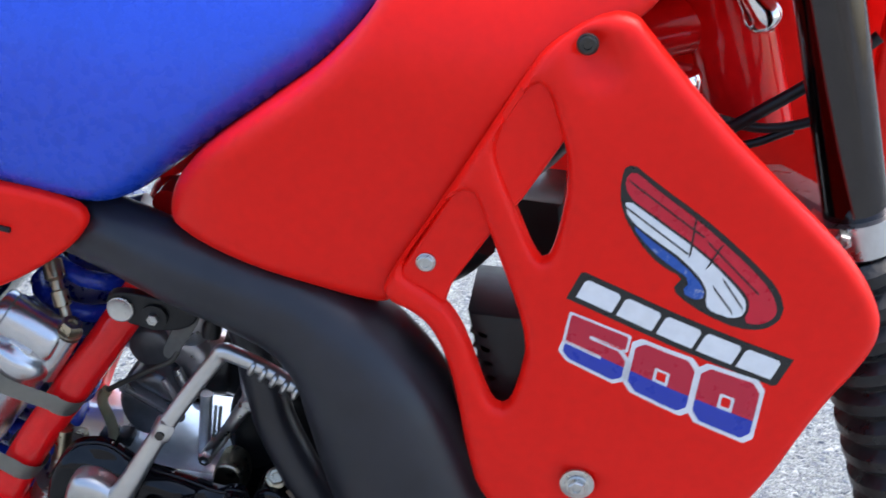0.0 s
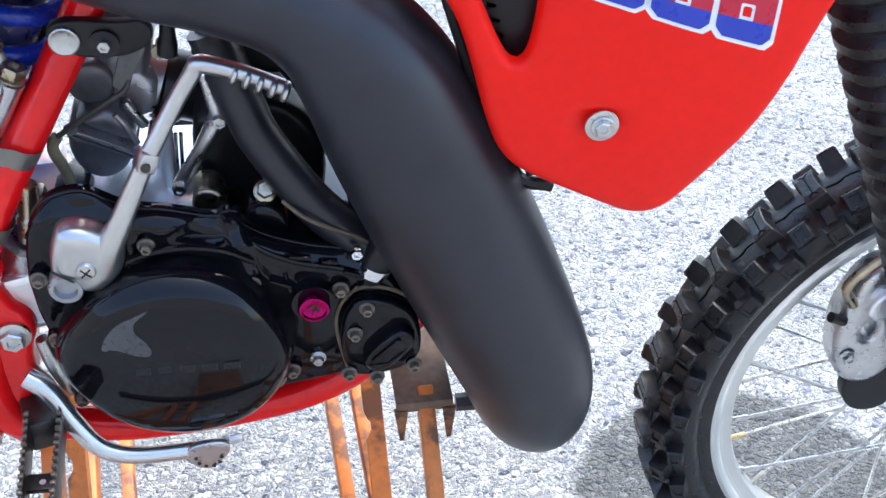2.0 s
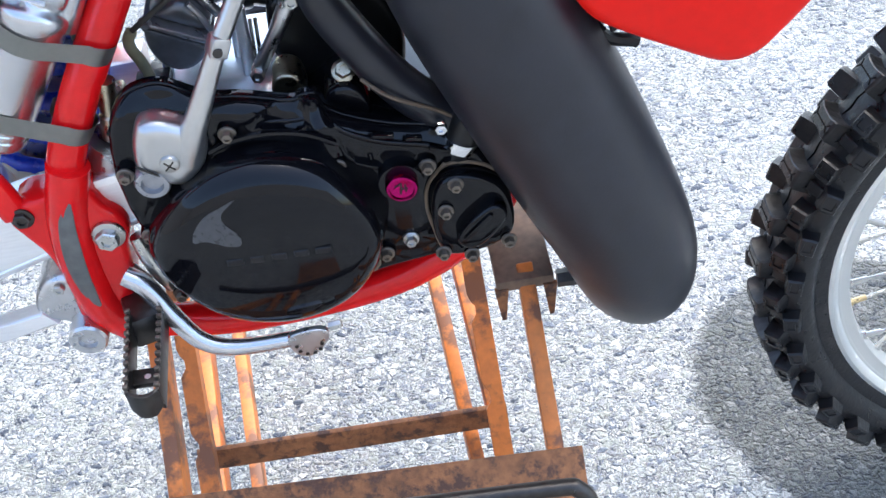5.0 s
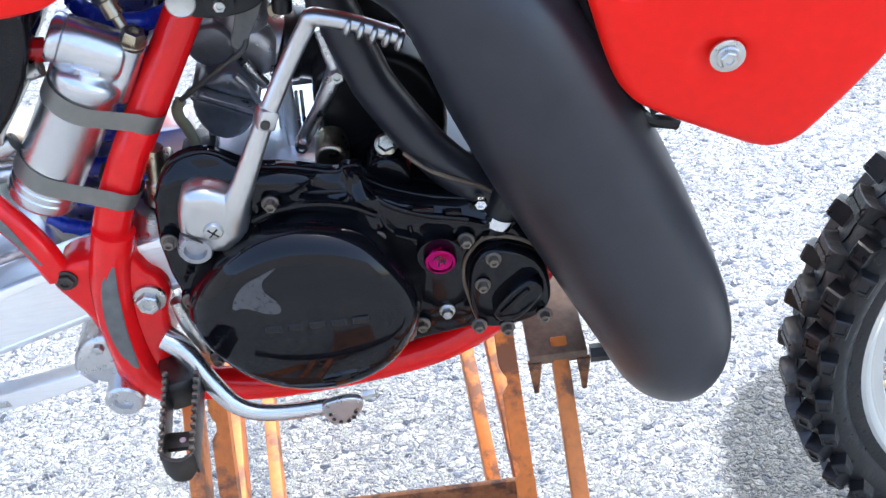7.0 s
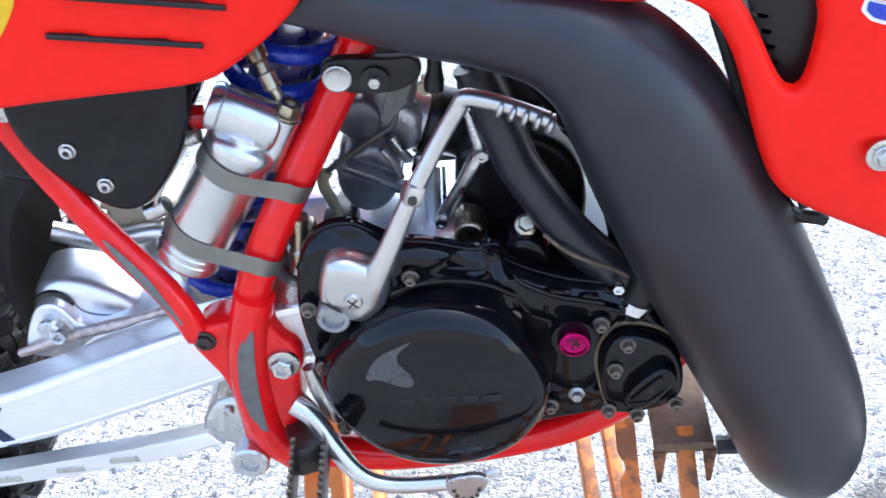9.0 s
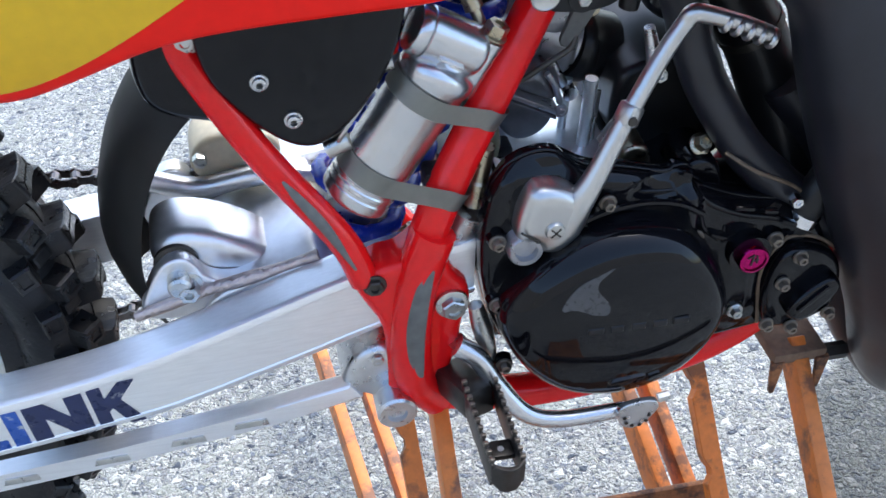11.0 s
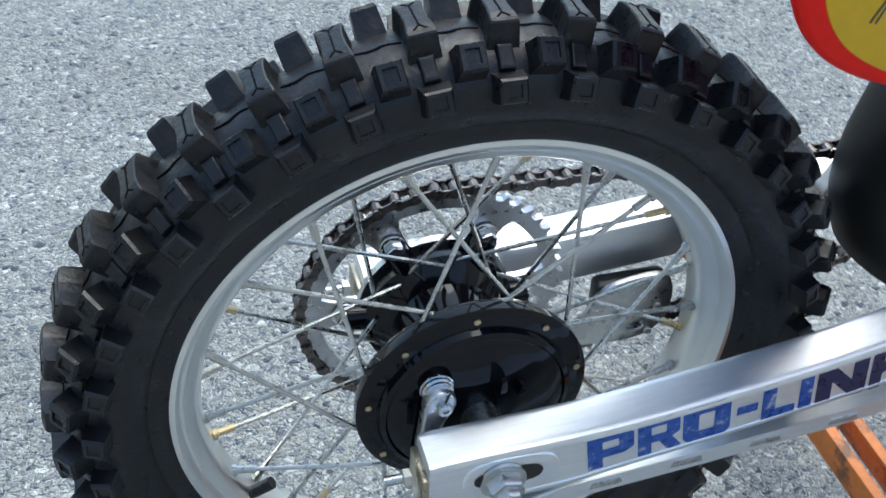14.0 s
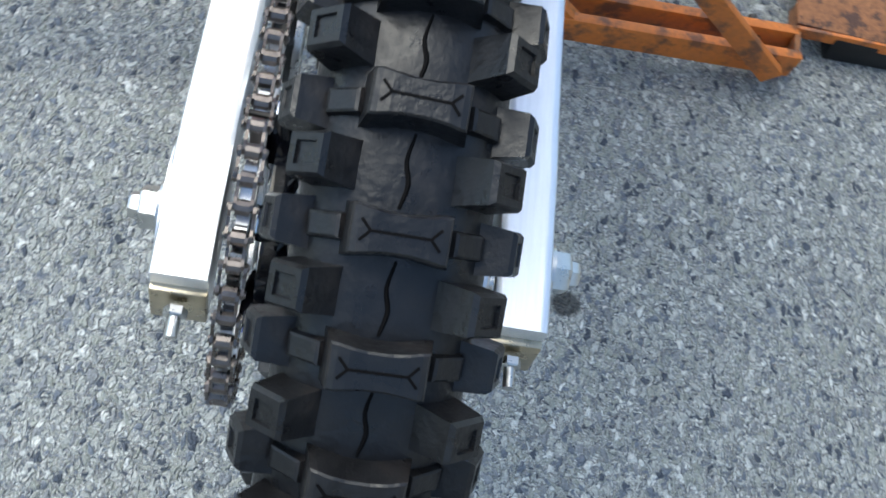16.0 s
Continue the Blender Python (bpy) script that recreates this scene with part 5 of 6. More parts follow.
for a in (0.717, 0.741):
    part("cable_boot", tube([(a, -0.045, 0.80, 0.0075), (a + 0.001, -0.045, 0.808, 0.0075), (a + 0.002, -0.045, 0.815, 0.006), (a + 0.003, -0.045, 0.83, 0.005), (a + 0.004, -0.03, 0.86, 0.004)], sides=12), BLACK_PLASTIC, carb)
# power valve linkage
lev = part("valve_lever", tube([(0.7388, -0.035, 0.7766, 0.004), (0.7473, -0.038, 0.7434, 0.0075), (0.7291, -0.04, 0.7112, 0.0055), (0.711, -0.04, 0.6823, 0.006)], sides=12, straight=True), CAST, engine, "small cast aluminium valve lever")
bolt((0.7473, -0.0445, 0.742), 0.0055, 0.006, STEEL, engine)
bolt((0.7109, -0.045, 0.6832), 0.0055, 0.006, STEEL, engine)
# kick starter
kick = part("kick_starter", panel([(0.6265, 0.700), (0.632, 0.7095), (0.6464, 0.7105), (0.6606, 0.7045), (0.672, 0.694), (0.6765, 0.681), (0.6700, 0.6637), (0.6565, 0.6505), (0.6455, 0.6500), (0.6385, 0.6535), (0.6375, 0.6615), (0.625, 0.6635), (0.6205, 0.6687), (0.6225, 0.6863)], y=-0.131, back=-0.100, r=0.012, lip=0.011, step=0.003, grid=0.005, corners=2), KICK, bike, "worn cast aluminium kick starter with folding lever")
part("shaft", lathe([(0.0135, 0.01), (0.0135, -0.020), (0.012, -0.0225), (0.0085, -0.0225), (0.0075, -0.018), (0, -0.018)], 28, (0.6295, -0.1045, 0.6555)), CAST_DARK, kick, "round splined shaft end")
part("clamp_slit", beam((0.6235, -0.1312, 0.6775), (0.6375, -0.1312, 0.6665), 0.0016, 0.0014, 0.0003, up=(0, 1, 0)), DARK_STEEL, kick)
part("lever", tube([(0.659, -0.119, 0.670, 0.0125), (0.666, -0.122, 0.690, 0.0108), (0.6775, -0.121, 0.7120, 0.0084), (0.6985, -0.1125, 0.7520, 0.0068), (0.7225, -0.1015, 0.7910, 0.0065), (0.7375, -0.098, 0.8135, 0.0064), (0.7425, -0.098, 0.8205, 0.0068), (0.7515, -0.0985, 0.8195, 0.0066), (0.775, -0.1, 0.812, 0.006), (0.798, -0.1025, 0.8020, 0.006)], sides=16, n=5), KICK, kick, "polished kick lever with ribbed foot piece")
part("joint", beam((0.6968, -0.1135, 0.7480), (0.7035, -0.1105, 0.7625), 0.0150, 0.0140, 0.003), KICK, kick)
part("joint_pin", lathe([(0.0035, 0), (0.0035, -0.003), (0, -0.003)], 12, (0.7002, -0.1185, 0.7545)), DARK_STEEL, kick)
for k in range(5):
    f = 0.25 + k * 0.18
    p = Vector((0.7545 + 0.0465 * f, -0.0985 - 0.006 * f, 0.8175 - 0.0185 * f))
    part("rib", lathe([(0.006, -0.0024), (0.0078, -0.001), (0.0078, 0.001), (0.006, 0.0024)], 16, tuple(p), (0.92, -0.1, -0.4)), KICK, kick)
screw = part("clamp_screw", lathe([(0.0074, 0.003), (0.0074, -0.0005), (0.0064, -0.0022), (0.0030, -0.0030), (0.0, -0.0031)], 28, (0.648, -0.1315, 0.676)), STEEL, kick)
for d in (0.0035, -0.0035):
    part("cross_slot", beam((0.648 - abs(d), -0.1345, 0.676 - d), (0.648 + abs(d), -0.1345, 0.676 + d), 0.0013, 0.0006, 0.0001, up=(0, 1, 0)), DARK_STEEL, screw)
part("case_collar", tube([(0.585, -0.06, 0.62), (0.59, -0.075, 0.645), (0.598, -0.08, 0.668)], 0.017, 16), CAST, engine)
part("oil_fitting", lathe([(0.009, 0), (0.009, 0.02), (0.007, 0.022), (0.007, 0.05), (0, 0.05)], 16, (0.601, -0.08, 0.67), (0.15, 0, 1)), BRONZE, engine)

# ---- exhaust ----
pipe = part("exhaust_pipe", tube([(0.988, -0.075, 0.425, 0.026), (0.994, -0.088, 0.452, 0.044), (0.988, -0.1, 0.49, 0.0525), (0.976, -0.108, 0.535, 0.056), (0.955, -0.114, 0.592, 0.0585), (0.93, -0.117, 0.655, 0.060), (0.905, -0.118, 0.715, 0.060), (0.882, -0.118, 0.77, 0.0585), (0.862, -0.118, 0.815, 0.054), (0.838, -0.117, 0.850, 0.046), (0.805, -0.116, 0.873, 0.037), (0.765, -0.115, 0.885, 0.0315), (0.719, -0.108, 0.893, 0.029), (0.66, -0.088, 0.902, 0.027), (0.6, -0.07, 0.907, 0.026), (0.5, -0.06, 0.91, 0.026)], sides=40, n=6), PIPE, bike, "satin black painted expansion chamber exhaust")
part("seam", tube([(0.985, -0.141, 0.462, 0.0008), (1.003, -0.1485, 0.505, 0.0008), (0.998, -0.1565, 0.545, 0.0008), (0.985, -0.163, 0.575, 0.0006)], sides=6), PIPE, pipe)
part("header", tube([(0.99, -0.075, 0.44, 0.03), (0.97, -0.05, 0.47, 0.03), (0.94, -0.04, 0.55, 0.03), (0.9, -0.04, 0.66, 0.028), (0.86, -0.03, 0.72, 0.026)], sides=20), PIPE, pipe)
part("stinger", tube([(0.748, -0.052, 0.822), (0.757, -0.056, 0.797), (0.7618, -0.058, 0.7778), (0.7683, -0.062, 0.7606), (0.775, -0.067, 0.7436), (0.7931, -0.073, 0.7129), (0.813, -0.079, 0.685), (0.8362, -0.085, 0.6617), (0.858, -0.088, 0.642), (0.89, -0.09, 0.612)], 0.0165, 18), PIPE, pipe, "thin satin black pipe")

# ---- shock ----
RES_BASE, RES_AXIS = Vector((0.514, -0.074, 0.686)), Vector((0.0465, 0.004, 0.0705)).normalized()
res = part("shock_reservoir", lathe([(0.016, -0.005), (0.0225, -0.004), (0.0255, -0.0015), (0.0262, 0.001), (0.0262, 0.007), (0.0253, 0.008), (0.0253, 0.010), (0.0262, 0.011), (0.0262, 0.0135), (0.0253, 0.0145), (0.0253, 0.0165), (0.0262, 0.0175), (0.0262, 0.1045), (0.0274, 0.1065), (0.0274, 0.1135), (0.0264, 0.1165), (0.0235, 0.1195), (0.0200, 0.1215), (0.0182, 0.124), (0.0180, 0.140), (0.0, 0.141)], 56, RES_BASE, RES_AXIS), RESERVOIR, bike, "bare aluminium shock reservoir strapped to the frame")
HEAD_A, HEAD_B = Vector((0.5610, -0.069, 0.8130)), Vector((0.6050, -0.069, 0.7885))
hl = (HEAD_B - HEAD_A).length
part("reservoir_head", lathe([(0.0160, 0.004), (0.0188, 0.006), (0.0188, hl - 0.0075), (0.0180, hl - 0.0035), (0.0155, hl - 0.001), (0.0115, hl), (0.0, hl)], 48, HEAD_A, HEAD_B - HEAD_A), RESERVOIR, res, "cast aluminium reservoir head")
part("end_ring", lathe([(0.0135, -0.0035), (0.0165, -0.0035), (0.0182, -0.001), (0.0182, 0.0042), (0.0168, 0.0052)], 48, HEAD_A, HEAD_B - HEAD_A), RESERVOIR, res)
part("end_plug", lathe([(0.0138, 0), (0.0138, 0.003), (0.011, 0.004), (0, 0.004)], 32, HEAD_A - (HEAD_B - HEAD_A).normalized() * 0.0005, HEAD_A - HEAD_B), RESERVOIR, res)
part("valve_post", tube([(0.5905, -0.070, 0.762), (0.6005, -0.070, 0.781), (0.6115, -0.070, 0.8005)], 0.0108, 24, straight=True), RESERVOIR, res)
part("cast_mark", beam((0.573, -0.0875, 0.7985), (0.589, -0.0875, 0.7895), 0.003, 0.0012, 0.0004), CAST_MATT, res)
bolt((0.6128, -0.070, 0.8025), 0.0086, 0.010, BRONZE, res, flange=0.0102, axis=(0.42, -0.1, 0.9), name="banjo_bolt")
part("hose_fitting", tube([(0.6078, -0.060, 0.8045, 0.0040), (0.6035, -0.056, 0.8150, 0.0042), (0.603, -0.0558, 0.8158, 0.0068), (0.5990, -0.052, 0.8262, 0.0068), (0.5985, -0.0518, 0.8270, 0.005), (0.5960, -0.049, 0.8330, 0.005), (0.5950, -0.048, 0.8350, 0.008), (0.590, -0.042, 0.8470, 0.008)], sides=12, straight=True), BRONZE, res, "brass hose fitting")
part("valve", tube([(0.495, -0.080, 0.731), (0.511, -0.080, 0.738)], 0.0072, 14, straight=True), STEEL, res)
part("valve", tube([(0.529, -0.068, 0.786), (0.544, -0.068, 0.790)], 0.0072, 14, straight=True), STEEL, res)
part("link_wire", tube([(0.535, -0.074, 0.784), (0.520, -0.083, 0.765), (0.507, -0.086, 0.748), (0.503, -0.084, 0.738)], 0.0016, 8), STEEL, res)
part("red_plug", lathe([(0.009, 0), (0.009, 0.014), (0.006, 0.017), (0, 0.017)], 16, (0.547, -0.055, 0.796), (-1, -0.3, 0.2)), RED_PAINT, res)
ax = RES_AXIS
for f, w, fr in ((0.095, 0.0078, Vector((0.606, -0.0735, 0.7485))), (0.0275, 0.0078, Vector((0.577, -0.090, 0.6950)))):
    c = RES_BASE + ax * f
    bm = bmesh.new()
    u = Vector((ax.z, 0, -ax.x)).normalized()
    pts = []
    for a in np.linspace(math.pi * 1.5, math.pi * 0.5, 16):
        pts.append(c + u * 0.0272 * math.sin(a) + Vector((0, 1, 0)) * 0.0272 * math.cos(a) * 1.0)
    near = [c + Vector((0, -0.0272, 0)) * math.cos(b) + u * 0.0272 * math.sin(b) for b in np.linspace(-math.pi * 0.75, 0.35, 18)]
    near += [fr + Vector((0, -0.0178, 0)) * math.cos(b) + u * 0.0178 * math.sin(b) for b in np.linspace(-0.1, math.pi * 0.8, 10)]
    vs = []
    for p in near:
        vs.append([bm.verts.new(p - ax * w), bm.verts.new(p + ax * w)])
    for a, b in zip(vs, vs[1:]):
        bm.faces.new((a[0], b[0], b[1], a[1]))
    bmesh.ops.solidify(bm, geom=bm.faces[:], thickness=0.0012)
    part("clamp_band", bm, BAND, res, "flat grey steel clamp band")
    part("rubber_pad", box(tuple(fr + Vector((-0.004, 0.012, 0))), (0.02, 0.02, 0.02), 0.003), RUBBER, res)
s0, s1 = Vector((0.622, 0.0, 0.858)), Vector((0.518, 0.0, 0.614))
sa = (s1 - s0).normalized()
su = sa.orthogonal().normalized()
sv = sa.cross(su)
turns = 8
helix = []
for k in range(turns * 14 + 1):
    a = 2 * math.pi * k / 14
    helix.append(tuple(s0 + (s1 - s0) * (k / (turns * 14)) + (su * math.cos(a) + sv * math.sin(a)) * 0.036))
shock = part("shock_spring", tube(helix, 0.0075, 10, n=1), BLUE_PAINT, bike, "bright blue coil spring")
part("shock_body", tube([tuple(s0 - sa * 0.03), tuple(s1 + sa * 0.02)], 0.024, 20, straight=True), CAST, shock)
seat_ring = part("spring_seat", lathe([(0.026, -0.002), (0.0415, -0.002), (0.0425, 0.0), (0.0425, 0.012), (0.0405, 0.0135), (0.0405, 0.0155), (0.0425, 0.017), (0.0425, 0.022), (0.040, 0.026), (0.024, 0.040), (0.0, 0.040)], 48, s1, sa), IVORY, shock, "off-white spring seat")
part("seat_line", lathe([(0.0407, 0.0137), (0.0412, 0.0145), (0.0407, 0.0153)], 48, s1, sa), BLACK_PLASTIC, seat_ring)
part("collar", tube([tuple(s0 - sa * 0.02), tuple(s0 - sa * 0.005)], 0.042, 28, straight=True), BLUE_PAINT, shock)

# ---- bodywork ----
def shroud_y(x, z):
    return -0.158 - 0.012 * np.clip((x - 0.9) / 0.15, 0, 1) + 0.014 * np.clip((x - 1.06) / 0.13, 0, 1) ** 2 + 0.02 * np.clip((z - 0.99) / 0.13, 0, 1) ** 2 + 0.012 * np.clip((0.80 - z) / 0.1, 0, 1) ** 2


def shroud_dent(x, z):
    d = 0.006 * np.clip(1 - np.hypot((x - 1.004) / 0.022, (z - 0.795) / 0.018) ** 4, 0, 1)
    u = (x - 0.979) * 0.8 - (z - 1.092) * 0.6
    w = (x - 0.979) * 0.6 + (z - 1.092) * 0.8
    q = np.clip(1 - ((u - 0.006) / 0.021) ** 2 - ((w + 0.002) / 0.017) ** 2, 0, 1)
    d += 0.008 * q * q * (3 - 2 * q)
    return d


SH = [(0.996, 1.117), (1.018, 1.096), (1.062, 1.055), (1.104, 1.021), (1.144, 0.987), (1.168, 0.958), (1.179, 0.933), (1.171, 0.908), (1.151, 0.875), (1.123, 0.80), (1.077, 0.741), (1.06, 0.719), (1.037, 0.713), (1.011, 0.727), (0.955, 0.757), (0.94, 0.773), (0.93, 0.80), (0.918, 0.85), (0.908, 0.88), (0.892, 0.903), (0.862, 0.913), (0.872, 0.935), (0.892, 0.972), (0.916, 1.019), (0.94, 1.066), (0.955, 1.092)]
H1 = [(0.948, 1.067), (0.956, 1.066), (0.966, 1.042), (0.974, 1.023), (0.975, 0.994), (0.97, 0.956), (0.962, 0.955), (0.944, 0.991), (0.932, 1.015), (0.929, 1.027), (0.937, 1.049)]
H2 = [(0.916, 0.997), (0.922, 0.988), (0.929, 0.972), (0.962, 0.9), (0.96, 0.87), (0.955, 0.846), (0.948, 0.842), (0.94, 0.85), (0.922, 0.894), (0.909, 0.913), (0.892, 0.924), (0.877, 0.931), (0.88, 0.945), (0.888, 0.959), (0.905, 0.990)]
shrouds = []
for s in (1, -1):
    b = panel(SH, [H1, H2], y=shroud_y, thick=0.004, r=0.009, step=0.005, grid=0.007, bump=shroud_dent)
    if s < 0:
        bmesh.ops.transform(b, matrix=Matrix.Diagonal((1, -1, 1, 1)), verts=b.verts)
    shrouds.append(part("radiator_shroud", b, RED, bike, "matt red plastic radiator shroud with cutouts"))
SHR = shrouds[0]
part("recess", panel([(0.909, 0.999), (0.922, 1.004), (0.933, 0.968), (0.909, 0.926), (0.904, 0.902), (0.874, 0.914), (0.872, 0.924), (0.877, 0.936), (0.887, 0.956), (0.898, 0.978)], y=lambda x, z: shroud_y(x, z) + 0.0055 + 0.12 * np.clip(x - 0.885, 0, 1), thick=0.003, r=0.003, step=0.004, grid=0.008, corners=0), RED, SHR)
part("recess", panel([(0.945, 1.070), (0.958, 1.076), (0.974, 1.041), (0.949, 0.994), (0.94, 0.980), (0.922, 1.006), (0.9215, 1.022), (0.932, 1.044)], y=lambda x, z: shroud_y(x, z) + 0.0055 + 0.12 * np.clip(x - 0.93, 0, 1), thick=0.003, r=0.003, step=0.004, grid=0.008, corners=0), RED, SHR)
bolt((0.892, -0.1515, 0.942), 0.0055, 0.004, STEEL, SHR, flange=0.0065, sides=12)
bolt((0.976, -0.15, 1.094), 0.0055, 0.004, DARK_STEEL, SHR, flange=0.0065, sides=12)
part("washer", lathe([(0.0115, 0), (0.0115, -0.002), (0.0105, -0.0025), (0, -0.0025)], 32, (1.006, -0.1655, 0.798)), STEEL, SHR)
bolt((1.006, -0.1685, 0.798), 0.006, 0.005, STEEL, SHR, flange=0.008, sides=6)


def decal(outline, off, mat, label, corners=1, r=0.0):
    return part("decal", panel(outline, y=lambda x, z: shroud_y(x, z) - 0.0004 - off, thick=0.0003, r=r, step=0.004, grid=0.012, corners=corners), mat, SHR, label)


# winged mark as plain bands
WING = [(1.008, 1.032), (1.03, 1.018), (1.052, 1.006), (1.072, 0.992), (1.09, 0.978), (1.108, 0.962), (1.115, 0.945), (1.106, 0.933), (1.088, 0.932), (1.066, 0.94), (1.052, 0.948), (1.044, 0.955), (1.052, 0.962), (1.036, 0.968), (1.022, 0.98), (1.008, 1.0), (1.005, 1.018)]
decal(WING, 0.0, DECAL_BLACK, "winged emblem with red white and blue bands")
decal([(1.009, 1.028), (1.03, 1.0145), (1.052, 1.002), (1.07, 0.989), (1.088, 0.975), (1.104, 0.96), (1.111, 0.945), (1.104, 0.937), (1.09, 0.936), (1.094, 0.95), (1.084, 0.962), (1.058, 0.983), (1.03, 0.999), (1.008, 1.011)], 0.0003, DECAL_RED, "red band")
decal([(1.0085, 1.009), (1.03, 0.997), (1.058, 0.981), (1.083, 0.96), (1.092, 0.949), (1.088, 0.938), (1.07, 0.942), (1.066, 0.947), (1.066, 0.958), (1.05, 0.974), (1.028, 0.986), (1.0125, 0.996)], 0.0003, WHITE, "white band")
decal([(1.0135, 0.994), (1.028, 0.984), (1.049, 0.972), (1.0645, 0.957), (1.064, 0.948), (1.05, 0.952), (1.056, 0.962), (1.038, 0.971), (1.024, 0.982)], 0.0003, DECAL_BLUE, "blue band")
for (a, b), (c, d) in (((1.0095, 1.02), (1.06, 0.99)), ((1.0085, 1.004), (1.052, 0.978)), ((1.052, 1.004), (1.052, 0.976)), ((1.07, 0.988), (1.063, 0.97)), ((1.073, 0.966), (1.09, 0.945)), ((1.068, 0.96), (1.084, 0.942)), ((1.06, 0.989), (1.098, 0.956))):
    n = Vector((-(d - b), c - a)).normalized() * 0.0005
    decal([(a + n.x, b + n.y), (c + n.x, d + n.y), (c - n.x, d - n.y), (a - n.x, b - n.y)], 0.0006, DECAL_BLACK, "", corners=0)
# plain white blocks in place of the maker's name
BX, BD = Vector((0.131, -0.041)), Vector((0.006, 0.0165))
B0 = Vector((0.986, 0.937))
def quad(u0, u1, v0, v1, sx=0.0):
    return [tuple(B0 + BX * u + BD * v) for u, v in ((u0, v0), (u1, v0), (u1, v1), (u0, v1))]
decal(quad(-0.02, 1.02, -0.12, 1.12), 0.0, DECAL_BLACK, "black name strip with plain white blocks", corners=0)
for k in range(5):
    decal(quad(0.015 + k * 0.197, 0.19 + k * 0.197, 0.1, 0.9), 0.0003, WHITE, "plain white block", corners=0)


for k, ch in enumerate("500"):
    def warp(a, w):
        u = 0.02 + 0.333 * k + 0.30 * a
        lo = Vector((0.982, 0.896)).lerp(Vector((1.111, 0.851)), u)
        hi = Vector((0.985, 0.926)).lerp(Vector((1.112, 0.893)), u)
        q = lo.lerp(hi, w)
        return (q.x, q.y)
    glyph(ch, warp, lambda x, z: shroud_y(x, z) - 0.0006, WHITE, SHR, "white outline of a block figure", grow=0.075)
    glyph(ch, warp, lambda x, z: shroud_y(x, z) - 0.0011, NUMBER, SHR, "red over blue block figure")

# radiators behind the shrouds
for s in (1, -1):
    rad = part("radiator", slab([(0.92, 0.90), (0.965, 0.735), (1.0, 0.745), (0.985, 0.82), (0.975, 0.90)], -s * 0.135, -s * 0.06, 0.004), BLACK_PLASTIC, bike, "black aluminium radiator")
    for k in range(14):
        f = k / 13
        part("fin", box((0.929 + 0.036 * f, -s * 0.1, 0.885 - 0.14 * f), (0.012, 0.07, 0.003), 0.0, Matrix.Rotation(0.3, 4, "Y")), DARK_STEEL, rad)
part("grille_edge", tube([(0.905, -0.128, 0.885), (0.931, -0.128, 0.80), (0.957, -0.126, 0.735), (0.985, -0.124, 0.72)], 0.005, 8), BLACK_PLASTIC, SHR)
part("radiator_hose", tube([(0.9, -0.09, 0.95), (0.93, -0.1, 0.99), (0.955, -0.11, 1.02), (0.98, -0.1, 1.06)], 0.019, 14), BLACK_PLASTIC, bike, "black rubber coolant hose")
part("lower_hose", tube([(0.92, -0.1, 0.94), (0.905, -0.095, 0.92), (0.89, -0.09, 0.91)], 0.016, 14), BLACK_PLASTIC, bike)


def tank_y(x, z):
    return -0.142 + 0.03 * np.clip((0.80 - x) / 0.1, 0, 1) ** 2 + 0.05 * np.clip((z - 1.04) / 0.1, 0, 1) ** 2


tank = part("fuel_tank", panel([(0.708, 0.935), (0.712, 0.955), (0.731, 0.982), (0.775, 1.018), (0.811, 1.046), (0.842, 1.086), (0.86, 1.13), (0.93, 1.15), (1.02, 1.15), (1.02, 1.11), (0.99, 1.092), (0.965, 1.078), (0.948, 1.052), (0.925, 1.006), (0.897, 0.946), (0.872, 0.90), (0.857, 0.896), (0.8, 0.906), (0.713, 0.922)], y=tank_y, back=0.1, mirror=True, r=0.016, step=0.006, grid=0.012), RED, bike, "matt red plastic fuel tank")
# tank's front edge, enlarged upwards out of view to shade the inner panel
part("tank_shading_extension", panel([(0.95, 1.10), (0.99, 1.118), (1.04, 1.118), (1.10, 1.122), (1.17, 1.14), (1.18, 1.2), (0.95, 1.2)], y=-0.10, back=0.1, mirror=True, r=0.02), RED, tank)


def seat_y(x, z):
    return -0.118 + 0.07 * np.clip((z - 0.99) / 0.14, 0, 1) ** 2 + 0.02 * np.clip((x - 0.66) / 0.2, 0, 1)


seat = part("seat", panel([(0.12, 1.0), (0.3, 0.962), (0.45, 0.95), (0.56, 0.938), (0.60, 0.931), (0.64, 0.926), (0.672, 0.93), (0.70, 0.952), (0.73, 0.979), (0.78, 1.018), (0.815, 1.046), (0.842, 1.083), (0.87, 1.16), (0.7, 1.14), (0.4, 1.12), (0.12, 1.12)], y=seat_y, back=0.1, mirror=True, r=0.03, step=0.008, grid=0.014), BLUE, bike, "glossy blue vinyl seat")
part("seat_base_bolt", lathe([(0.011, 0), (0.011, -0.03), (0, -0.03)], 20, (0.69, -0.03, 0.915)), RED_PAINT, seat)
part("seat_bracket", tube([(0.63, -0.05, 0.915), (0.65, -0.05, 0.90), (0.672, -0.05, 0.905)], 0.012, 12), CAST, seat)


def side_y(x, z):
    return -0.122 + 0.005 * np.clip((x - 0.58) / 0.08, 0, 1) ** 2 + 0.01 * np.clip((0.86 - z) / 0.05, 0, 1) ** 2


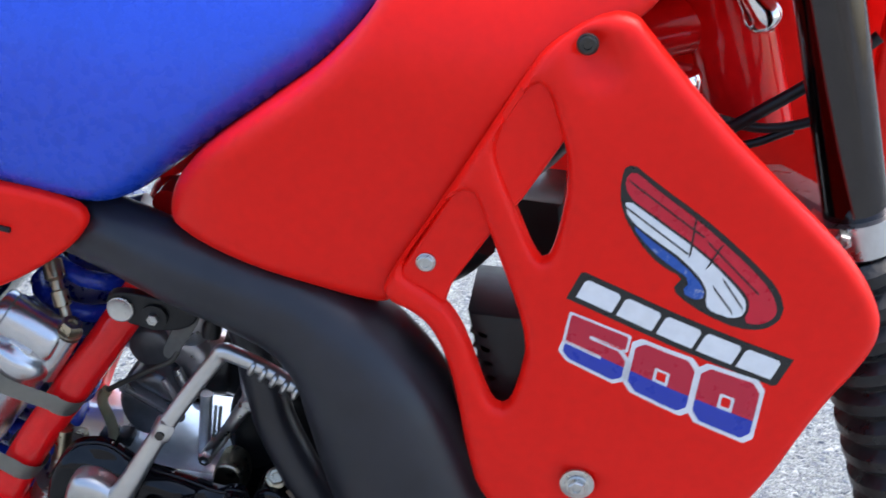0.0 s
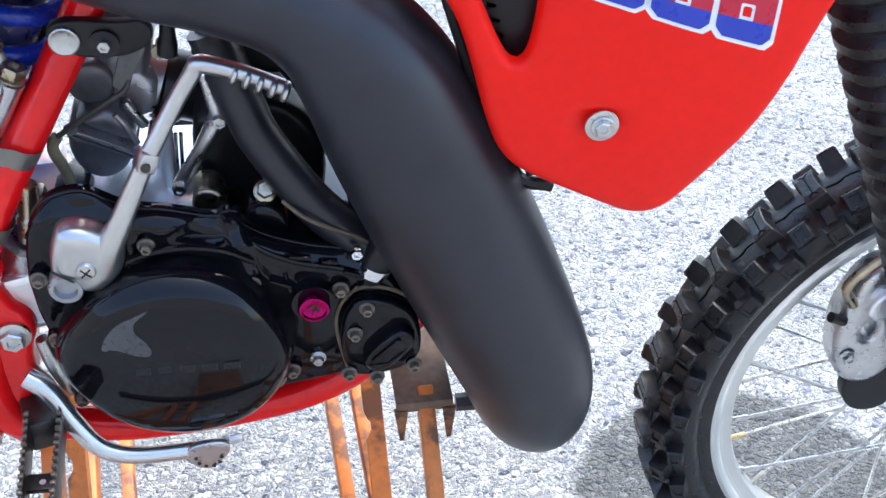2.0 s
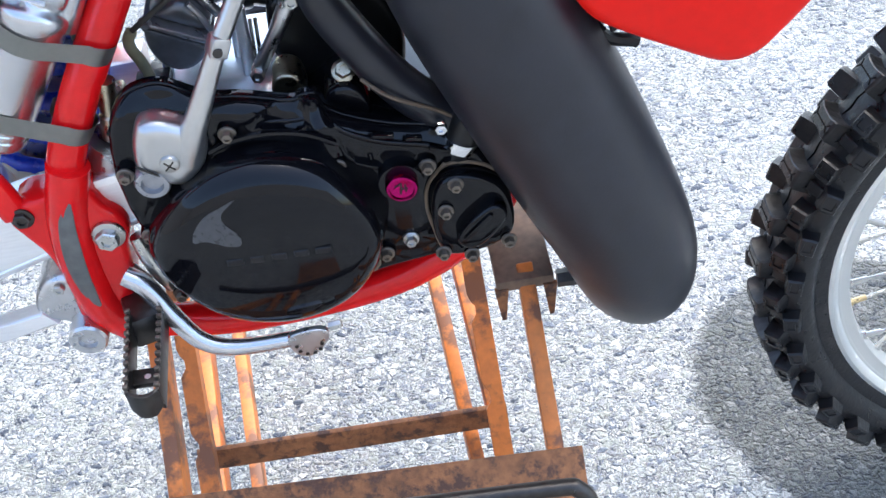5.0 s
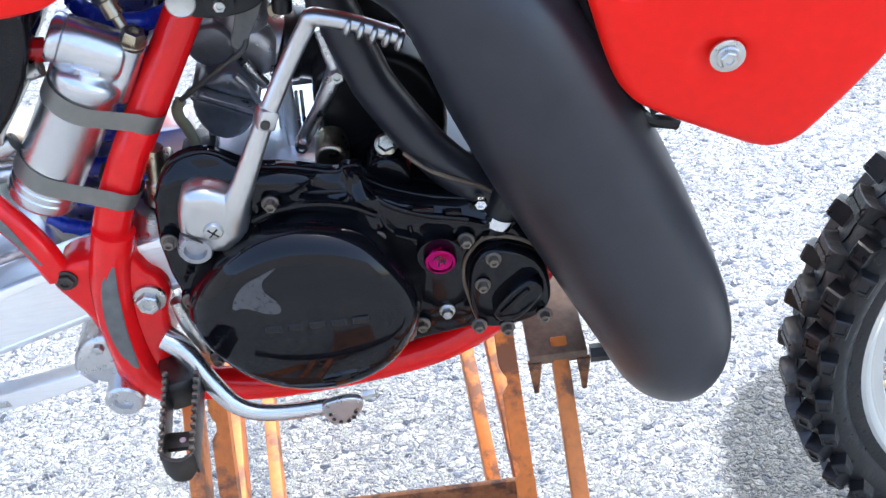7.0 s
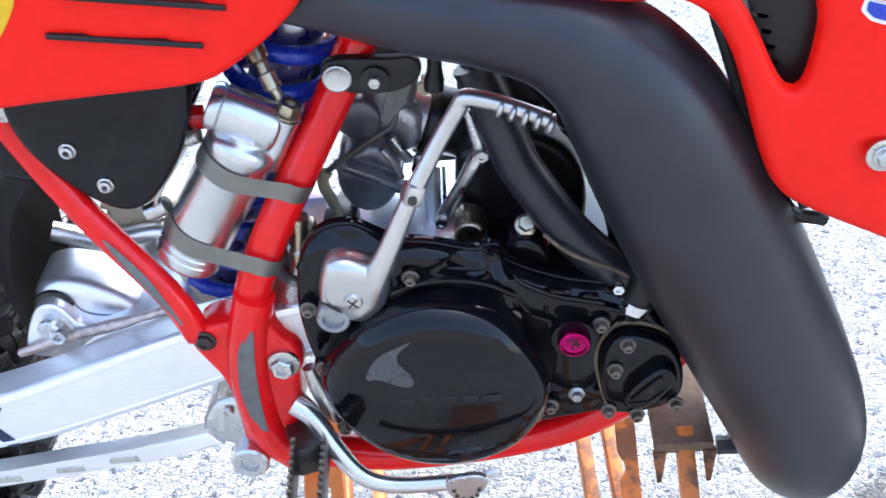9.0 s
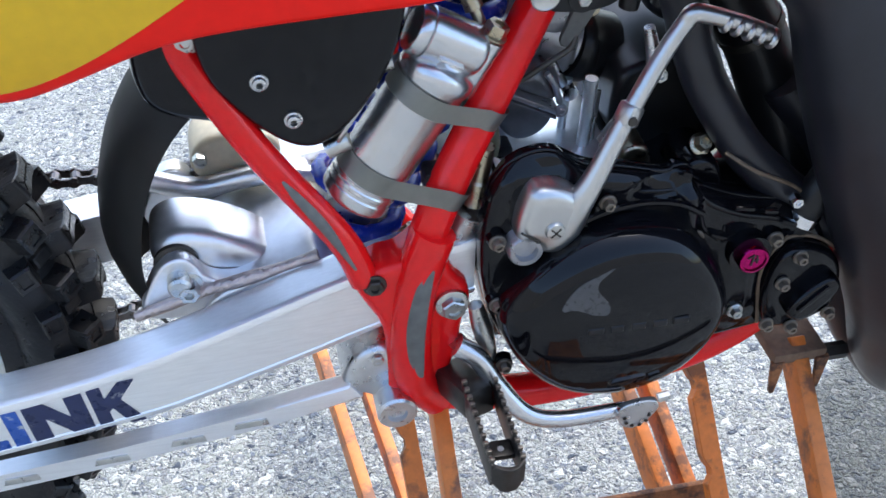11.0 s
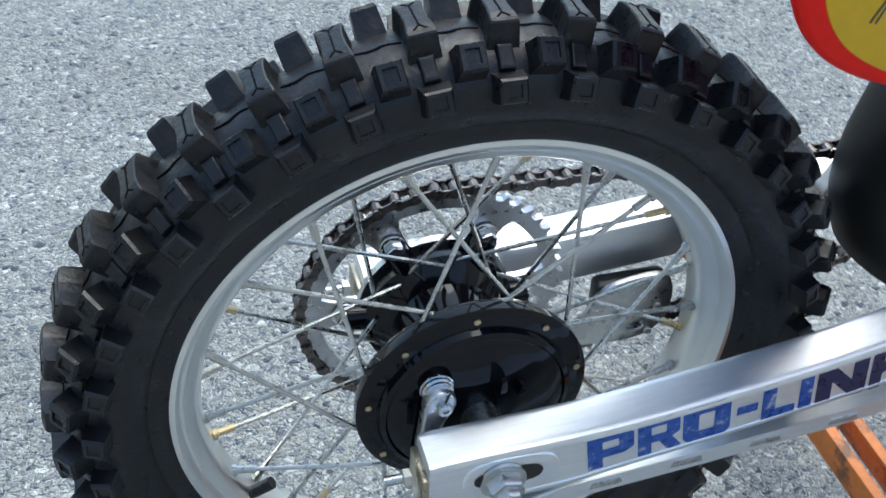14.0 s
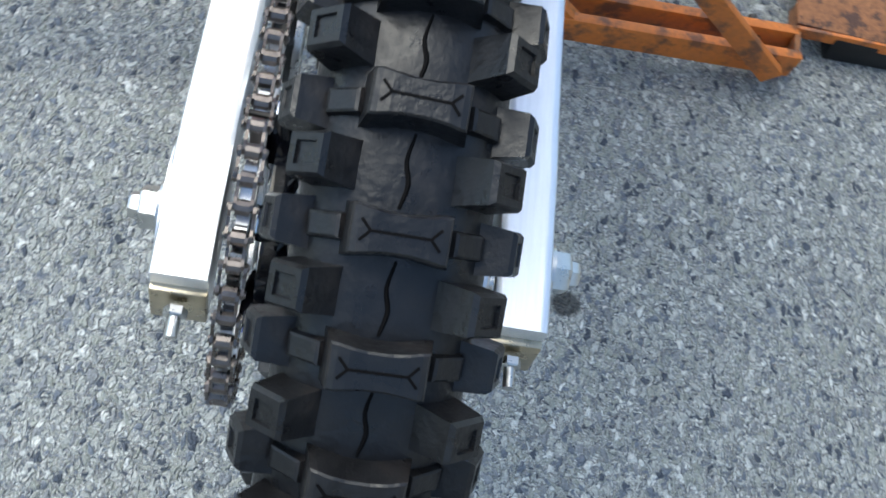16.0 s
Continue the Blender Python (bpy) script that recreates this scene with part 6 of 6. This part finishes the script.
def side_steps(x, z):
    y = np.zeros_like(x)
    for x0, z0, x1, z1 in ((0.478, 0.902, 0.582, 0.886), (0.497, 0.928, 0.602, 0.911)):
        t = (x - x0) / (x1 - x0)
        zz = z - (z0 + (z1 - z0) * t)
        y += 0.004 * np.clip(1 + zz / 0.02, 0, 1) * (zz < 0) * np.clip(np.minimum(t, 1 - t) * 12 + 0.5, 0, 1) * (zz > -0.02)
    return y


side = part("side_panel", panel([(0.135, 1.0), (0.144, 0.912), (0.157, 0.880), (0.178, 0.854), (0.214, 0.833), (0.25, 0.819), (0.284, 0.810), (0.312, 0.810), (0.345, 0.823), (0.39, 0.842), (0.43, 0.849), (0.5, 0.853), (0.57, 0.856), (0.59, 0.864), (0.622, 0.885), (0.645, 0.905), (0.655, 0.925), (0.64, 0.938), (0.56, 0.947), (0.4, 0.97), (0.25, 1.0)], y=side_y, thick=0.004, r=0.006, step=0.006, grid=0.008, bump=side_steps), RED, bike, "matt red plastic side panel")
part("number_board", panel([(0.16, 1.0), (0.163, 0.91), (0.172, 0.885), (0.19, 0.862), (0.222, 0.842), (0.255, 0.829), (0.286, 0.821), (0.31, 0.821), (0.345, 0.834), (0.395, 0.862), (0.44, 0.892), (0.465, 0.92), (0.475, 0.95), (0.45, 0.965), (0.3, 0.99)], y=lambda x, z: side_y(x, z) - 0.0012, thick=0.001, r=0.001, step=0.006, grid=0.015), YELLOW, side, "faded yellow number background")
for (x0, z0), (x1, z1), w in (((0.201, 0.880), (0.219, 0.918), 0.0008), ((0.205, 0.879), (0.213, 0.900), 0.0006), ((0.254, 0.8775), (0.262, 0.8755), 0.0012), ((0.248, 0.8815), (0.252, 0.8795), 0.0011), ((0.288, 0.866), (0.2885, 0.884), 0.0005)):
    part("scratch", beam((x0, -0.1236, z0), (x1, -0.1236, z1), 0.0006, 2 * w, 0.0002, up=(0, 0, 1)), RED if w > 0.001 else GASKET, side, "scratch in the yellow film")
# black strips laid on the panel to paint the shade in its slots
for x0, z0, x1, z1 in ((0.480, 0.9015, 0.580, 0.8865), (0.499, 0.9275, 0.60, 0.9115)):
    part("vent_slot_shade", slab([(x0, z0 - 0.0018), (x1, z1 - 0.0018), (x1, z1 + 0.0018), (x0, z0 + 0.0018)], -0.1245, -0.118, 0.0005, 1), BLACK_PLASTIC, side)

# airbox and mud flap
air = part("airbox", panel([(0.375, 0.84), (0.55, 0.86), (0.55, 0.825), (0.535, 0.79), (0.50, 0.746), (0.46, 0.742), (0.43, 0.755), (0.385, 0.765), (0.372, 0.79)], y=-0.078, back=0.08, r=0.012, step=0.006), BLACK_GLOSS, bike, "glossy black plastic airbox")
part("airbox_cover", panel([(0.412, 0.848), (0.552, 0.852), (0.550, 0.822), (0.537, 0.79), (0.525, 0.77), (0.507, 0.748), (0.488, 0.737), (0.468, 0.742), (0.442, 0.766), (0.418, 0.80)], y=-0.089, thick=0.012, r=0.006, step=0.005, grid=0.012), BLACK_GLOSS, air)
for p in ((0.4535, 0.7955), (0.4735, 0.7645)):
    scr = part("screw", lathe([(0.0062, 0.001), (0.0062, -0.0012), (0.0050, -0.0018), (0.0046, -0.0042), (0.0036, -0.0048), (0.0024, -0.0048), (0.0022, -0.0025), (0.0, -0.0025)], 24, (p[0], -0.0895, p[1])), CAST, air)
    part("socket", lathe([(0.0022, 0.0), (0.0022, -0.0002), (0.0, -0.0002)], 6, (p[0], -0.0921, p[1])), DARK_STEEL, scr)
bm = bmesh.new()
curve = spline([(0.41, 0.785), (0.376, 0.768), (0.348, 0.728), (0.331, 0.678), (0.326, 0.632), (0.332, 0.598), (0.342, 0.572)], 6)
rows = []
for i, (x, z) in enumerate(curve):
    row = []
    for k in range(13):
        v = k / 6 - 1
        hw = 0.068 - 0.010 * i / len(curve)
        row.append(bm.verts.new((x + 0.030 * abs(v) ** 2.2, hw * v, z - 0.01 * abs(v) ** 2)))
    rows.append(row)
for a, b in zip(rows, rows[1:]):
    for k in range(12):
        bm.faces.new((a[k], a[k + 1], b[k + 1], b[k]))
bmesh.ops.solidify(bm, geom=bm.faces[:], thickness=0.003)
part("mud_flap", bm, FLAP, bike, "dusty black moulded mud flap")

# ---- front end ----
for s in (1, -1):
    y = -0.105 * s
    leg = part("fork_leg", tube([(1.09, y, 1.19), (1.113, y, 1.124), (1.166, y, 0.965)], 0.0205, 28, straight=True), FORK, bike, "chromed fork tube with black rubber gaiter")
    bm = bmesh.new()
    a0, a1 = Vector((1.160, y, 0.965)), Vector((1.375, y, 0.45))
    ad = (a1 - a0)
    prof = []
    nr = 24
    for k in range(nr):
        h0 = ad.length * k / nr
        prof += [(0.027, h0), (0.034, h0 + ad.length * 0.25 / nr), (0.034, h0 + ad.length * 0.6 / nr), (0.027, h0 + ad.length * 0.95 / nr)]
    part("gaiter", lathe(prof, 24, tuple(a0), ad), RUBBER, leg, "ribbed black rubber gaiter")
    part("lower_leg", tube([(1.372, y, 0.455, 0.026), (1.42, y, 0.345, 0.026), (1.435, y, 0.31, 0.022)], sides=18, straight=True), CAST, leg)
    part("axle_lug", beam((1.415, y, 0.345), (1.475, y, 0.348), 0.04, 0.04, 0.01), CAST, leg)
    part("fork_clamp", tube([(1.156, y, 0.992), (1.1635, y, 0.970)], 0.027, 20, straight=True), CAST, leg)
    part("clamp_arm", beam((1.155, y, 0.98), (1.115, 0.0, 0.965), 0.03, 0.024, 0.006), CAST_DARK, leg)
    bolt((1.145, y - 0.026 * s, 0.984), 0.006, 0.01, STEEL, leg)
    # far leg moved forward to fit the camera's view, where the near leg covers it
    if s < 0:
        leg.matrix_basis = Matrix.Translation((0.085, 0, 0))
cal = part("brake_caliper", panel([(1.280, 0.465), (1.279, 0.50), (1.288, 0.53), (1.30, 0.552), (1.33, 0.56), (1.352, 0.52), (1.352, 0.44), (1.33, 0.412), (1.305, 0.412), (1.288, 0.43)], [[(1.306, 0.468), (1.318, 0.468), (1.318, 0.49), (1.306, 0.49)]], y=-0.058, back=-0.03, r=0.008, step=0.005, grid=0.01), CAST, bike, "cast aluminium front brake caliper")
part("caliper_rib", panel([(1.296, 0.50), (1.305, 0.53), (1.335, 0.54), (1.34, 0.505)], y=-0.066, thick=0.01, r=0.004, step=0.004), ALU, cal)
part("pad_plate", panel([(1.30, 0.405), (1.325, 0.44), (1.37, 0.425), (1.36, 0.37), (1.32, 0.365)], y=-0.052, thick=0.01, r=0.003, step=0.005), BLACK_PLASTIC, cal)
for p in ((1.296, 0.452), (1.336, 0.478), (1.322, 0.548)):
    bolt((p[0], -0.059, p[1]), 0.006, 0.007, STEEL, cal, flange=0.008)
part("bleed_nipple", tube([(1.283, -0.058, 0.497), (1.268, -0.06, 0.505)], 0.005, 10, straight=True), DARK_STEEL, cal)
part("brake_hose", tube([(1.285, -0.062, 0.52), (1.272, -0.066, 0.545), (1.285, -0.07, 0.57), (1.31, -0.075, 0.60), (1.33, -0.078, 0.65)], 0.005, 10), BRONZE, cal, "brass brake hose fitting")
part("front_axle", lathe([(0.012, -0.13), (0.012, 0.13)], 20, (FC[0], 0, FC[1])), STEEL, bike)
part("front_hub", lathe([(0.03, -0.05), (0.052, -0.034), (0.052, -0.026), (0.03, -0.018), (0.028, 0.018), (0.052, 0.026), (0.052, 0.034), (0.03, 0.05)], 40, (FC[0], 0, FC[1])), CAST, bike)
part("steering_head", tube([(1.05, 0, 1.14), (1.10, 0, 1.0)], 0.03, 20, straight=True), RED_PAINT, bike)
# tilted to face downwards, so its shape makes it catch less sky
part("inner_panel", panel([(0.98, 1.2), (1.15, 1.2), (1.2, 1.08), (1.2, 0.93), (1.13, 0.86), (1.05, 0.9), (0.98, 1.02)], y=lambda x, z: 0.03 + 0.10 * (1.2 - z), thick=0.004, r=0.01), RED, bike, "red inner plastic panel")
part("front_plate", panel([(1.17, 1.20), (1.2, 1.2), (1.22, 1.0), (1.2, 0.94), (1.17, 1.0)], y=-0.02, thick=0.01, r=0.003), RED, bike)
rc = part("radiator_cap", lathe([(0.016, 0), (0.016, 0.02), (0.022, 0.022), (0.023, 0.03), (0.021, 0.034), (0.012, 0.037), (0, 0.037)], 32, (1.036, -0.055, 1.020), (-0.15, 0, 1)), CHROME, bike, "chrome radiator filler cap")
part("cap_neck", lathe([(0.02, -0.03), (0.02, 0.012)], 24, (1.036, -0.055, 1.010), (-0.15, 0, 1)), BLACK_PLASTIC, rc)
part("clutch_lever", tube([(1.02, -0.06, 1.16, 0.006), (1.06, -0.055, 1.125, 0.0065), (1.074, -0.052, 1.108, 0.0085), (1.083, -0.05, 1.098, 0.0125), (1.0885, -0.05, 1.0915, 0.0115), (1.092, -0.05, 1.087, 0.005)], sides=20), CHROME, bike, "polished ball-ended lever")
part("cable", tube([(1.04, -0.055, 1.0), (1.07, -0.05, 1.012), (1.10, -0.05, 1.035), (1.13, -0.05, 1.06), (1.16, -0.05, 1.09)], 0.0045, 10), BLACK_PLASTIC, bike)
part("cable", tube([(1.04, -0.05, 1.03), (1.08, -0.045, 1.02), (1.11, -0.045, 1.02), (1.15, -0.045, 1.035)], 0.0035, 10), BLACK_PLASTIC, bike)
part("cable", tube([(1.05, -0.05, 1.0), (1.09, -0.045, 1.005), (1.12, -0.045, 1.02)], 0.003, 10), BLACK_PLASTIC, bike)
part("valve_cap", tube([(-0.18, -0.01, 0.41), (-0.165, -0.013, 0.42), (-0.158, -0.014, 0.425)], 0.0055, 12, straight=True), RUBBER, rear_rim)

# ---- stand ----
stand = holder("bike_stand", (0.75, 0, 0), "rusty orange folding scissor stand under the engine", "stand")
def stand_part(name, bm, mat, label=""):
    bmesh.ops.transform(bm, matrix=Matrix.Translation((-0.75, 0, 0)), verts=bm.verts)
    return part(name, bm, mat, stand, label)
def ratchet(p, q, wide=0.019, thick=0.016):
    """A flat leg from p to q whose lower edge carries three locking notches."""
    n = (q - p).length
    out = [(0, 0)]
    for c in (0.30, 0.45, 0.60):
        out += [(n * c - 0.016, 0), (n * c - 0.008, 0.003), (n * c - 0.004, 0.007), (n * c + 0.004, 0.007), (n * c + 0.012, 0.0)]
    out += [(n, 0), (n, wide), (n * 0.5, wide), (0, wide)]
    bm = slab(out, -thick / 2, thick / 2, 0.0008, 1)
    a = (q - p).normalized()
    u = Vector((1, 0, 0))
    u = (u - a * u.dot(a)).normalized()
    m = Matrix((a, u.cross(a), u)).transposed().to_4x4()
    m.translation = p - u * wide / 2
    bmesh.ops.transform(bm, matrix=m, verts=bm.verts)
    return bm


for x in (0.0, 0.335):
    stand_part("leg", beam((0.575 + x * 0.965, -0.065, 0.465), (0.585 + x * 0.99, -0.52, 0.03), 0.03, 0.014, 0.0015, up=(1, 0, 0)), ORANGE)
    top, foot = Vector((0.556 + x * 0.882, 0.13, 0.43 + x * 0.09)), Vector((0.582 + x * 0.86, -0.27, 0.05))
    stand_part("ratchet_leg", ratchet(top, foot), ORANGE, "orange steel leg with notched edge")
    for o in (0.0, 0.042):
        far, near = ((0.49 + o, 0.5, 0.15), (0.611 + o, -0.553, 0.028)) if x == 0 else ((0.778 + o * 0.7, 0.5, 0.41), (0.872 + o * 0.7, -0.42, 0.028))
        stand_part("scissor_bar", beam(far, near, 0.014, 0.04 if o == 0 else 0.034, 0.0015), ORANGE)
    tip = Vector((0.604 + x * 0.9, -0.505, 0.030))
    stand_part("pivot_pin", tube([tuple(tip), tuple(tip + Vector((0.07, 0.008, 0)))], 0.006, 10, straight=True), DARK_STEEL)
stand_part("pivot_bolt", lathe([(0.0, -0.008), (0.008, -0.007), (0.0115, -0.003), (0.0115, 0.004)], 16, (0.5985, -0.520, 0.030), "x"), DARK_STEEL)
stand_part("foot_plate", box((0.725, -0.640, 0.047), (0.14, 0.17, 0.006), 0.0015, Matrix.Rotation(-0.06, 4, "Z")), RUST, "rusted flat foot plate")
stand_part("foot_lip", beam((0.655, -0.553, 0.040), (0.652, -0.725, 0.040), 0.006, 0.018, 0.0015), ORANGE)
stand_part("foot_web", beam((0.622, -0.552, 0.026), (0.70, -0.557, 0.036), 0.008, 0.03, 0.0015), RUST)
stand_part("foot_pad", box((0.70, -0.660, 0.022), (0.10, 0.11, 0.044), 0.004), BLACK_PLASTIC)
stand_part("brace", beam((0.685, -0.12, 0.025), (0.70, -0.36, 0.025), 0.03, 0.02, 0.002), ORANGE)
stand_part("brace", beam((0.71, -0.15, 0.025), (0.83, -0.17, 0.025), 0.03, 0.02, 0.002), RUST)
stand_part("crossbar", beam((0.555, -0.04, 0.225), (0.872, -0.04, 0.232), 0.006, 0.03, 0.001), RUST, "rusted flat crossbar")
stand_part("plate", beam((0.572, -0.215, 0.352), (0.925, -0.215, 0.346), 0.06, 0.005, 0.001, up=(0, -0.59, 0.81)), RUST, "rusted flat plate")
stand_part("handle", tube([(0.60, -0.27, 0.425), (0.73, -0.27, 0.423), (0.885, -0.27, 0.42), (0.91, -0.272, 0.417), (0.92, -0.28, 0.40), (0.923, -0.30, 0.375)], 0.007, 10), DARK_STEEL, "dark steel lever rod")
stand_part("pad", beam((0.897, -0.09, 0.464), (0.893, 0.06, 0.464), 0.05, 0.012, 0.002), WOOD, "worn rusty top plate")
for x in (0.876, 0.918):
    stand_part("spike", slab([(x - 0.006, 0.462), (x + 0.006, 0.462), (x + 0.002, 0.425), (x - 0.002, 0.425)], -0.092, -0.087, 0.0005), RUST)
stand_part("pivot_bolt", lathe([(0.008, 0), (0.008, 0.02), (0, 0.02)], 6, (0.925, -0.08, 0.456), "x"), DARK_STEEL)
